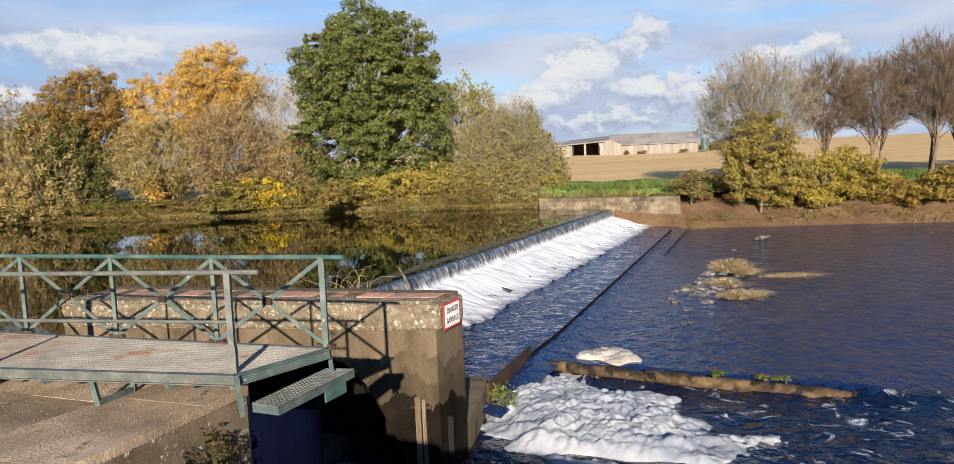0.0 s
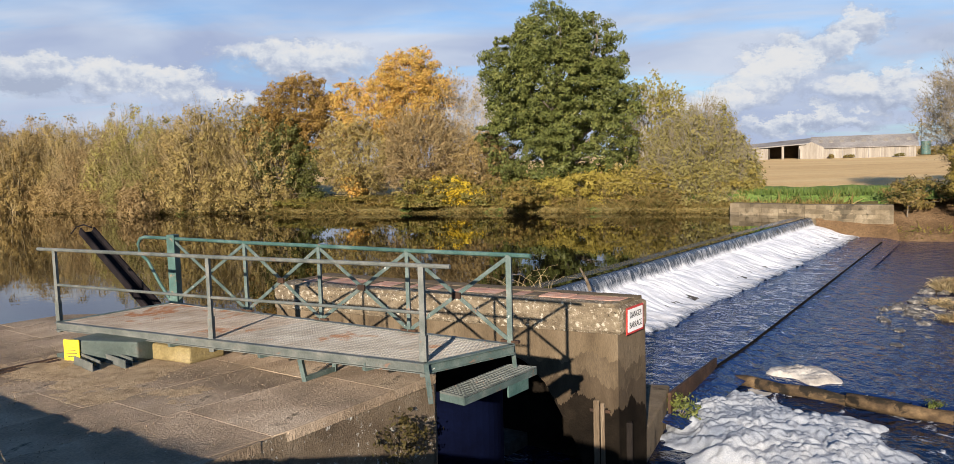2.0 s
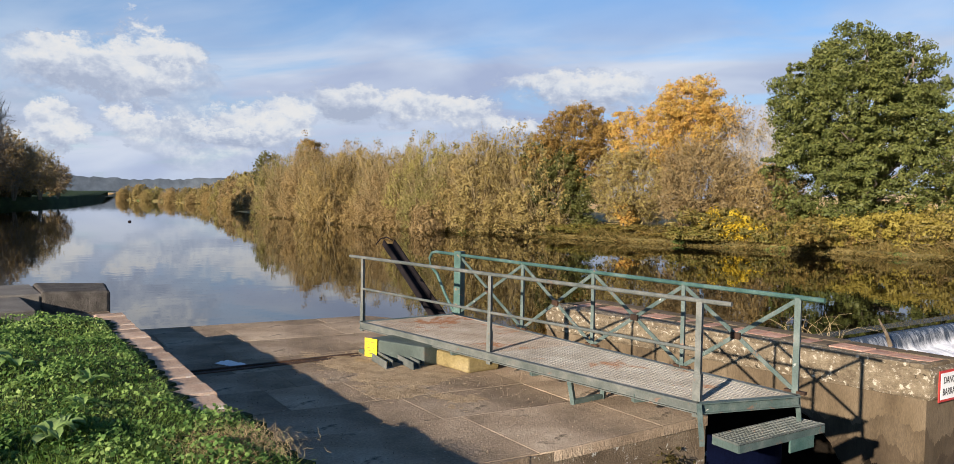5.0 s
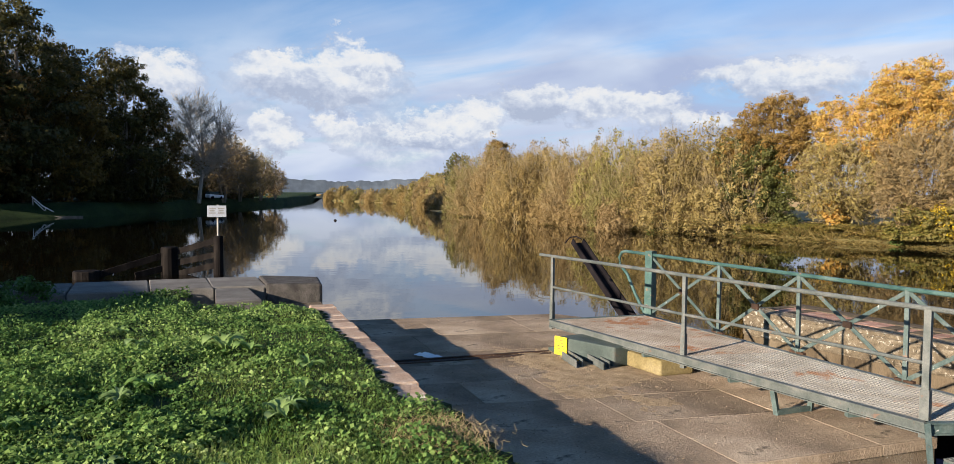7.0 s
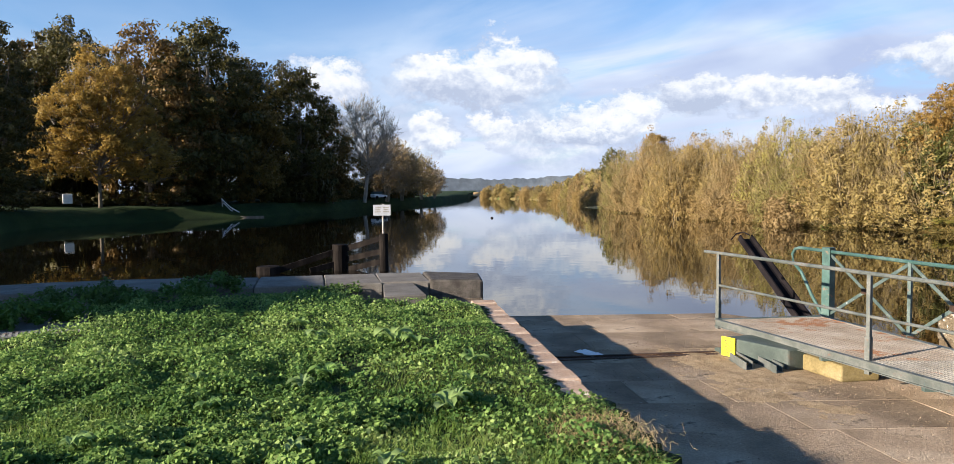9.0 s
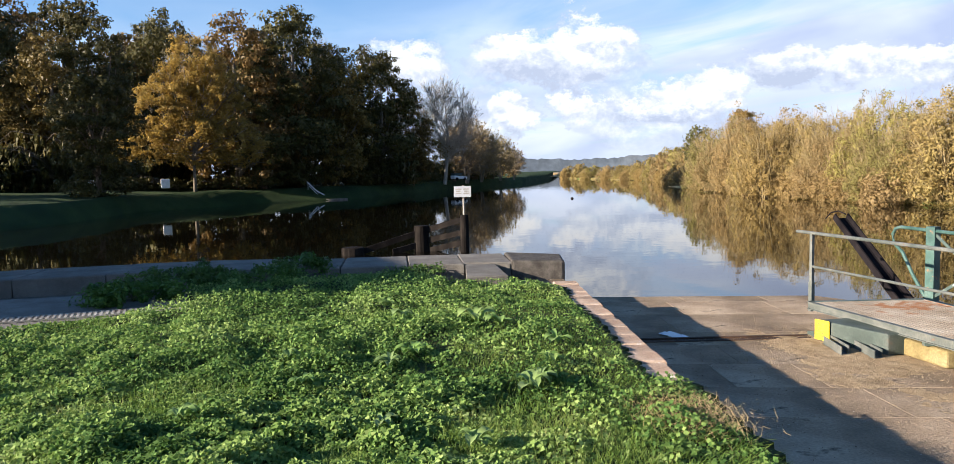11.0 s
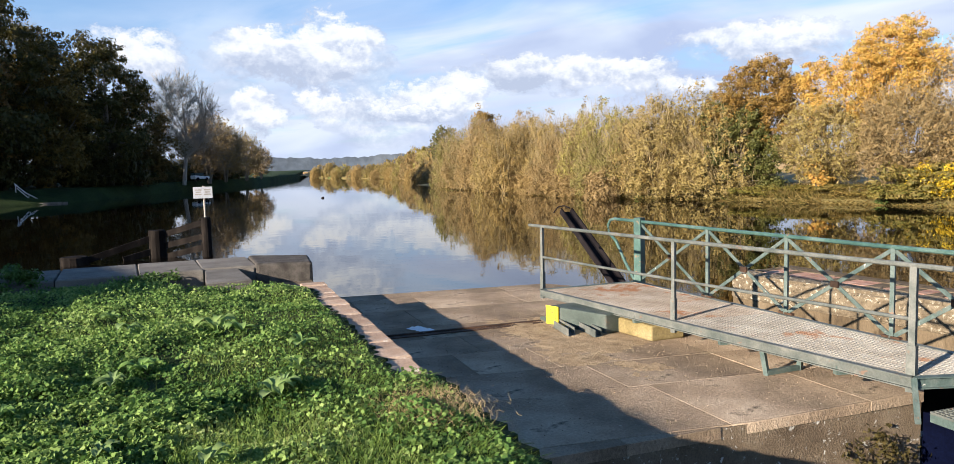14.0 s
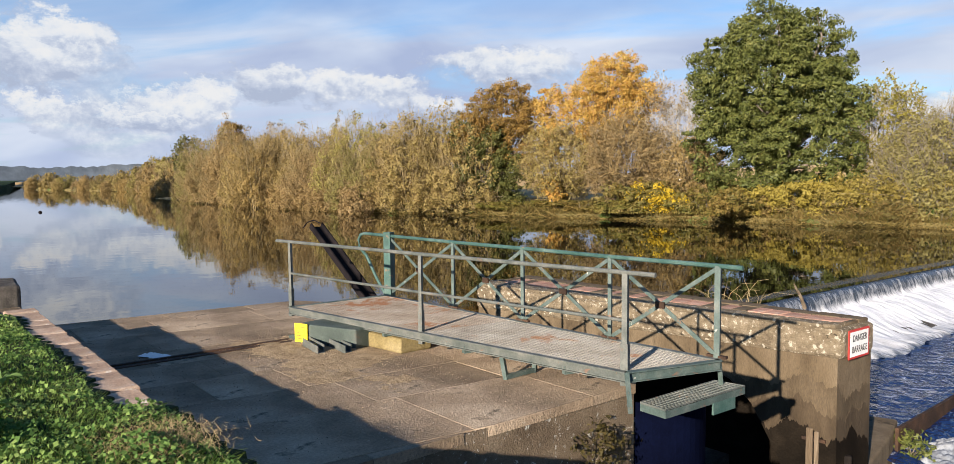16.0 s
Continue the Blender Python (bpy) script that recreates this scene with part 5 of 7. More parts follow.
def leafy_tree(name, at, blobs, mat, label, n_leaf=16000, size=0.22, clumps=240, spread=0.55, trunk=0.35, fork=0.35, bark="bark", limbs=26, seed=1, bare=0, group="", shell=0.5, fine=True):
    """blobs are relative to the foot. bare: number of naked twigs that stand out of the crown."""
    rng = np.random.RandomState(seed)
    tree = thing(name, at, label, "tree", group)
    top = max(b[2] + b[5] for b in blobs)
    centres = in_blobs(blobs, clumps, rng, shell)
    sz = rng.uniform(0.5, 1.3, clumps)
    pick = rng.choice(clumps, n_leaf, p=sz / sz.sum())
    way = rng.normal(0, 1, (n_leaf, 3))
    way /= np.linalg.norm(way, axis=1, keepdims=True)
    if fine:
        n_leaf_size = 0.72 * size
        far = 1.55 * rng.uniform(0.1, 1, (n_leaf, 1)) ** 0.45
    else:
        n_leaf_size = size
        far = np.abs(rng.normal(0, 1.5, (n_leaf, 1)))
    ragged = 1 + 0.35 * rng.normal(0, 1, (clumps, 3))[pick]
    pts = centres[pick] + way * far * (spread * sz[pick])[:, None] * ragged * np.array([1, 1, 0.72])
    pts[:, 2] = np.maximum(pts[:, 2], 0.05)
    s = Shape()
    foot = Vector((0, 0, -0.4))
    s.tube([foot, Vector((0.05, 0, top * fork * 0.5)), Vector((0.0, 0.05, top * fork)), Vector((0.1, 0, top * 0.72))], [trunk, trunk * 0.8, trunk * 0.66, trunk * 0.25], 9)
    ends = centres[rng.choice(clumps, min(limbs, clumps), replace=False)]
    for path in limb_paths(Vector((0, 0, 0)), ends, top * fork, rng):
        s.tube(path, [trunk * 0.36, trunk * 0.26, trunk * 0.15, trunk * 0.05], 5, False)
    t = part("trunk", s, M[bark], None, smooth=True)
    t.parent = tree
    c = part("crown", leaves(pts, n_leaf_size, rng, mat, "crown", small=fine, face=way), mat)
    c.parent = tree
    if bare:
        c2 = in_blobs(blobs, bare, rng, 0.75)
        vec = (c2 - np.array([0, 0, top * fork])) * 0.16 + rng.normal(0, 0.25, (bare, 3)) + np.array([0, 0, 0.35])
        tw = part("twig_haze", twigs(c2 - vec * 0.4, vec, 0.014, rng, M["palebark"], "twig_haze", True), M["palebark"])
        tw.parent = tree
    return tree


def twiggy_tree(name, at, height, width, label, seed=1, bark="palebark", stems=1, low=0.3, boughs=9, limbs=60, sprays=420, per=14, twig=0.7, wide=0.010, leaf=None, n_leaf=0, size=0.12, group="", category="tree", trunk=0.2):
    """A bare crown: stems fork into boughs, boughs into limbs, limbs into sprays, and each spray carries fine twigs."""
    rng = np.random.RandomState(seed)
    tree = thing(name, at, label, category, group)
    mid_z, half = height * (1 + low) / 2, height * (1 - low) / 2

    def crown(count, r0, r1):
        d = rng.normal(0, 1, (count, 3))
        d /= np.linalg.norm(d, axis=1, keepdims=True)
        d = d * rng.uniform(r0, r1, (count, 1))
        return np.stack([d[:, 0] * width / 2, d[:, 1] * width / 2, mid_z + d[:, 2] * half], -1)

    s = Shape()
    tops = []
    for k in range(stems):
        a = 2 * math.pi * (k + rng.uniform(0, 0.6)) / stems
        out = Vector((math.cos(a), math.sin(a), 0))
        foot = out * (0.22 * trunk * stems if stems > 1 else 0.0) + Vector((0, 0, -0.4))
        head = out * (width * 0.16 if stems > 1 else width * 0.03) + Vector((0, 0, height * rng.uniform(0.7, 0.82)))
        knee = foot.lerp(head, 0.5) + Vector((*rng.normal(0, 0.02 * height, 2), 0))
        s.tube([foot, foot.lerp(knee, 0.6), knee, knee.lerp(head, 0.6), head], [trunk, trunk * 0.8, trunk * 0.62, trunk * 0.35, trunk * 0.1], 8, False)
        tops.append((foot, knee, head))
    paths = []
    for e in crown(boughs * stems, 0.45, 0.8):
        foot, knee, head = tops[len(paths) % stems]
        e = Vector(e)
        q = min(0.92, max(0.3, (e.z / height) * 0.75))
        b = foot.lerp(knee, q * 2) if q < 0.5 else knee.lerp(head, q * 2 - 1)
        c = b.lerp(e, 0.5) + Vector((0, 0, -0.02 * height)) + Vector(rng.normal(0, 0.015 * height, 3))
        s.tube([b, b.lerp(c, 0.55), c, c.lerp(e, 0.55), e], [trunk * 0.34, trunk * 0.28, trunk * 0.22, trunk * 0.15, trunk * 0.05], 5, False)
        paths.append((np.array(b), np.array(c), np.array(e)))

    def grown_from(parents, ends):
        """For each end a start on the path whose tip is nearest."""
        tip = np.array([p[2] for p in parents])
        near = np.argmin(((ends[:, None] - tip[None]) ** 2).sum(-1), 1)
        u = rng.uniform(0.35, 0.95, (len(ends), 1))
        A, B, C = (np.array([parents[i][j] for i in near]) for j in range(3))
        return (1 - u) ** 2 * A + 2 * u * (1 - u) * B + u * u * C

    ends = crown(limbs, 0.6, 0.97)
    starts = grown_from(paths, ends)
    twos = []
    for b, e in zip(starts, ends):
        c = (b + e) / 2 + rng.normal(0, 0.014 * height, 3)
        s.tube([b, c, e], [trunk * 0.13, trunk * 0.09, trunk * 0.03], 4, False)
        twos.append((b, c, e))
    ends = crown(sprays, 0.5, 1.02)
    starts = grown_from(twos + paths, ends)
    part("trunk", s.mesh("trunk", M[bark], True), M[bark]).parent = tree
    part("spray", twigs(starts, ends - starts, max(wide * 1.3, trunk * 0.03), rng, M[bark], "spray"), M[bark]).parent = tree
    i = np.repeat(np.arange(sprays), per)
    u = rng.uniform(0.3, 1.0, (len(i), 1))
    way = (ends - starts)[i]
    way = way / (np.linalg.norm(way, axis=1, keepdims=True) + 1e-6)
    vec = (way * 0.8 + rng.normal(0, 0.42, (len(i), 3)) + np.array([0, 0, 0.35])) * twig * rng.uniform(0.35, 1.0, (len(i), 1))
    pos = starts[i] + (ends - starts)[i] * u
    part("twig_haze", twigs(pos, vec, wide, rng, M[bark], "twig_haze", True), M[bark]).parent = tree
    if leaf is not None and n_leaf:
        j = rng.choice(len(pos), n_leaf)
        pts = pos[j] + vec[j] * rng.uniform(0.1, 1.05, (n_leaf, 1)) + rng.normal(0, 0.10, (n_leaf, 3))
        part("crown", leaves(pts, size, rng, leaf, "crown", small=True), leaf).parent = tree
    return tree


def willow(name, at, domes, label, leaf, bark="twigtan", n_leaf=40000, n_twig=9000, size=0.15, twig=1.2, wide=0.012, seed=1, group="", category="bush"):
    """A thicket of rounded domes (x, y, half width, height) with fine shoots standing out of their tops."""
    rng = np.random.RandomState(seed)
    bush = thing(name, at, label, category, group)
    domes = np.array(domes, float)
    weight = domes[:, 2] * domes[:, 3]

    def skin(count, r0):
        which = rng.choice(len(domes), count, p=weight / weight.sum())
        a, z = rng.uniform(0, 2 * math.pi, count), rng.uniform(0.0, 1.0, count)
        ring = np.sqrt(1 - z * z)
        d = np.stack([np.cos(a) * ring, np.sin(a) * ring, z], -1)
        rag = 1 + 0.14 * lumps(a * 3 + which * 7, z * 5, 1.0, seed + 1)
        r = (r0 + (1 - r0) * np.sqrt(rng.uniform(0, 1, count))) * rag
        D = domes[which]
        pos = np.stack([D[:, 0] + d[:, 0] * r * D[:, 2], D[:, 1] + d[:, 1] * r * D[:, 2], np.maximum(0.05, d[:, 2] * r * D[:, 3])], -1)
        return pos, d

    s = Shape()
    for x, y, w, h in domes:
        for k in range(8):
            a = 6.28 * k / 8 + rng.uniform(-0.3, 0.3)
            q = rng.uniform(0.3, 0.85)
            e = Vector((x + math.cos(a) * w * q, y + math.sin(a) * w * q, h * math.sqrt(1 - q * q) * 0.95))
            b = Vector((x + math.cos(a) * 0.3, y + math.sin(a) * 0.3, -0.3))
            s.tube([b, b.lerp(e, 0.5) + Vector((0, 0, 0.08 * h)), e], [0.09, 0.06, 0.02], 5, False)
    part("trunk", s.mesh("trunk", M[bark], True), M[bark]).parent = bush
    clumps = n_leaf // 40
    hub, d = skin(clumps, 0.5)
    pick = rng.choice(clumps, n_leaf)
    way = rng.normal(0, 1, (n_leaf, 3))
    way /= np.linalg.norm(way, axis=1, keepdims=True)
    big = rng.uniform(0.3, 0.8, clumps)[pick][:, None]
    pos = hub[pick] + way * big * rng.uniform(0.2, 1, (n_leaf, 1)) ** 0.5 * np.array([1.0, 1.0, 1.1])
    pos[:, 2] = np.maximum(pos[:, 2], 0.05)
    part("crown", leaves(pos, size, rng, leaf, "crown", small=True, face=way + 0.4 * d[pick]), leaf).parent = bush
    pos, d = skin(n_twig, 0.7)
    vec = (d + rng.normal(0, 0.28, (n_twig, 3)) + np.array([0, 0, 0.75])) * twig * rng.uniform(0.3, 1.0, (n_twig, 1))
    part("twig_haze", twigs(pos - vec * 0.35, vec, wide, rng, M[bark], "twig_haze", True), M[bark]).parent = bush
    return bush


L = {
    "oak": leaf_material("dark oak leaf", [(0.040, 0.055, 0.014), (0.080, 0.100, 0.024), (0.140, 0.158, 0.040), (0.230, 0.220, 0.062)], 0.25),
    "gold": leaf_material("golden autumn leaf", [(0.46, 0.215, 0.055), (0.58, 0.315, 0.08), (0.62, 0.415, 0.11), (0.46, 0.355, 0.11)]),
    "russet": leaf_material("russet autumn leaf", [(0.12, 0.10, 0.03), (0.20, 0.145, 0.04), (0.28, 0.18, 0.045), (0.24, 0.20, 0.05)]),
    "ivy": leaf_material("dark ivy leaf", [(0.05, 0.06, 0.018), (0.09, 0.10, 0.028), (0.15, 0.145, 0.04)]),
    "osier": leaf_material("grey olive willow leaf", [(0.165, 0.135, 0.048), (0.245, 0.205, 0.072), (0.325, 0.275, 0.10), (0.265, 0.235, 0.065)]),
    "tan": leaf_material("tan willow leaf", [(0.185, 0.138, 0.050), (0.255, 0.195, 0.075), (0.325, 0.250, 0.100), (0.275, 0.225, 0.072)]),
    "olive": leaf_material("olive yellow leaf", [(0.15, 0.125, 0.030), (0.235, 0.200, 0.045), (0.325, 0.275, 0.058), (0.24, 0.235, 0.05)]),
    "yellow": leaf_material("bright yellow leaf", [(0.30, 0.25, 0.03), (0.50, 0.39, 0.03), (0.58, 0.44, 0.045)]),
    "bramble": leaf_material("bramble leaf", [(0.070, 0.080, 0.020), (0.135, 0.125, 0.034), (0.215, 0.165, 0.050), (0.30, 0.205, 0.075)]),
    "amber": leaf_material("amber beech leaf", [(0.14, 0.105, 0.026), (0.25, 0.185, 0.042), (0.38, 0.28, 0.055), (0.50, 0.38, 0.065)], 0.45),
    "scrub": leaf_material("thin brown scrub leaf", [(0.14, 0.105, 0.035), (0.22, 0.165, 0.045), (0.32, 0.245, 0.05), (0.46, 0.37, 0.06)]),
    # leaf colour kept dark to carry the wood's shade
    "shade": leaf_material("wood leaf darkened as shaded", [(0.026, 0.029, 0.007), (0.062, 0.060, 0.014), (0.13, 0.105, 0.023)], 0.25),
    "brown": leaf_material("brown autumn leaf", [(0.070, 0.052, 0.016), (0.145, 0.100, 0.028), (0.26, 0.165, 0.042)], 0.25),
}
G0 = -0.9   # foot of the far bank's trees

leafy_tree("oak_tree", (-8.6, 63.0, G0), [(0, 0, 9.6, 6.4, 5.2, 5.6), (-2.2, -0.5, 5.2, 4.3, 4.5, 4.4), (2.8, -0.5, 5.2, 4.4, 4.5, 4.4), (-0.4, 0, 13.9, 3.9, 3.4, 2.9), (4.3, 0, 8.9, 3.1, 3.6, 3.0), (-3.8, 0, 11.9, 2.8, 3.2, 3.0), (2.8, 0, 12.9, 2.7, 3, 2.6), (0, -2.2, 11.2, 3.4, 2.0, 3.2)], L["oak"], "large dense dark green oak on the far bank", 150000, 0.21, 1250, 0.42, 0.55, 0.22, seed=3, limbs=46, shell=0.45)
leafy_tree("aspen_tree", (-22.6, 64.6, G0), [(0.4, 0, 11.4, 3.2, 2.6, 2.6), (-1.8, -0.5, 9.6, 2.6, 2.2, 2.4), (-5.2, -0.5, 9.2, 1.8, 1.4, 2.6), (-4.6, -1, 6.4, 1.5, 1.4, 1.8), (2.6, 0, 9.6, 2.2, 2, 2.2), (0, -1, 7.2, 2.6, 1.6, 1.8)], L["gold"], "tall slender tree with golden orange leaves", 44000, 0.16, 620, 0.38, 0.16, 0.3, "twigtan", seed=5, limbs=60, shell=0.35)
leafy_tree("maple_tree", (-33.6, 65.2, G0), [(0, 0, 8.8, 4.2, 3, 3.2), (-2.6, 0, 6.6, 3.8, 2.6, 3.0), (2.0, 0, 6.2, 3.4, 2.6, 3.0), (0.8, 0, 10.7, 2.6, 2, 1.8), (3.8, 0, 8.4, 2.0, 2, 2.2)], L["russet"], "round tree with russet brown leaves", 44000, 0.18, 560, 0.38, 0.28, 0.3, seed=7, shell=0.35)
leafy_tree("ivy_tree", (-34.6, 64.0, G0), [(0, 0, 4.2, 2.6, 2, 3.6), (2.6, 0, 3.0, 2.0, 1.8, 2.6), (-2.2, 0, 5.6, 1.8, 1.5, 3.0), (1.2, 0, 6.4, 1.4, 1.4, 2.0)], L["ivy"], "ivy covered tree beside the russet maple", 18000, 0.24, 180, 0.45, 0.2, 0.3, seed=9)
twiggy_tree("birch_tree", (-19.0, 65.5, G0), 12.4, 5.4, "pale slim birch with thin bare twigs", 11, "palebark", 2, 0.25, 8, 60, 420, 16, 0.7, 0.009, L["tan"], 2500, 0.13, trunk=0.12)
twiggy_tree("birch_tree", (-16.0, 66.0, G0), 11.2, 5.2, "pale slim birch with thin bare twigs", 12, "palebark", 2, 0.2, 8, 60, 420, 16, 0.7, 0.009, L["tan"], 1200, 0.13, trunk=0.11)
twiggy_tree("alder_tree", (-26.6, 64.0, G0), 8.2, 8.6, "brown twiggy alder thicket below the golden tree", 13, "twigtan", 6, 0.06, 5, 110, 900, 16, 0.8, 0.011, L["tan"], 15000, 0.14, trunk=0.10)
twiggy_tree("alder_tree", (-20.6, 63.2, G0), 8.6, 8.6, "brown twiggy alder thicket below the golden tree", 14, "twigtan", 6, 0.06, 5, 110, 900, 16, 0.8, 0.011, L["tan"], 13000, 0.14, trunk=0.10)
twiggy_tree("alder_tree", (-15.0, 63.4, G0), 6.4, 6.0, "low brown alder thicket beside the oak", 18, "twigtan", 5, 0.05, 5, 80, 600, 14, 0.7, 0.011, L["tan"], 8000, 0.14, trunk=0.08)
twiggy_tree("ash_tree", (-0.8, 64.6, G0), 10.4, 7.0, "sparse pale ash beside the oak", 15, "palebark", 2, 0.2, 9, 70, 460, 14, 0.8, 0.010, L["olive"], 7000, 0.17, trunk=0.14)
willow("willow_bush", (3.0, 60.4, G0), [(0, 0, 3.5, 7.5), (-2.2, 0.6, 2.6, 6.0), (2.0, 0, 2.5, 5.4)], "round olive grey willow bush at the water's edge", L["osier"], "greybark", 44000, 14000, 0.13, 0.9, 0.010, 16)
leafy_tree("willow_skirt", (2.6, 59.4, G0), [(0, 0, 1.4, 4.6, 2.0, 1.7), (-5, 0.5, 1.4, 3.4, 2, 1.7), (2.5, 0, 1.9, 2.2, 1.8, 1.6)], L["olive"], "yellow green foliage hanging to the water", 20000, 0.17, 220, 0.38, 0.1, 0.2, seed=17)

# brambles and low growth along the far bank
brush = leafy_tree("bramble_bush", (-13.0, 60.6, G0), [(0, 0, 0.9, 3.2, 1.2, 1.3), (-2.6, 0, 0.7, 2.2, 1.1, 1.0), (2.6, 0, 0.8, 2.2, 1.1, 1.1)], L["bramble"], "tangled bramble growth along the bank", 13000, 0.18, 120, 0.38, 0.05, 0.2, seed=19, group="brambles on the bank")
for x, y, k, a in ((-18, 61.2, 1.0, 40), (-24, 61.6, 1.1, 170), (-30, 62.2, 1.0, 10), (-36, 63.6, 1.1, 200), (-8, 59.8, 0.9, 190), (-42, 64.4, 1.0, 20), (-2, 58.6, 0.8, 160), (-10.5, 61.4, 1.3, 90), (-16, 62.6, 1.4, 220)):
    copy_thing(brush, pose(x, y, G0, 0, 0, a) @ Matrix.Diagonal((k, k, k * (0.42 if -41 < x < -23 else 0.62 if x < -17 else 0.9), 1)))
gorse = leafy_tree("yellow_bush", (-17.6, 60.6, G0), [(0, 0, 1.2, 1.9, 1.2, 1.2), (1.6, 0, 0.9, 1.5, 1, 0.9)], L["yellow"], "low bush with bright yellow leaves on the bank", 3600, 0.19, 60, 0.35, 0.05, 0.2, seed=21)
leafy_tree("yellow_bush", (-5.6, 59.6, G0), [(0, 0, 1.3, 3.6, 1.0, 1.2), (-3.4, 0, 1.0, 2.2, 1, 1.0), (3.2, 0, 1.0, 2.0, 1, 1.0)], L["olive"], "yellow green bushes below the oak", 16000, 0.2, 120, 0.38, 0.05, 0.2, seed=22)
leafy_tree("orange_bush", (-27.0, 62.2, G0), [(0, 0, 2.4, 0.9, 0.9, 1.3), (0.2, 0, 1.2, 0.8, 0.8, 0.9)], L["gold"], "small orange leaved sapling on the bank", 1400, 0.2, 36, 0.3, 0.05, 0.3, seed=23)

# the long hedge of tan willows upstream
three = lambda a, b, c: [(0, 0, 3.9, a), (-3.6, 0.8, 3.5, b), (3.4, -0.6, 3.4, c), (1.6, 2.6, 3.0, b * 1.04), (-1.8, -1.8, 3.0, c * 0.72), (2.2, -2.4, 2.6, c * 0.5)]
hedge = [
    willow("willow_bush", (-46, 66.5, G0), three(9.2, 8.2, 7.4), "tan leafed willow thicket lining the river", L["tan"], seed=31, group="willow hedge"),
    willow("willow_bush", (-54.5, 69.0, G0), three(9.8, 8.6, 8.9), "tan leafed willow thicket lining the river", L["osier"], seed=32, group="willow hedge"),
    willow("willow_bush", (-63, 72.0, G0), three(9.0, 9.8, 7.6), "olive leafed willow thicket lining the river", L["tan"], n_twig=9000, seed=33, group="willow hedge"),
]
hedge_far = [
    willow("willow_bush", (-140, 115.5, G0), three(8.6, 7.4, 6.4), "tan willow thicket far up the river", L["tan"], n_leaf=9000, n_twig=2500, size=0.36, wide=0.03, seed=35, group="willow hedge"),
    willow("willow_bush", (-149, 121, G0), three(9.2, 8.0, 7.0), "pale willow thicket far up the river", L["osier"], n_leaf=9000, n_twig=2500, size=0.36, wide=0.03, seed=36, group="willow hedge"),
    willow("willow_bush", (-159, 127, G0), three(9.0, 8.2, 6.0), "olive willow thicket far up the river", L["osier"], n_leaf=9000, n_twig=2500, size=0.36, wide=0.03, seed=37, group="willow hedge"),
]
rr = random.Random(12)
for i, (x, k) in enumerate(((-40.5, 1.12), (-50, 0.72), (-59, 0.80), (-71, 1.05), (-77, 0.86), (-83, 1.08), (-90, 1.0), (-96, 1.06), (-104, 0.98), (-111, 0.86), (-119, 0.72), (-129, 0.62),
                            (-170, 0.98), (-180, 0.9), (-192, 0.78), (-205, 0.82), (-219, 0.68), (-234, 0.62), (-250, 0.66), (-266, 0.62), (-282, 0.74), (-296, 0.70), (-310, 0.55))):
    copy_thing((hedge if x > -125 else hedge_far)[i % 3], pose(x, float(bank_at(x)) + 3.2, G0 - 0.3, 0, 0, rr.uniform(0, 360)) @ Matrix.Diagonal((k * 1.1, k * 1.1, k * rr.uniform(0.94, 1.06), 1)))
fringe = leafy_tree("willow_skirt", (-44, 64.2, -1.5), [(0, 0, 1.3, 4.0, 1.3, 1.9), (-3.4, 0, 1.0, 2.6, 1.2, 1.5), (3.4, 0, 1.1, 2.6, 1.2, 1.6)], L["tan"], "drooping tan willow foliage at the waterline", 9000, 0.21, 150, 0.5, 0.08, 0.2, seed=45, group="willow fringe")
rr = random.Random(14)
for x in (-51, -58, -65, -72, -79, -86, -93, -100, -107, -115, -124, -134, -145, -157, -170, -185, -202, -222, -245, -270, -298):
    k = 1.0 if x > -100 else 1.3
    copy_thing(fringe, pose(x, float(bank_at(x)) + 0.6, -1.6, 0, 0, 150 + rr.uniform(-14, 14)) @ Matrix.Diagonal((k * rr.uniform(0.9, 1.2), k * 1.2, k * rr.uniform(0.8, 1.3), 1)))
leafy_tree("oak_tree", (-100, 92.5, G0), [(0, 0, 10.6, 2.4, 2.4, 2.2), (0.8, 0, 9.0, 2.6, 2.4, 2.0)], L["russet"], "russet oak rising above the willow hedge", 5000, 0.3, 70, 0.6, 0.3, 0.4, seed=41)
twiggy_tree("poplar_tree", (-128, 107, G0), 12.6, 7.0, "bare poplar with clumps of mistletoe", 42, "bark", 2, 0.2, 7, 40, 160, 6, 0.9, 0.018, L["ivy"], 900, 0.4, trunk=0.16)
twiggy_tree("poplar_tree", (-136, 112, G0), 11.4, 6.0, "bare poplar with clumps of mistletoe", 44, "bark", 2, 0.2, 7, 40, 160, 6, 0.9, 0.018, L["ivy"], 700, 0.4, trunk=0.16)
leafy_tree("oak_tree", (-178, 137, G0), [(0, 0, 5.6, 3, 3, 3.4), (3, 0, 4.6, 3, 3, 3.0)], L["olive"], "dull green tree behind the willow hedge", 6000, 0.35, 90, 0.8, 0.3, 0.3, seed=43)

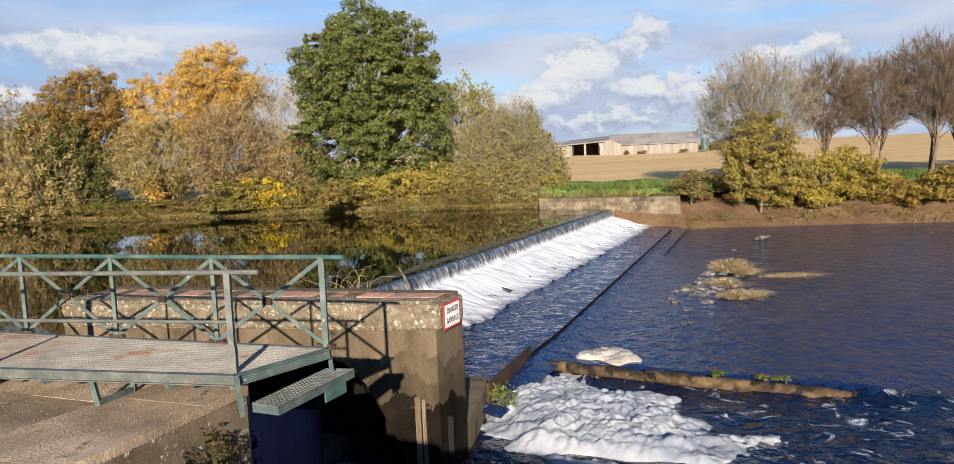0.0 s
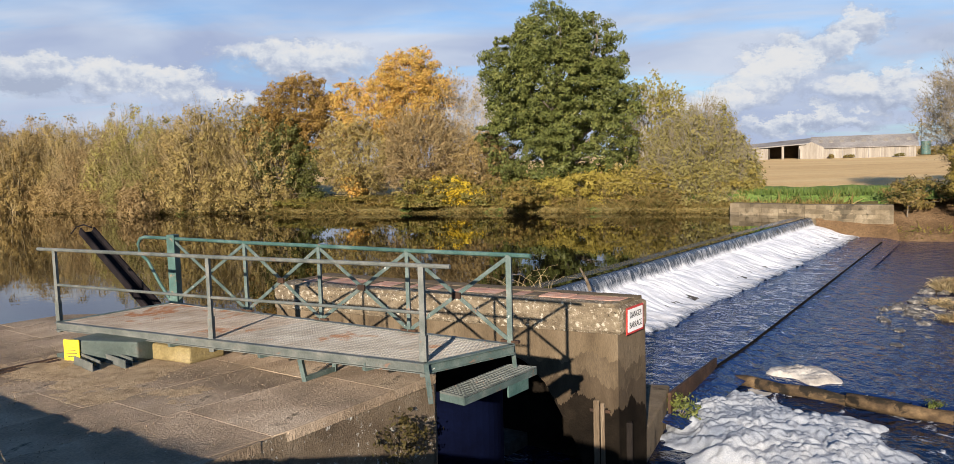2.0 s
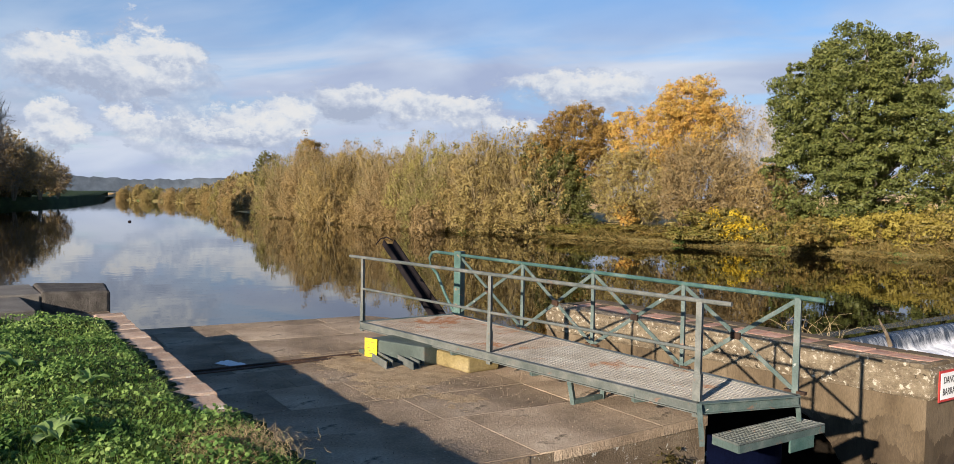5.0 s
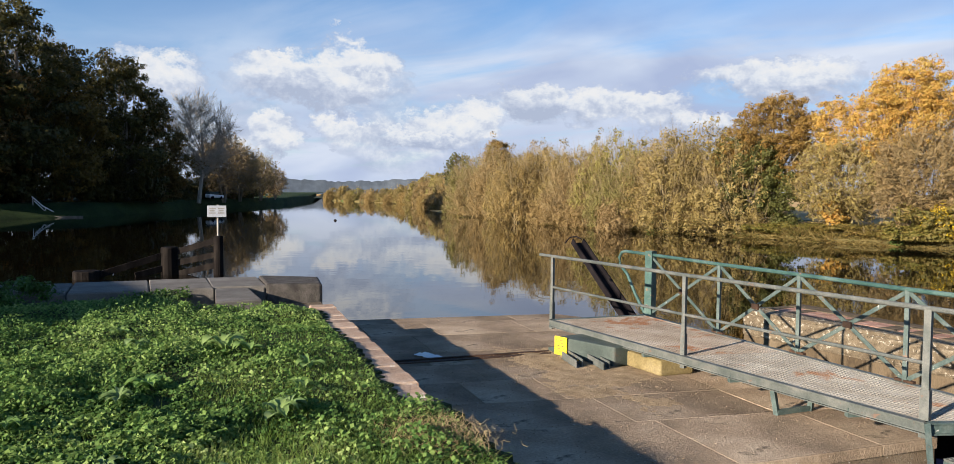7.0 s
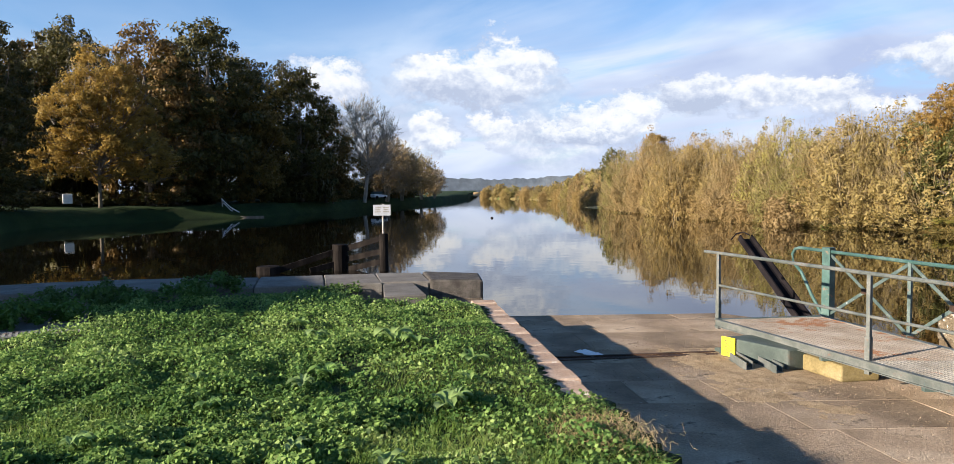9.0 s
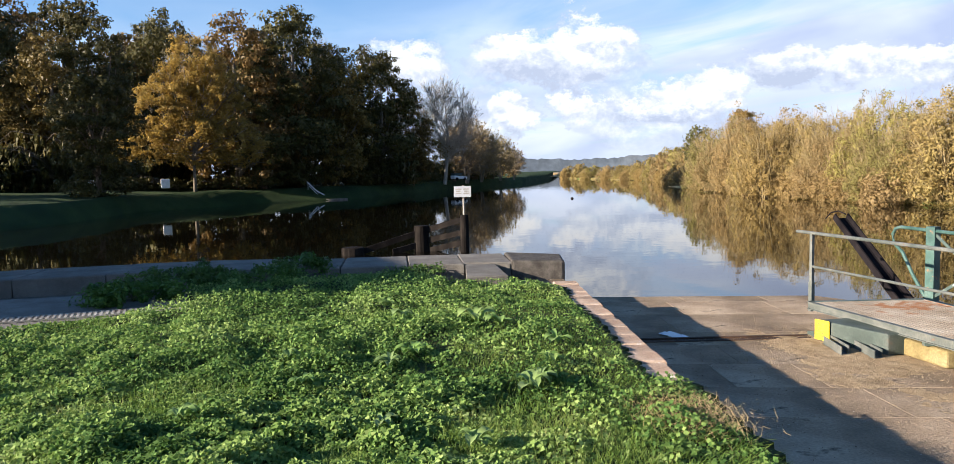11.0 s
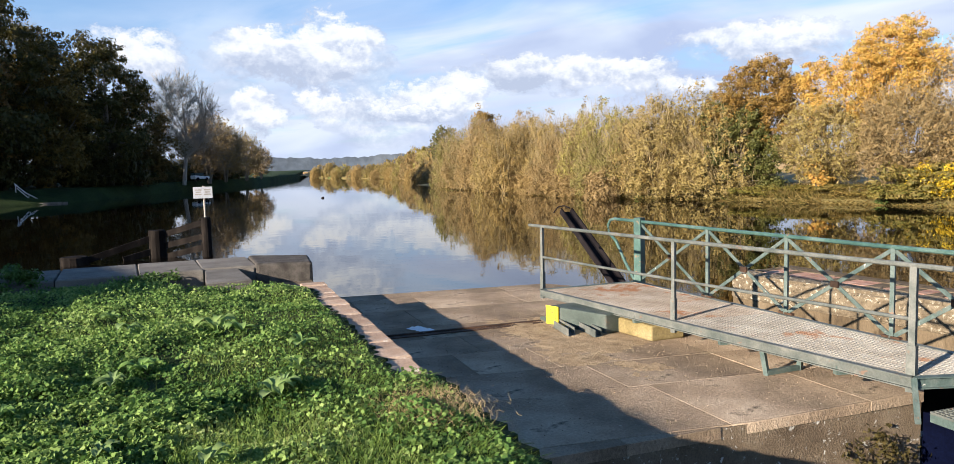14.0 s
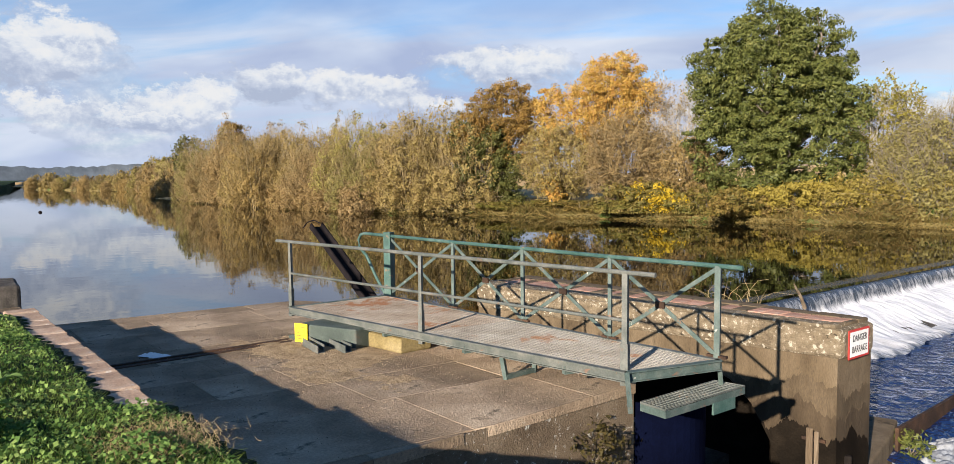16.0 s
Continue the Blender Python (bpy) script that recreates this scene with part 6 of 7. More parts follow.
# right bank below the weir
leafy_tree("hazel_bush", (19.6, 51.6, -1.9), [(0, 0, 4.2, 2.3, 2, 2.8), (1.6, 0, 2.2, 2.2, 1.8, 2.0), (-0.8, 0, 2.4, 1.6, 1.6, 2.2)], L["olive"], "yellow green hazel at the water's edge", 30000, 0.16, 260, 0.34, 0.12, 0.25, seed=51, limbs=30)
twiggy_tree("willow_tree", (20.0, 53.5, -1.5), 10.8, 9.0, "bare grey willow with fine upright twigs", 52, "greybark", 4, 0.2, 8, 130, 1700, 16, 0.65, 0.009, L["tan"], 2500, 0.11, trunk=0.13)
bank_tree = twiggy_tree("alder_tree", (25.8, 54.5, -1.4), 10.4, 5.8, "tall bare alder below the abutment", 53, "brownbark", 2, 0.42, 9, 90, 1200, 14, 0.6, 0.009, None, 0, 0.12, "alders below the abutment", trunk=0.13)
for x, y, k, a in ((29.0, 54.4, 0.98, 80), (32.2, 53.4, 1.1, 160), (35.4, 54.6, 1.06, 250), (38.8, 53.2, 1.12, 310), (43, 53.5, 1.1, 20), (49, 52, 1.0, 110), (57, 51, 1.1, 200)):
    copy_thing(bank_tree, pose(x, y, -1.4, 0, 0, a) @ Matrix.Diagonal((k * 1.1, k * 1.1, k, 1)))
scrub = leafy_tree("hazel_bush", (24.0, 51.4, -1.9), [(0, 0, 2.0, 2.2, 1.6, 1.6), (2.2, 0, 2.4, 2.0, 1.5, 1.7), (-1.6, 0, 1.4, 1.6, 1.4, 1.4)], L["scrub"], "brown and yellow hazel scrub on the bank", 18000, 0.16, 160, 0.36, 0.1, 0.3, seed=54, group="hazel scrub")
for x, y, k, a in ((28.0, 51.4, 0.9, 130), (32.6, 50.8, 1.0, 220), (37, 50.5, 1.1, 40), (43, 49.5, 1.3, 160), (50, 48.5, 1.3, 300)):
    copy_thing(scrub, pose(x, y, -2.0, 0, 0, a) @ Matrix.Diagonal((k, k, k * 0.66, 1)))
leafy_tree("ivy_bush", (15.2, 53.0, -1.3), [(0, 0, 1.0, 1.3, 1.0, 1.2), (1.4, 0.5, 1.2, 1.6, 1, 1.0)], L["bramble"], "brambles beside the abutment", 2600, 0.17, 50, 0.3, 0.05, 0.2, seed=56)

# left bank: a shaded wood
wood = [
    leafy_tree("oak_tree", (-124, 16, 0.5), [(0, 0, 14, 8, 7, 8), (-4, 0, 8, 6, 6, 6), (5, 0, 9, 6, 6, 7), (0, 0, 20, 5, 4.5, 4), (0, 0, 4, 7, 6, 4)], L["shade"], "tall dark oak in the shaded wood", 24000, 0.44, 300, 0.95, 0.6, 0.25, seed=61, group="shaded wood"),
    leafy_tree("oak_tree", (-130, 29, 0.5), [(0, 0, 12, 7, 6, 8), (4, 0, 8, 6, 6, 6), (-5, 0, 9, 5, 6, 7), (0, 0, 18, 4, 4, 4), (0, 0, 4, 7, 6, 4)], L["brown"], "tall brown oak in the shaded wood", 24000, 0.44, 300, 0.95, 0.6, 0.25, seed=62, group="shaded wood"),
]
for i, (x, y, k) in enumerate(((-135, 39, 0.92), (-139, 45, 0.72), (-172, 68, 0.5), (-184, 79, 0.46), (-197, 90, 0.42), (-212, 102, 0.36),
                               # southern row, mostly out of view, added to shade the bank and wood
                               (-140, -44, 1.3), (-97, -48, 1.25), (-150, -34, 1.5), (-164, -26, 1.5), (-178, -16, 1.5), (-192, -4, 1.4),
                               (-136, 2, 1.1), (-121, 12, 1.08), (-128, 22, 1.12), (-132, -14, 1.0), (-140, -24, 1.05), (-142, 18, 1.15), (-148, 36, 1.05), (-152, 0, 1.2))):
    copy_thing(wood[i % 2], pose(x, y, 0.5, 0, 0, 77 * i) @ Matrix.Diagonal((k * 1.08, k * 1.08, k * 1.16, 1)))
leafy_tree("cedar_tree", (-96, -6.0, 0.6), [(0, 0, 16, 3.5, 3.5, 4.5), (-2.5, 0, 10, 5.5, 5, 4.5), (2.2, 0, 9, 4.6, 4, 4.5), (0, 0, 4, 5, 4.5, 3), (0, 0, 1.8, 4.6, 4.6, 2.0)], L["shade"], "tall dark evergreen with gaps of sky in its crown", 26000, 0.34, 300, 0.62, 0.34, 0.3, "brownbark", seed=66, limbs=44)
leafy_tree("beech_tree", (-111, 5.0, 0.6), [(0, 0.5, 17.0, 3, 4, 4.4), (0, -3.4, 12, 3.5, 4.2, 4), (0, 3.6, 12.6, 3.5, 4.4, 5), (0, -6.0, 6.5, 3, 4, 3), (0, 5.6, 6.5, 3, 4.4, 3.4), (0, 0, 7.0, 4, 5, 3.5)], L["amber"], "tall amber beech with thin twigs at the wood's edge", 46000, 0.30, 620, 0.58, 0.26, 0.34, "bark", seed=63, limbs=60, bare=900, shell=0.45)
twiggy_tree("poplar_tree", (-150, 57, 0.3), 22.5, 16.0, "large bare grey poplar beyond the wood", 64, "palebark", 1, 0.16, 14, 140, 1200, 14, 1.3, 0.024, trunk=0.42)
twiggy_tree("poplar_tree", (-146, 27, 0.6), 30.0, 13.0, "bare crown standing over the dark wood", 67, "greybark", 1, 0.4, 12, 80, 600, 12, 1.5, 0.022, trunk=0.4)
grove = twiggy_tree("willow_tree", (-164, 68, 0.2), 15.5, 13.0, "tan twiggy tree at the end of the wood", 65, "greybark", 4, 0.05, 7, 90, 700, 10, 1.3, 0.025, L["tan"], 5000, 0.30, trunk=0.25)
for x, y, k, a in ((-176, 77, 0.92, 100), (-190, 89, 0.80, 300), (-206, 101, 0.62, 200)):
    copy_thing(grove, pose(x, y, 0.2, 0, 0, a) @ Matrix.Scale(k, 4))
leafy_tree("holly_bush", (-141, 47, 0.4), [(0, 0, 4, 3.4, 3, 4)], L["oak"], "green holly in front of the bare poplar", 2600, 0.4, 50, 0.7, 0.2, 0.3, seed=68)
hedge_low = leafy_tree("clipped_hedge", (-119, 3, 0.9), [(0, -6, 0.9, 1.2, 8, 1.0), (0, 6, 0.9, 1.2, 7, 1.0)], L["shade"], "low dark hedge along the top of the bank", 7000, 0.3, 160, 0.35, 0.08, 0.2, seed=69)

for x, y, k, a in ((-122, -12, 3.2, 10), (-124, -22, 3.6, 20), (-126, -8, 4.2, 5), (-128, 12, 2.6, -10), (-134, 30, 2.4, -15)):
    copy_thing(hedge_low, pose(x, y, 0.8, 0, 0, a) @ Matrix.Diagonal((k, 1.1, k, 1)))

for x, y in ((-139, 40), (-158, 55), (-178, 69), (-198, 86)):
    copy_thing(hedge_low, pose(x, y, 0.3, 0, 0, 50) @ Matrix.Diagonal((2.0, 1.1, 2.2, 1)))

# dry grass and roots hanging over the water's edge
rng = np.random.RandomState(91)


def bank_fringe(name, x0, x1, count, tall, foot, mat, label):
    x = rng.uniform(x0, x1, count)
    back = rng.uniform(0, 1, count) ** 1.5 * 2.6
    clump = 0.45 + 0.75 * np.clip(lumps(x, back, 1.4, 92) + 0.5 * lumps(x, back, 0.5, 93), 0, 1)
    z = foot + np.minimum(back, 0.25) * 1.4 + np.maximum(0, back - 0.25) * 0.22
    base = np.stack([x + 0.18 * back, bank_at(x) + 0.98 * back, z - 0.05], -1)
    h = 1.35 * tall * clump * rng.uniform(0.4, 1.1, count)
    vec = np.stack([rng.normal(0, 0.4, count) * h, -rng.uniform(0.1, 0.9, count) * h, h * rng.uniform(0.1, 1.0, count)], -1)
    vec[:, 2] -= np.where(back < 0.3, rng.uniform(0.2, 0.9, count) * h, 0)
    tagged(new(name, twigs(base, vec, 0.05, rng, mat, name, True)), label, "grass", "", "stuff")


bank_fringe("bank_grass", -115, 5, 42000, 0.85, -1.50, L["bramble"], "tangled dry grass and brambles at the water's edge")
bank_fringe("reed_grass", -115, 12, 26000, 0.8, -1.45, L["tan"], "tan dry grass hanging over the river")
bank_fringe("reed_grass", 14, 75, 2600, 0.4, -2.75, L["bramble"], "tan dry grass above the tailwater")

n = 9000
vx, vy = rng.uniform(2, 34, n), rng.uniform(53.9, 58.5, n)
ok = vy > bank_at(vx) + 2.0
base = np.stack([vx[ok], vy[ok], -0.50 + (vy[ok] - 52.3) * 0.055], -1)
vec = np.stack([rng.normal(0, 0.12, ok.sum()), rng.normal(0, 0.12, ok.sum()), rng.uniform(0.15, 0.55, ok.sum())], -1)
VERGE = leaf_material("verge grass", [(0.06, 0.11, 0.02), (0.11, 0.17, 0.035), (0.18, 0.22, 0.06)])
tagged(new("verge_grass", twigs(base, vec, 0.04, rng, VERGE, "verge_grass", True)), "lush green grass above the abutment wall", "grass", "", "stuff")


# ---------------------------------------------------------------- barns on the skyline
barn = thing("barn", (38, 160, 2.4), "long pale barn with a grey sheet roof on the field's crest", "barn")
P, Q = Vector((29.4, 162.8)), Vector((47.2, 158.4))
b_run = (Q - P).normalized()
b_in = Vector((-b_run.y, b_run.x))
at_barn = lambda u, v, z: (*(P + b_run * u + b_in * v), z)
long_ = (Q - P).length
s = Shape().prism([at_barn(0, 0, 0)[:2], at_barn(long_, 0, 0)[:2], at_barn(long_, 11, 0)[:2], at_barn(0, 11, 0)[:2]], 1.2, 4.2)
s.add([at_barn(long_, 0, 4.2), at_barn(long_, 11, 4.2), at_barn(long_, 5.5, 6.4), at_barn(0, 0, 4.2), at_barn(0, 11, 4.2), at_barn(0, 5.5, 6.4)], [(0, 1, 2), (3, 5, 4)])
part("wall", s, M["barnwall"], barn, "pale vertical cladding")
s = Shape()
for v0, v1 in ((-0.4, 5.5), (11.4, 5.5)):
    a, b, c, d = at_barn(-0.4, v0, 4.10), at_barn(long_ + 0.4, v0, 4.10), at_barn(long_ + 0.4, v1, 6.48), at_barn(-0.4, v1, 6.48)
    up = lambda p: (p[0], p[1], p[2] + 0.12)
    s.add([a, b, c, d, up(a), up(b), up(c), up(d)], [(0, 1, 2, 3), (7, 6, 5, 4), (0, 4, 5, 1), (1, 5, 6, 2), (2, 6, 7, 3), (3, 7, 4, 0)])
roof = part("roof", s, M["barnroof"], barn)
for i in range(9):
    u = 1.2 + i * 1.95
    a, b, c, d = at_barn(u, 2.2, 5.25), at_barn(u + 0.8, 2.2, 5.25), at_barn(u + 0.8, 3.6, 5.81), at_barn(u, 3.6, 5.81)
    part("skylight", Shape().add([a, b, c, d, *[(p[0], p[1], p[2] + 0.08) for p in (a, b, c, d)]], [(7, 6, 5, 4), (0, 4, 5, 1), (1, 5, 6, 2), (2, 6, 7, 3), (3, 7, 4, 0)]), M["barnwall"], roof)
for i in range(8):
    u = (i + 0.5) * long_ / 8
    part("cladding_rib", Shape().bar(at_barn(u, -0.05, 1.5), at_barn(u, -0.05, 4.15), 0.12, 0.06), M["barnroof"], barn)

shed = thing("open_shed", (22.5, 164, 2.2), "low open fronted shed beside the barn", "shed")
P2, Q2 = Vector((16.3, 164.9)), Vector((29.3, 163.0))
s_run = (Q2 - P2).normalized()
s_in = Vector((-s_run.y, s_run.x))
at_shed = lambda u, v, z: (*(P2 + s_run * u + s_in * v), z)
w2 = (Q2 - P2).length
part("back_wall", Shape().prism([at_shed(0, 8, 0)[:2], at_shed(w2, 8, 0)[:2], at_shed(w2, 8.3, 0)[:2], at_shed(0, 8.3, 0)[:2]], 1.2, 5.4), M["shadow_opening"], shed)
for u0, u1 in ((0, 2.6), (2.9, 5.2), (11.0, w2)):
    part("wall", Shape().prism([at_shed(u0, 0, 0)[:2], at_shed(u1, 0, 0)[:2], at_shed(u1, 0.3, 0)[:2], at_shed(u0, 0.3, 0)[:2]], 1.2, 4.2 + u0 * 0.06), M["barnwall"], shed)
for u in (0, 5.2, 11.0, w2 - 0.3):
    part("side_wall", Shape().prism([at_shed(u, 0.3, 0)[:2], at_shed(u + 0.3, 0.3, 0)[:2], at_shed(u + 0.3, 8, 0)[:2], at_shed(u, 8, 0)[:2]], 1.2, 4.3), M["shadow_opening"], shed)
part("post", Shape().bar(at_shed(8.0, 0, 1.2), at_shed(8.0, 0, 4.9), 0.45, 0.3), M["barnwall"], shed)
a, b, c, d = at_shed(-0.4, -0.5, 4.25), at_shed(w2 + 0.3, -0.5, 5.1), at_shed(w2 + 0.3, 8.5, 6.3), at_shed(-0.4, 8.5, 5.2)
part("roof", Shape().add([a, b, c, d, *[(p[0], p[1], p[2] + 0.2) for p in (a, b, c, d)]], [(0, 1, 2, 3), (7, 6, 5, 4), (0, 4, 5, 1), (1, 5, 6, 2), (2, 6, 7, 3), (3, 7, 4, 0)]), M["barnroof"], shed)
lean = thing("gable_shed", (29.5, 162, 2.5), "small pale gabled shed between the barns", "shed")
g = lambda u, v, z: at_shed(11.2 + u, v - 1.2, z)
s = Shape().prism([g(0, 0, 0)[:2], g(4.4, 0, 0)[:2], g(4.4, 5, 0)[:2], g(0, 5, 0)[:2]], 1.5, 4.3)
s.add([g(0, 0, 4.3), g(4.4, 0, 4.3), g(2.0, 0, 5.5), g(0, 5, 4.3), g(4.4, 5, 4.3), g(2.0, 5, 5.5)], [(0, 1, 2), (3, 5, 4), (1, 4, 5, 2), (0, 2, 5, 3)])
part("wall", s, M["barnwall"], lean)
tank = thing("storage_tank", (48.6, 158, 3), "green storage tank at the barn's end", "tank")
part("body", Shape().tube([(48.7, 158.0, 2.4), (48.7, 158.0, 4.9)], 0.85, 12), M["brightgreen"], tank)
mast = thing("mast", (47.9, 158, 3), "thin grey mast beside the barn", "mast")
part("pole", Shape().tube([(47.9, 158.2, 2.4), (47.9, 158.2, 9.0)], 0.06, 6), M["stone"], mast)
for x, y, k in ((52, 168, 0.30), (55, 170, 0.36), (59, 172, 0.26), (44, 157.2, 0.10), (33, 161.4, 0.12), (36, 160.8, 0.1)):
    copy_thing(brush, pose(x, y, 2.2, 0, 0, x * 40) @ Matrix.Diagonal((k * 2.2, k * 2.2, k * 3, 1)))
hut = thing("white_hut", (-30, 122.6, 1.3), "small white hut across the field", "hut")
s = Shape().box((-30, 122.6, 1.8), (1.1, 1.1, 1.4)).add([(-30.6, 122.0, 2.5), (-29.4, 122.0, 2.5), (-29.4, 123.2, 2.5), (-30.6, 123.2, 2.5), (-30, 122.6, 3.5)], [(0, 1, 4), (1, 2, 4), (2, 3, 4), (3, 0, 4)])
part("wall", s, M["white"], hut)

# ---------------------------------------------------------------- mooring barrier and river sign in the water
barrier = thing("mooring_barrier", (-34.5, 11.5, UPPER), "dark timber guide barrier with thick posts in the river", "barrier")
for x, y, r, top in ((-34.9, 11.9, 0.37, -0.24), (-33.35, 13.55, 0.21, 0.28), (-35.35, 8.55, 0.55, -1.15)):
    p_ = part("bollard", Shape().tube([(x, y, -2.5), (x, y, top - 0.05), (x, y, top)], [r, r, r * 0.92], 14), M["darkwood"], barrier, smooth=False)
for a, b in (((-35.3, 8.8, -1.42), (-34.95, 11.6, -0.62)), ((-34.75, 12.1, -0.48), (-33.45, 13.4, 0.05)), ((-34.75, 12.1, -0.98), (-33.45, 13.4, -0.58)), ((-34.9, 10.4, -1.45), (-34.85, 11.8, -1.15)), ((-34.6, 12.2, -1.45), (-33.4, 13.4, -1.05))):
    part("timber", Shape().bar(a, b, 0.12, 0.27), M["darkwood"], barrier)
board = thing("river_sign", (-33.55, 13.55, 0), "white notice board on a pole beside the barrier", "sign")
part("pole", Shape().tube([(-33.55, 13.62, -2.2), (-33.55, 13.62, 1.7)], 0.05, 8), M["galvanised"], board)
face = part("board", Shape().box((-33.50, 13.55, 1.40), (0.82, 0.04, 0.52), radians(68)), M["board"], board, "weathered pale grey board")
c68, s68 = math.cos(radians(68)), math.sin(radians(68))
for k, z in ((0.62, 1.52), (0.5, 1.42), (0.6, 1.32)):
    for o in (-0.19, 0.19):
        cx, cy = -33.50 + c68 * o + 0.024 * s68, 13.55 + s68 * o - 0.024 * c68
        part("text_bar", Shape().box((cx, cy, z), (k * 0.46, 0.008, 0.05), radians(68)), M["galvanised"], face)
buoy = thing("buoy", (-87.3, 51.4, UPPER), "small dark buoy on the river", "buoy")
bm = bmesh.new()
bmesh.ops.create_uvsphere(bm, u_segments=12, v_segments=8, radius=0.2)
me = bpy.data.meshes.new("float")
bm.to_mesh(me)
bm.free()
me.materials.append(M["black"])
part("float", me, M["black"]).parent = buoy

# ---------------------------------------------------------------- far left bank: steps, bollards, a parked van
steps = thing("bank_steps", (-118, 24, -1), "bank steps with a pale handrail down to a landing", "steps")
part("handrail", Shape().tube([(-119.4, 22.0, 1.45), (-118.8, 23.2, 0.1), (-118.2, 24.4, -0.7)], 0.07, 6), M["white"], steps)
part("handrail", Shape().tube([(-118.9, 22.2, 0.8), (-118.4, 23.3, -0.5), (-117.9, 24.4, -1.2)], 0.06, 6), M["white"], steps)
for x, y, z in ((-119.3, 22.1, 1.4), (-118.6, 23.5, 0.0), (-118.2, 24.4, -0.7)):
    part("post", Shape().bar((x, y, z), (x, y, z - 1.2), 0.08, 0.08), M["white"], steps)
part("landing", Shape().prism([(-117.6, 24.0), (-116.6, 27.8), (-115.4, 27.5), (-116.4, 23.7)], -1.7, -1.28), M["coping"], steps)
for x, y, w in ((-112.6, 1.2, 1.15), (-106.0, -7.6, 0.9)):
    bl = thing("white_block", (x, y, 1.0), "white painted block on the grass bank", "block", "white blocks")
    part("block", Shape().box((x, y, 1.75), (0.8, w, 1.3)), M["white"], bl, bevel=0.05)
van = thing("van", (-158, 63, 0.9), "small white van parked under trees", "van")
part("body", Shape().prism([(-158.6, 61.6), (-156.9, 61.9), (-157.5, 65.4), (-159.2, 65.1)], 0.95, [1.75, 1.75, 1.45, 1.45]), M["white"], van, bevel=0.15)
part("cab", Shape().prism([(-158.55, 61.7), (-157.0, 62.0), (-157.4, 64.1), (-158.9, 63.8)], 1.7, 2.25), M["boxsteel"], van, bevel=0.1)
for x, y in ((-157.0, 62.6), (-157.5, 64.6)):
    part("wheel", Shape().tube([(x - 0.1, y, 1.0), (x + 0.14, y, 1.0)], 0.33, 12), M["black"], van)

# ---------------------------------------------------------------- drift wood and small growth
drift = thing("dead_branch", (-3.2, 20.5, UPPER), "bleached dead branch caught behind the pier", "branch")
s = Shape()
rr = random.Random(8)
for i in range(20):
    p = Vector((-3.9 + rr.uniform(-0.5, 0.7), 20.2 + rr.uniform(-0.5, 0.5), UPPER))
    pts = [p]
    h = Vector((rr.uniform(-0.6, 0.6), rr.uniform(-0.3, 0.3), rr.uniform(0.7, 1.3)))
    for k in range(4):
        p = p + h * 0.32
        h += Vector((rr.uniform(-0.7, 0.7), rr.uniform(-0.4, 0.4), -0.35 * k))
        pts.append(p.copy())
    s.tube(pts, [0.009, 0.008, 0.006, 0.004, 0.003], 4, False)
part("branch", s, M["twigtan"], drift)
stump = thing("driftwood", (-2.5, 22.3, UPPER), "pale driftwood stake stuck on the weir crest", "driftwood")
part("stake", Shape().tube([(-2.25, 22.9, -1.55), (-2.34, 22.68, -1.2), (-2.5, 22.4, -0.8)], [0.06, 0.045, 0.02], 7), M["oldtimber"], stump)
for at, blob, n, seed in (((-2.85, 7.30, -1.1), [(0, 0, 0.35, 0.28, 0.45, 0.5), (-0.15, -0.4, 0.15, 0.25, 0.35, 0.35)], 2600, 71),):
    leafy_tree("wall_plant", at, blob, leaf_material("dry dark weed", [(0.03, 0.03, 0.012), (0.07, 0.055, 0.02), (0.13, 0.09, 0.035)]), "dry dark weeds growing from the quay wall", n, 0.045, 60, 0.10, 0.012, 0.3, seed=seed, limbs=30)
leafy_tree("fern", (0.25, 15.4, -3.0), [(0, 0, 0.35, 0.25, 0.25, 0.3)], L["oak"], "tuft of green fern at the plate's foot", 400, 0.08, 14, 0.12, 0.02, 0.3, seed=73, limbs=10)
for x, y in ((5.2, 16.66), (6.1, 16.3), (6.5, 16.15)):
    leafy_tree("moss_tuft", (x, y, -2.80), [(0, 0, 0.05, 0.22, 0.12, 0.07)], L["oak"], "green moss growing on the timber beam", 220, 0.05, 10, 0.06, 0.01, 0.3, seed=int(x * 10), limbs=3, group="moss on the beam")

# ---------------------------------------------------------------- lawn
GREEN = leaf_material("clover leaf", [(0.020, 0.056, 0.014), (0.085, 0.175, 0.042), (0.235, 0.345, 0.095), (0.45, 0.54, 0.23)], 0.35, 0.85)
BLADE = leaf_material("grass blade", [(0.05, 0.10, 0.014), (0.10, 0.19, 0.025), (0.16, 0.25, 0.045), (0.26, 0.26, 0.09)], 0.4, 0.5)
DOCK = leaf_material("dock leaf", [(0.13, 0.24, 0.06), (0.24, 0.38, 0.12), (0.40, 0.54, 0.24)], 0.45, 0.6)
PATH = [(-10.15, -1.3), (-10.55, 0.35), (-12.3, 0.35), (-13.6, -6.0), (-10.9, -6.0)]


def lawn_height(x, y):
    return LAWN - 0.015 + 0.045 * lumps(x, y, 1.7, 41) + 0.02 * lumps(x, y, 0.6, 42)


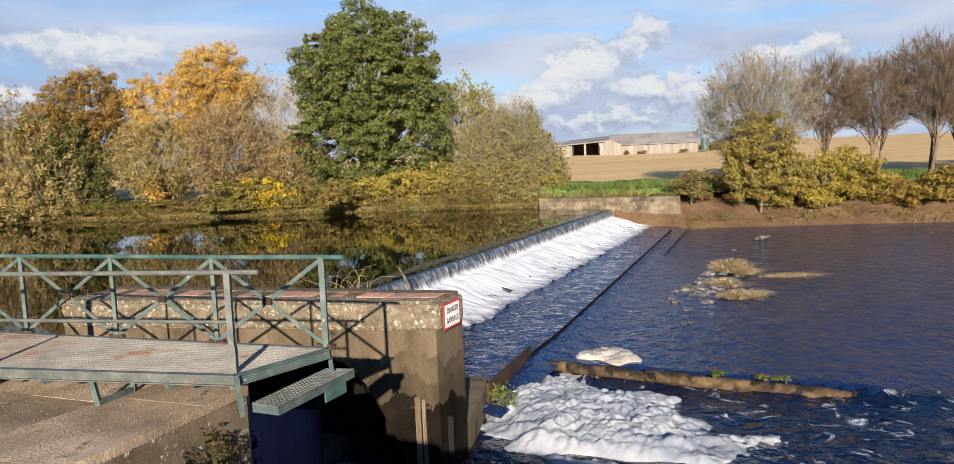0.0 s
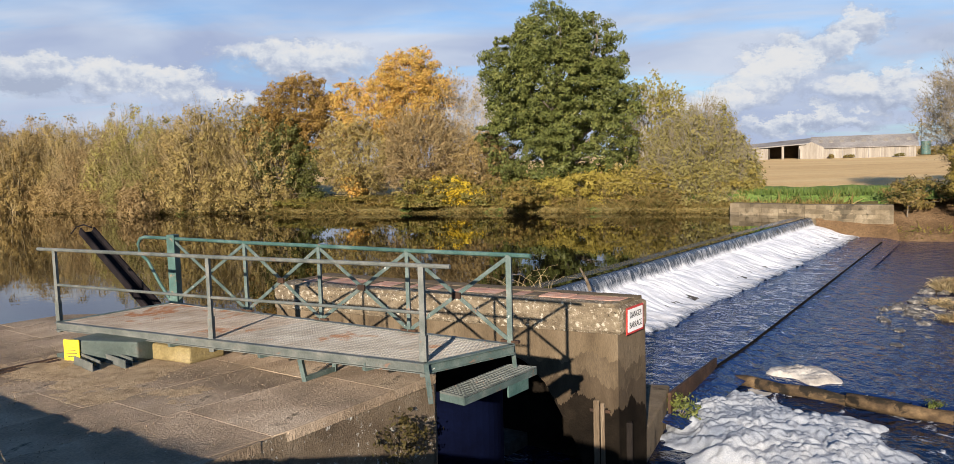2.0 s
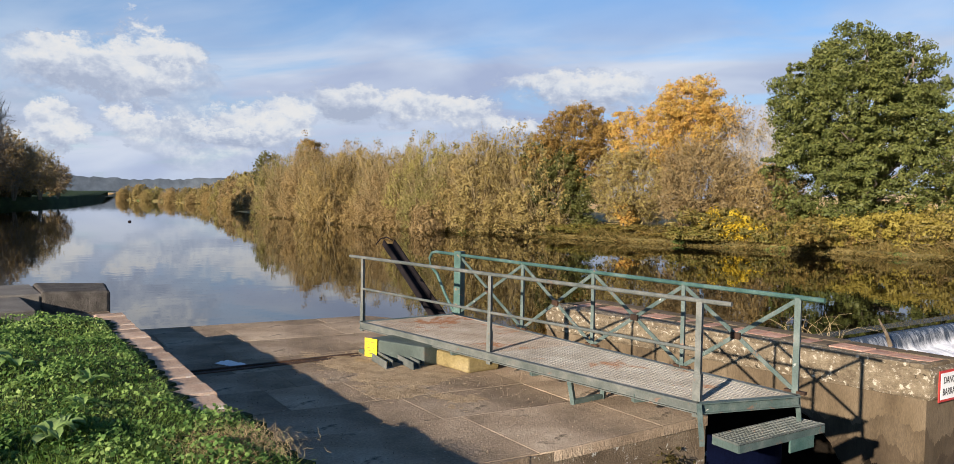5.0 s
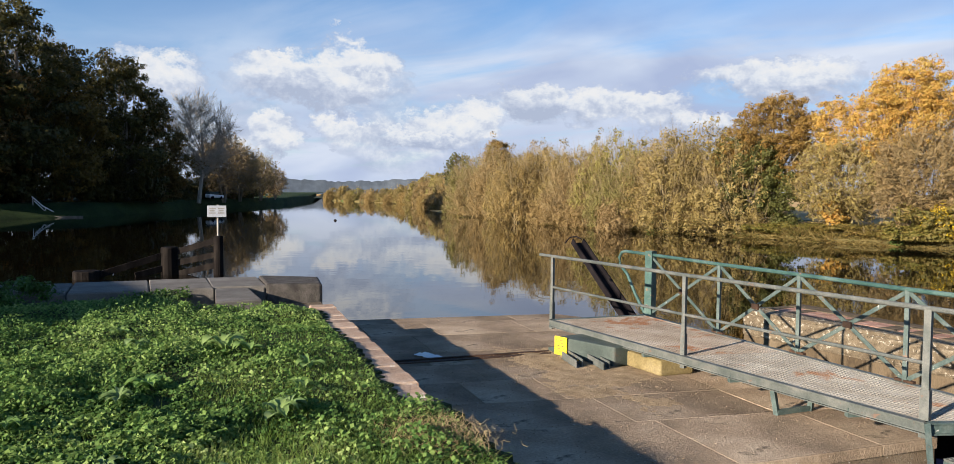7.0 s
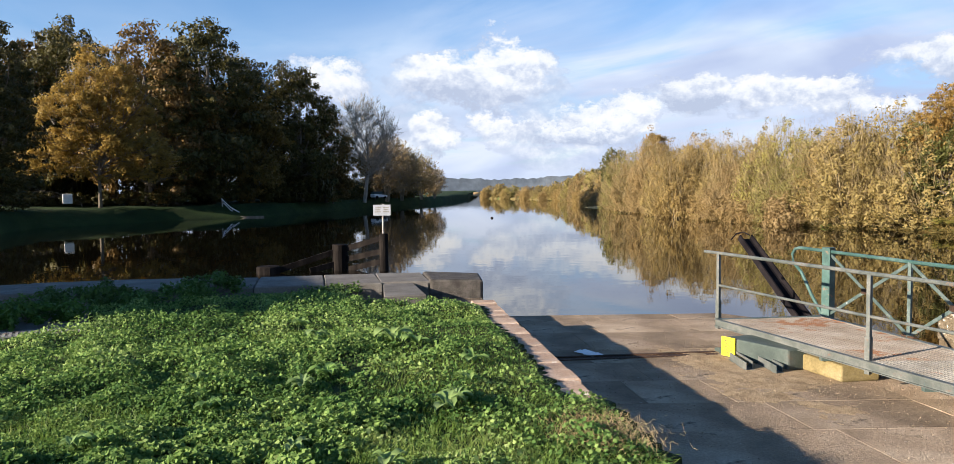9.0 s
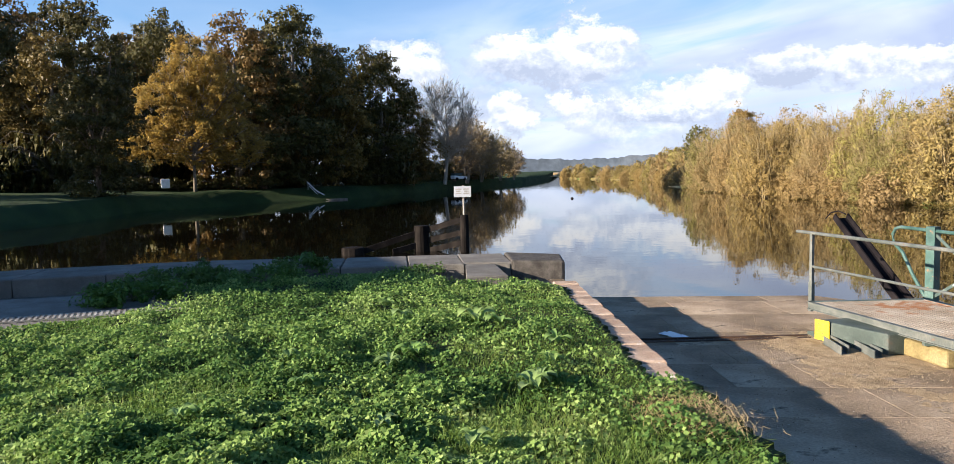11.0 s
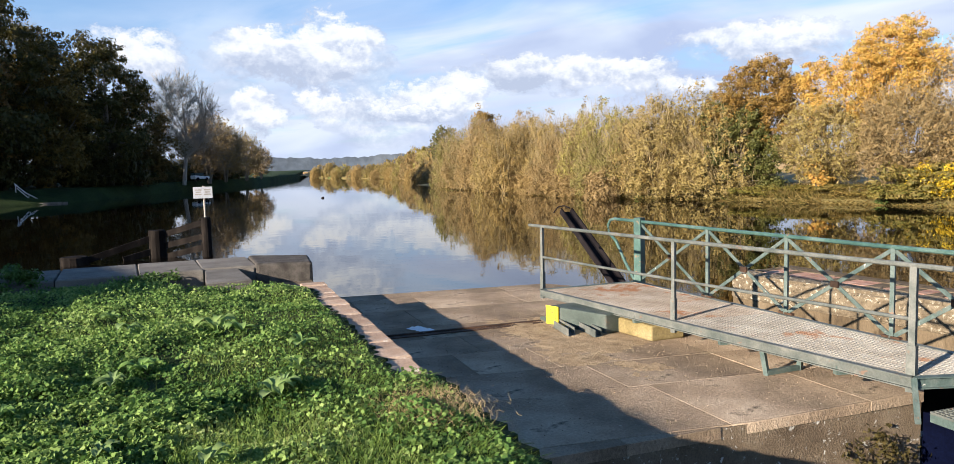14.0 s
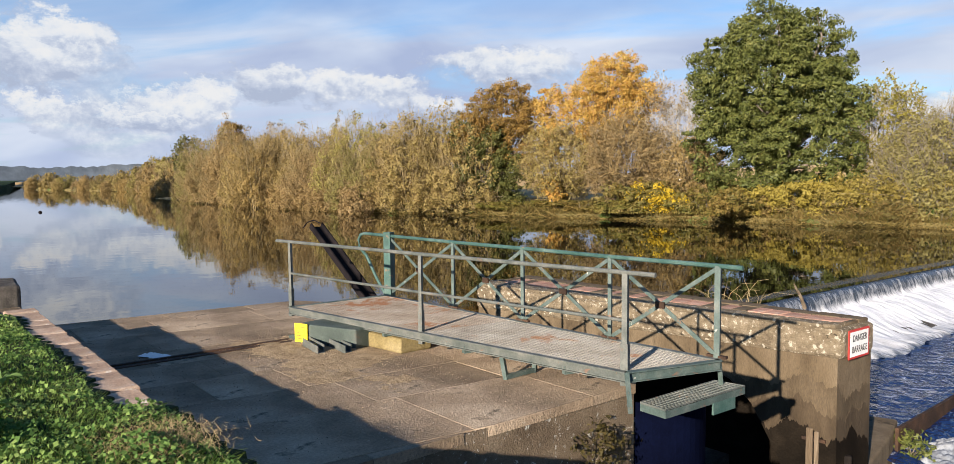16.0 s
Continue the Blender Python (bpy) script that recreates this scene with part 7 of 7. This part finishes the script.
def on_lawn(x, y, slack=0.0):
    """Inside the turf, short of kerb, coping and path."""
    d = (x - CURB_A.x) * side.x + (y - CURB_A.y) * side.y
    along = (x - CURB_A.x) * run.x + (y - CURB_A.y) * run.y
    keep = (d < np.where(along > 6.9, -0.02, -0.33) + slack) & (x > -12.4 + (y - 4.5) * 0.12) & (x < 3)
    keep &= ~((y > 4.3 + (x + 10.85) * 1.2) & (y > 4.1)) & ~((x < -10.9) & (y > 4.2))
    return keep & ~((y < 0.42) & (x < -10.2 - (y + 1.3) * 0.22))


rng = np.random.RandomState(77)


def scatter(count, near, far):
    """Points over the lawn in front of where one stands, closer together nearby."""
    a = np.radians(rng.uniform(28, 112, count))
    r = near * (far / near) ** np.power(rng.uniform(0, 1, count), 0.85)
    x, y = -np.sin(a) * r, np.cos(a) * r
    k = on_lawn(x, y)
    return x[k], y[k]


me = sheet(np.linspace(-12.6, -1.0, 130), np.linspace(-7.0, 6.2, 150), lambda x, y: np.where(on_lawn(x, y, 0.12), lawn_height(x, y), -0.6), M["soil"], "turf")
setting("ground_turf", me, M["soil"], "uneven mossy turf", "lawn")

x, y = scatter(520000, 2.2, 13.5)
patch = lumps(x, y, 1.1, 43) + 0.6 * lumps(x, y, 0.45, 44)
tuft = lumps(x, y, 0.24, 45) + 0.6 * lumps(y, x, 0.11, 46)
mown = ((x - CURB_A.x) * side.x + (y - CURB_A.y) * side.y > -1.5 + 0.8 * lumps(x, y, 0.5, 47)) & ((x - CURB_A.x) * run.x + (y - CURB_A.y) * run.y > 3.6)
k = (patch > -1.3) & (~mown | (rng.uniform(0, 1, len(x)) < 0.22)) & (tuft > -0.75 + 0.4 * rng.uniform(-1, 1, len(x)))
x, y, patch, tuft = x[k], y[k], patch[k], tuft[k]
h = np.clip(0.07 + 0.10 * (patch + 0.35), 0.03, 0.18) * rng.uniform(0.2, 1.1, len(x)) * np.clip(0.75 + 0.65 * tuft, 0.15, 1.7)
over = np.where((x - CURB_A.x) * run.x + (y - CURB_A.y) * run.y > 6.9, 0.0, -0.33)
h = np.minimum(h, 0.02 + 0.30 * np.maximum(0, over - (x - CURB_A.x) * side.x - (y - CURB_A.y) * side.y))
clover = leaves(np.stack([x, y, lawn_height(x, y) + h], -1), 0.033, rng, GREEN, "clover", 1.3, 1.05)
tagged(new("clover", clover), "thick carpet of green clover leaves in the lawn", "clover", "", "stuff")

x, y = scatter(150000, 2.2, 13.0)
patch = lumps(x, y, 1.1, 43) + 0.6 * lumps(x, y, 0.45, 44)
d = (x - CURB_A.x) * side.x + (y - CURB_A.y) * side.y
along = (x - CURB_A.x) * run.x + (y - CURB_A.y) * run.y
k = (patch < -0.45) | (d > -0.9) | ((along > 3.6) & (d > -1.9)) | (rng.uniform(0, 1, len(x)) < 0.15)
x, y, d = x[k], y[k], d[k]
n = len(x)
base = np.stack([x, y, lawn_height(x, y) - 0.01], -1)
tall = np.where(d > -0.5, 0.06, 0.085) * rng.uniform(0.5, 1.25, n)
vec = np.stack([rng.normal(0, 0.035, n), rng.normal(0, 0.035, n), tall], -1) + np.where(d > -0.6, 1, 0)[:, None] * np.array([side.x, side.y, 0]) * rng.uniform(0, 0.06, (n, 1))
vec += np.where(d > -0.14, 1, 0)[:, None] * np.array([side.x, side.y, -0.5]) * rng.uniform(0, 0.12, (n, 1))
tagged(new("grass", twigs(base, vec, 0.0034, rng, BLADE, "grass", True)), "green grass blades leaning over the kerb", "grass", "", "stuff")
n = 1500
a = rng.uniform(0, 6.28, n)
base = np.stack([-4.25 + rng.normal(0, 0.22, n), 3.28 + rng.normal(0, 0.16, n), np.full(n, LAWN + 0.02)], -1)
vec = np.stack([np.cos(a) * 0.045, np.sin(a) * 0.045, rng.uniform(0.0, 0.07, n)], -1)
tagged(new("dry_grass", twigs(base, vec, 0.0016, rng, M["twigtan"], "dry_grass")), "patch of dry brown grass by the kerb", "grass", "", "stuff")


def rosette(at, count, length, seed):
    """A dock plant: long blades arching out from one root."""
    r = np.random.RandomState(seed)
    s = Shape()
    for i in range(count):
        a = 6.28 * i / count + r.uniform(-0.4, 0.4)
        ln, up = length * r.uniform(0.5, 1.1), r.uniform(1.2, 2.6)
        out, across = Vector((math.cos(a), math.sin(a), 0)), Vector((-math.sin(a), math.cos(a), 0))
        mids = [out * ln * t + Vector((0, 0, ln * (up * t - 0.85 * up * t * t))) for t in (0, 0.3, 0.6, 0.85, 1.0)]
        ws = [0.05, 0.22, 0.30, 0.24, 0.05]
        vs = []
        for m_, w_ in zip(mids, ws):
            vs += [m_ - across * w_ * ln * 0.9 + Vector((0, 0, 0.02)), m_, m_ + across * w_ * ln * 0.9 + Vector((0, 0, 0.02))]
        s.add(vs, [q for j in range(4) for q in ((3 * j, 3 * j + 1, 3 * j + 4, 3 * j + 3), (3 * j + 1, 3 * j + 2, 3 * j + 5, 3 * j + 4))])
    ob = new("dock_plant", s.mesh("dock_plant", DOCK, True))
    ob.location = at
    return tagged(ob, "broad leaved dock plant growing in the lawn", "plant", "dock plants")


for i, (px, py, k) in enumerate(((-7.8, 3.2, 0.34), (-7.5, 3.35, 0.24), (-5.3, 2.6, 0.28), (-5.45, 2.75, 0.22), (-6.5, 3.5, 0.22), (-6.7, 2.1, 0.24), (-6.4, 1.8, 0.20), (-7.0, 1.0, 0.20), (-5.6, 0.1, 0.18), (-4.3, 1.7, 0.20), (-5.9, 3.1, 0.20), (-8.6, 1.6, 0.20), (-9.2, 2.6, 0.20), (-8.3, 2.5, 0.22), (-4.9, 1.3, 0.17), (-6.1, 1.0, 0.18))):
    rosette((px, py, float(lawn_height(np.array(px), np.array(py))) + 0.06), 10, k * 0.68, 80 + i)

NETTLE = leaf_material("nettle leaf", [(0.035, 0.075, 0.016), (0.06, 0.12, 0.025), (0.10, 0.17, 0.045)], 0.35, 0.5)
for px, py, rx, ry, h, n in ((-13.3, 2.3, 0.45, 0.5, 0.30, 2400), (-12.9, 0.5, 0.8, 0.9, 0.26, 5600), (-11.6, -0.35, 0.55, 0.7, 0.26, 4600), (-12.1, 4.0, 0.25, 0.45, 0.12, 600), (-12.4, 1.5, 0.5, 0.7, 0.24, 1800)):
    leafy_tree("nettle_clump", (px, py, LAWN - 0.02), [(0, 0, h * 0.5, rx, ry, h * 0.6)], NETTLE, "clump of dark green nettles beside the coping", n, 0.055, 50, 0.10, 0.008, 0.4, seed=int(px * -10), limbs=24, group="nettle clumps")

# ---------------------------------------------------------------- pieces: paving, kerb, coping
def clipped(poly, fence):
    """The part of a convex polygon inside a convex counterclockwise fence."""
    for (ax, ay), (bx_, by_) in zip(fence, fence[1:] + fence[:1]):
        inside = lambda p: (bx_ - ax) * (p[1] - ay) - (by_ - ay) * (p[0] - ax) >= 0
        outp = []
        for p, q in zip(poly, poly[1:] + poly[:1]):
            if inside(p):
                outp.append(p)
            if inside(p) != inside(q):
                dx, dy = q[0] - p[0], q[1] - p[1]
                den = (bx_ - ax) * dy - (by_ - ay) * dx
                t = -((bx_ - ax) * (p[1] - ay) - (by_ - ay) * (p[0] - ax)) / den
                outp.append((p[0] + dx * t, p[1] + dy * t))
        poly = outp
        if len(poly) < 3:
            return []
    return poly


def area(poly):
    return 0.5 * sum(p[0] * q[1] - q[0] * p[1] for p, q in zip(poly, poly[1:] + poly[:1]))


def slab_piece(name, poly, top, thick, mat, parent, round_=0.012):
    """A flat stone with its upper edge worn off."""
    n = len(poly)
    c = Vector((sum(p[0] for p in poly) / n, sum(p[1] for p in poly) / n))
    worn = [Vector(p) + (c - Vector(p)).normalized() * round_ * 1.4 for p in poly]
    verts = [(*p, top - thick) for p in poly] + [(*p, top - round_) for p in poly] + [(*p, top) for p in worn]
    faces = [tuple(2 * n + i for i in range(n))]
    for r in (0, 1):
        faces += [(r * n + i, r * n + (i + 1) % n, (r + 1) * n + (i + 1) % n, (r + 1) * n + i) for i in range(n)]
    me = bpy.data.meshes.new(name)
    me.from_pydata([(x - c.x, y - c.y, z) for x, y, z in verts], [], faces)
    me.materials.append(mat)
    ob = new(name, me)
    ob.parent = parent
    ob.location = (c.x, c.y, 0)
    return ob


quay = thing("quay_paving", (-6, 7, 0), "worn stone paving of the quay", "paving", "", "structure")
quay.location = (0, 0, 0)
fence = [(-4.12, 4.25), (-2.60, 8.02), (-3.12, 9.75), (-9.0, 10.77), (-9.9, 10.57), (-11.8, 7.1), (-11.5, 6.47)]
e_run, e_side = Vector((0.474, 0.880)), Vector((0.930, -0.367))
rr = random.Random(21)
p0 = Vector((-13.4, 5.6))
v = -0.15
row = 0
while v < 10.5:
    depth = rr.choice((0.8, 0.95, 1.15, 1.3)) if v > 0.2 else 0.45
    u = rr.uniform(-0.6, 0)
    while u < 9.0:
        w = rr.uniform(0.9, 2.0)
        g_ = rr.uniform(0.003, 0.007)
        quad = [p0 + e_run * (u + g_) + e_side * (v + g_), p0 + e_run * (u + g_) + e_side * (v + depth - g_), p0 + e_run * (u + w - g_) + e_side * (v + depth - g_), p0 + e_run * (u + w - g_) + e_side * (v + g_)]
        quad = [tuple(q) for q in quad]
        if area(quad) < 0:
            quad = quad[::-1]
        quad = clipped(quad, fence)
        if quad and area(quad) > 0.03:
            slab_piece("paving_slab", quad, rr.uniform(-0.0015, 0.0015), 0.10, M["paving"], quay, 0.001)
        u += w
    v += depth
groove = setting("trim_groove", Shape().bar((-8.62, 5.62, 0.006), (-7.62, 7.98, 0.006), 0.05, 0.035).bar((-8.52, 5.58, 0.002), (-7.52, 7.94, 0.002), 0.10, 0.02), M["rust"], "rusty steel gate groove set in the paving", "groove")


def gravel_height(x, y):
    q = 1 - (((x + 6.5) * 0.93 - (y - 7.45) * 0.37) / 1.75) ** 2 - (((x + 6.5) * 0.37 + (y - 7.45) * 0.93) / 0.85) ** 2
    q = q + 0.7 * lumps(x, y, 0.5, 51) + 0.35 * lumps(x, y, 0.17, 52)
    return -0.010 + 0.022 * np.clip(q, -0.8, 1) + 0.009 * np.abs(lumps(x, y, 0.06, 53))


tagged(new("gravel_patch", sheet(np.linspace(-8.6, -4.3, 150), np.linspace(6.2, 8.9, 110), gravel_height, M["earth"], "gravel")), "dry earth and gravel lying on the paving", "gravel", "", "stuff")
rng = np.random.RandomState(61)
n = 9000
gx_ = np.concatenate([rng.normal(-6.5, 1.1, n // 2), rng.uniform(-11, -2.8, n // 2)])
gy_ = np.concatenate([rng.normal(7.5, 0.6, n // 2), rng.uniform(4.6, 10.4, n // 2)])
ok = (gx_ * side.x + gy_ * side.y > CURB_A.x * side.x + CURB_A.y * side.y + 0.08) & (gx_ < -2.75 - np.clip(8.02 - gy_, 0, 4) * 0.40) & (gy_ < 9.6 - (gx_ + 3.2) * 0.16) & (gx_ > -11.6 + (gy_ - 7.0) * 0.53)
at = np.stack([gx_[ok], gy_[ok], np.full(ok.sum(), 0.012)], -1)
tagged(new("grit", leaves(at, 0.011, rng, M["grit"], "grit", 0.4, 1.2)), "loose grit and dry leaf scraps on the paving", "grit", "", "stuff")
litter = thing("litter", (-8.47, 6.43, 0.0), "crumpled white plastic scrap on the paving", "litter")
part("scrap", sheet(np.linspace(-8.68, -8.28, 14), np.linspace(6.33, 6.55, 10), lambda x, y: 0.012 + 0.02 * np.abs(lumps(x, y, 0.07, 54)), M["white"], "scrap"), M["white"], litter)

kerb = thing("kerb", (0, 0, 0), "kerb of worn pink bricks along the quay", "kerb", "", "structure")
u = 1.25
while u < 7.1:
    w = rr.uniform(0.27, 0.46)
    wob = rr.uniform(-0.012, 0.012)
    quad = [tuple(CURB_A + run * (u + a) + side * b) for a, b in ((0.008, -0.35), (w - 0.008, -0.35), (w - 0.008, 0.015 + wob), (0.008, 0.015 + wob))]
    slab_piece("brick", quad, LAWN - 0.045 + rr.uniform(-0.012, 0.012), 0.12, M["redbrick"], kerb, 0.016)
    u += w

coping = thing("coping", (0, 0, 0), "pale granite coping along the lock wall", "coping", "", "structure")
edge = [(-13.25, 6.1), (-13.6, 5.3), (-13.95, 4.4), (-14.35, 3.3), (-14.85, 2.1), (-15.35, 0.9), (-15.7, -0.4), (-15.9, -1.8), (-16.0, -3.4), (-16.1, -5.2)]
for i in range(len(edge) - 1):
    (x0, y0), (x1, y1) = edge[i], edge[i + 1]
    inner = 1.45 if i else 1.35
    quad = [(x0, y0 - 0.01), (x0 + inner, y0 - 0.45), (x1 + inner, y1 - 0.43), (x1, y1 + 0.01)]
    if area(quad) < 0:
        quad = quad[::-1]
    slab_piece("coping_stone", quad, LAWN + 0.105 + rr.uniform(-0.01, 0.01), 0.34, M["coping"], coping, 0.02)
slab_piece("coping_stone", [(-12.95, 5.20), (-10.79, 4.34), (-10.60, 4.95), (-12.83, 5.62)][::1], LAWN + 0.085, 0.32, M["coping"], coping, 0.015)
quad = PATH[::-1] if area(PATH) < 0 else PATH
slab_piece("path_slab", quad, LAWN + 0.0, 0.24, M["coping"], coping, 0.01)
strip = thing("drain_grating", (-10.6, -0.5, LAWN), "pale plastic drain grating beside the path", "grating")
s = Shape()
for i in range(60):
    t = i / 59
    c = Vector((-10.95, -3.6)).lerp(Vector((-10.62, 0.30)), t)
    s.bar((c.x - 0.16, c.y, LAWN + 0.018), (c.x + 0.16, c.y, LAWN + 0.018), 0.030, 0.014)
for o in (-0.16, -0.055, 0.055, 0.16):
    s.bar((-10.95 + o, -3.6, LAWN + 0.016), (-10.62 + o, 0.30, LAWN + 0.016), 0.012, 0.02)
part("bars", s, M["galvanised"], strip)

boulder = thing("granite_block", (-12.3, 6.3, 0.3), "dark rough granite block at the end of the coping", "stone block")
part("block", Shape().prism([(-13.22, 6.12), (-12.55, 7.0), (-11.46, 6.46), (-11.85, 5.62)], 0.15, [0.77, 0.75, 0.73, 0.76]), M["stone"], boulder, bevel=0.05)
part("mortar", Shape().prism([(-13.30, 6.02), (-13.22, 6.12), (-11.88, 5.60), (-11.94, 5.5)], 0.2, 0.70), M["coping"], boulder, "pale mortar joint")

# pier top: edge stones with brick between
top = [o for o in bpy.data.objects if o.name == "pier_cap"][0]
for b0, b1, mat, nm in ((0.0, 0.30, "lichen", "edge_stone"), (0.31, 0.70, "pierbrick", "brick"), (0.71, 1.0, "pier", "edge_stone")):
    a = 0.0
    while a < 0.995:
        w = rr.uniform(0.07, 0.13) if mat != "pierbrick" else rr.uniform(0.03, 0.05)
        a1 = min(1.0, a + w)
        m_ = mat if mat != "pierbrick" or rr.random() < 0.6 else "pier"
        quad = [tuple(on_pier(s_, t_)) for s_, t_ in ((a + 0.001, b0 + 0.004), (a1 - 0.001, b0 + 0.004), (a1 - 0.001, b1 - 0.004), (a + 0.001, b1 - 0.004))]
        quad = [tuple(Vector(q) + (mid - Vector(q)).normalized() * 0.05) for q in quad]
        ob = slab_piece(nm, quad, rr.uniform(-0.008, 0.006), 0.07, M[m_], None, 0.015)
        ob.parent = top
        ob.matrix_parent_inverse = top.matrix_basis.inverted()
        a = a1

# abutment: coursed stones on its face
abut = [o for o in bpy.data.objects if o.name == "wall_abutment"][0]
face_pts = [(4.6, 55.2), (9.0, 52.35), (13.75, 50.55)]
for row in range(7):
    z0 = -0.72 - 0.30 * (row + 1)
    for (x0, y0), (x1, y1) in zip(face_pts, face_pts[1:]):
        p, q = Vector((x0, y0)), Vector((x1, y1))
        ln = (q - p).length
        d = (q - p) / ln
        nrm = Vector((d.y, -d.x))
        u = -0.3 * (row % 2)
        while u < ln:
            w = rr.uniform(0.45, 0.85)
            a, b = max(0.01, u + 0.012), min(ln - 0.01, u + w - 0.012)
            if b - a > 0.1:
                pr = rr.uniform(0.02, 0.05)
                c1, c2 = p + d * a, p + d * b
                sh = Shape().prism([tuple(c1 - nrm * 0.02), tuple(c2 - nrm * 0.02), tuple(c2 + nrm * pr), tuple(c1 + nrm * pr)], z0 + 0.012, z0 + 0.288)
                part("stone", sh, M["wallstone"], abut)
            u += w
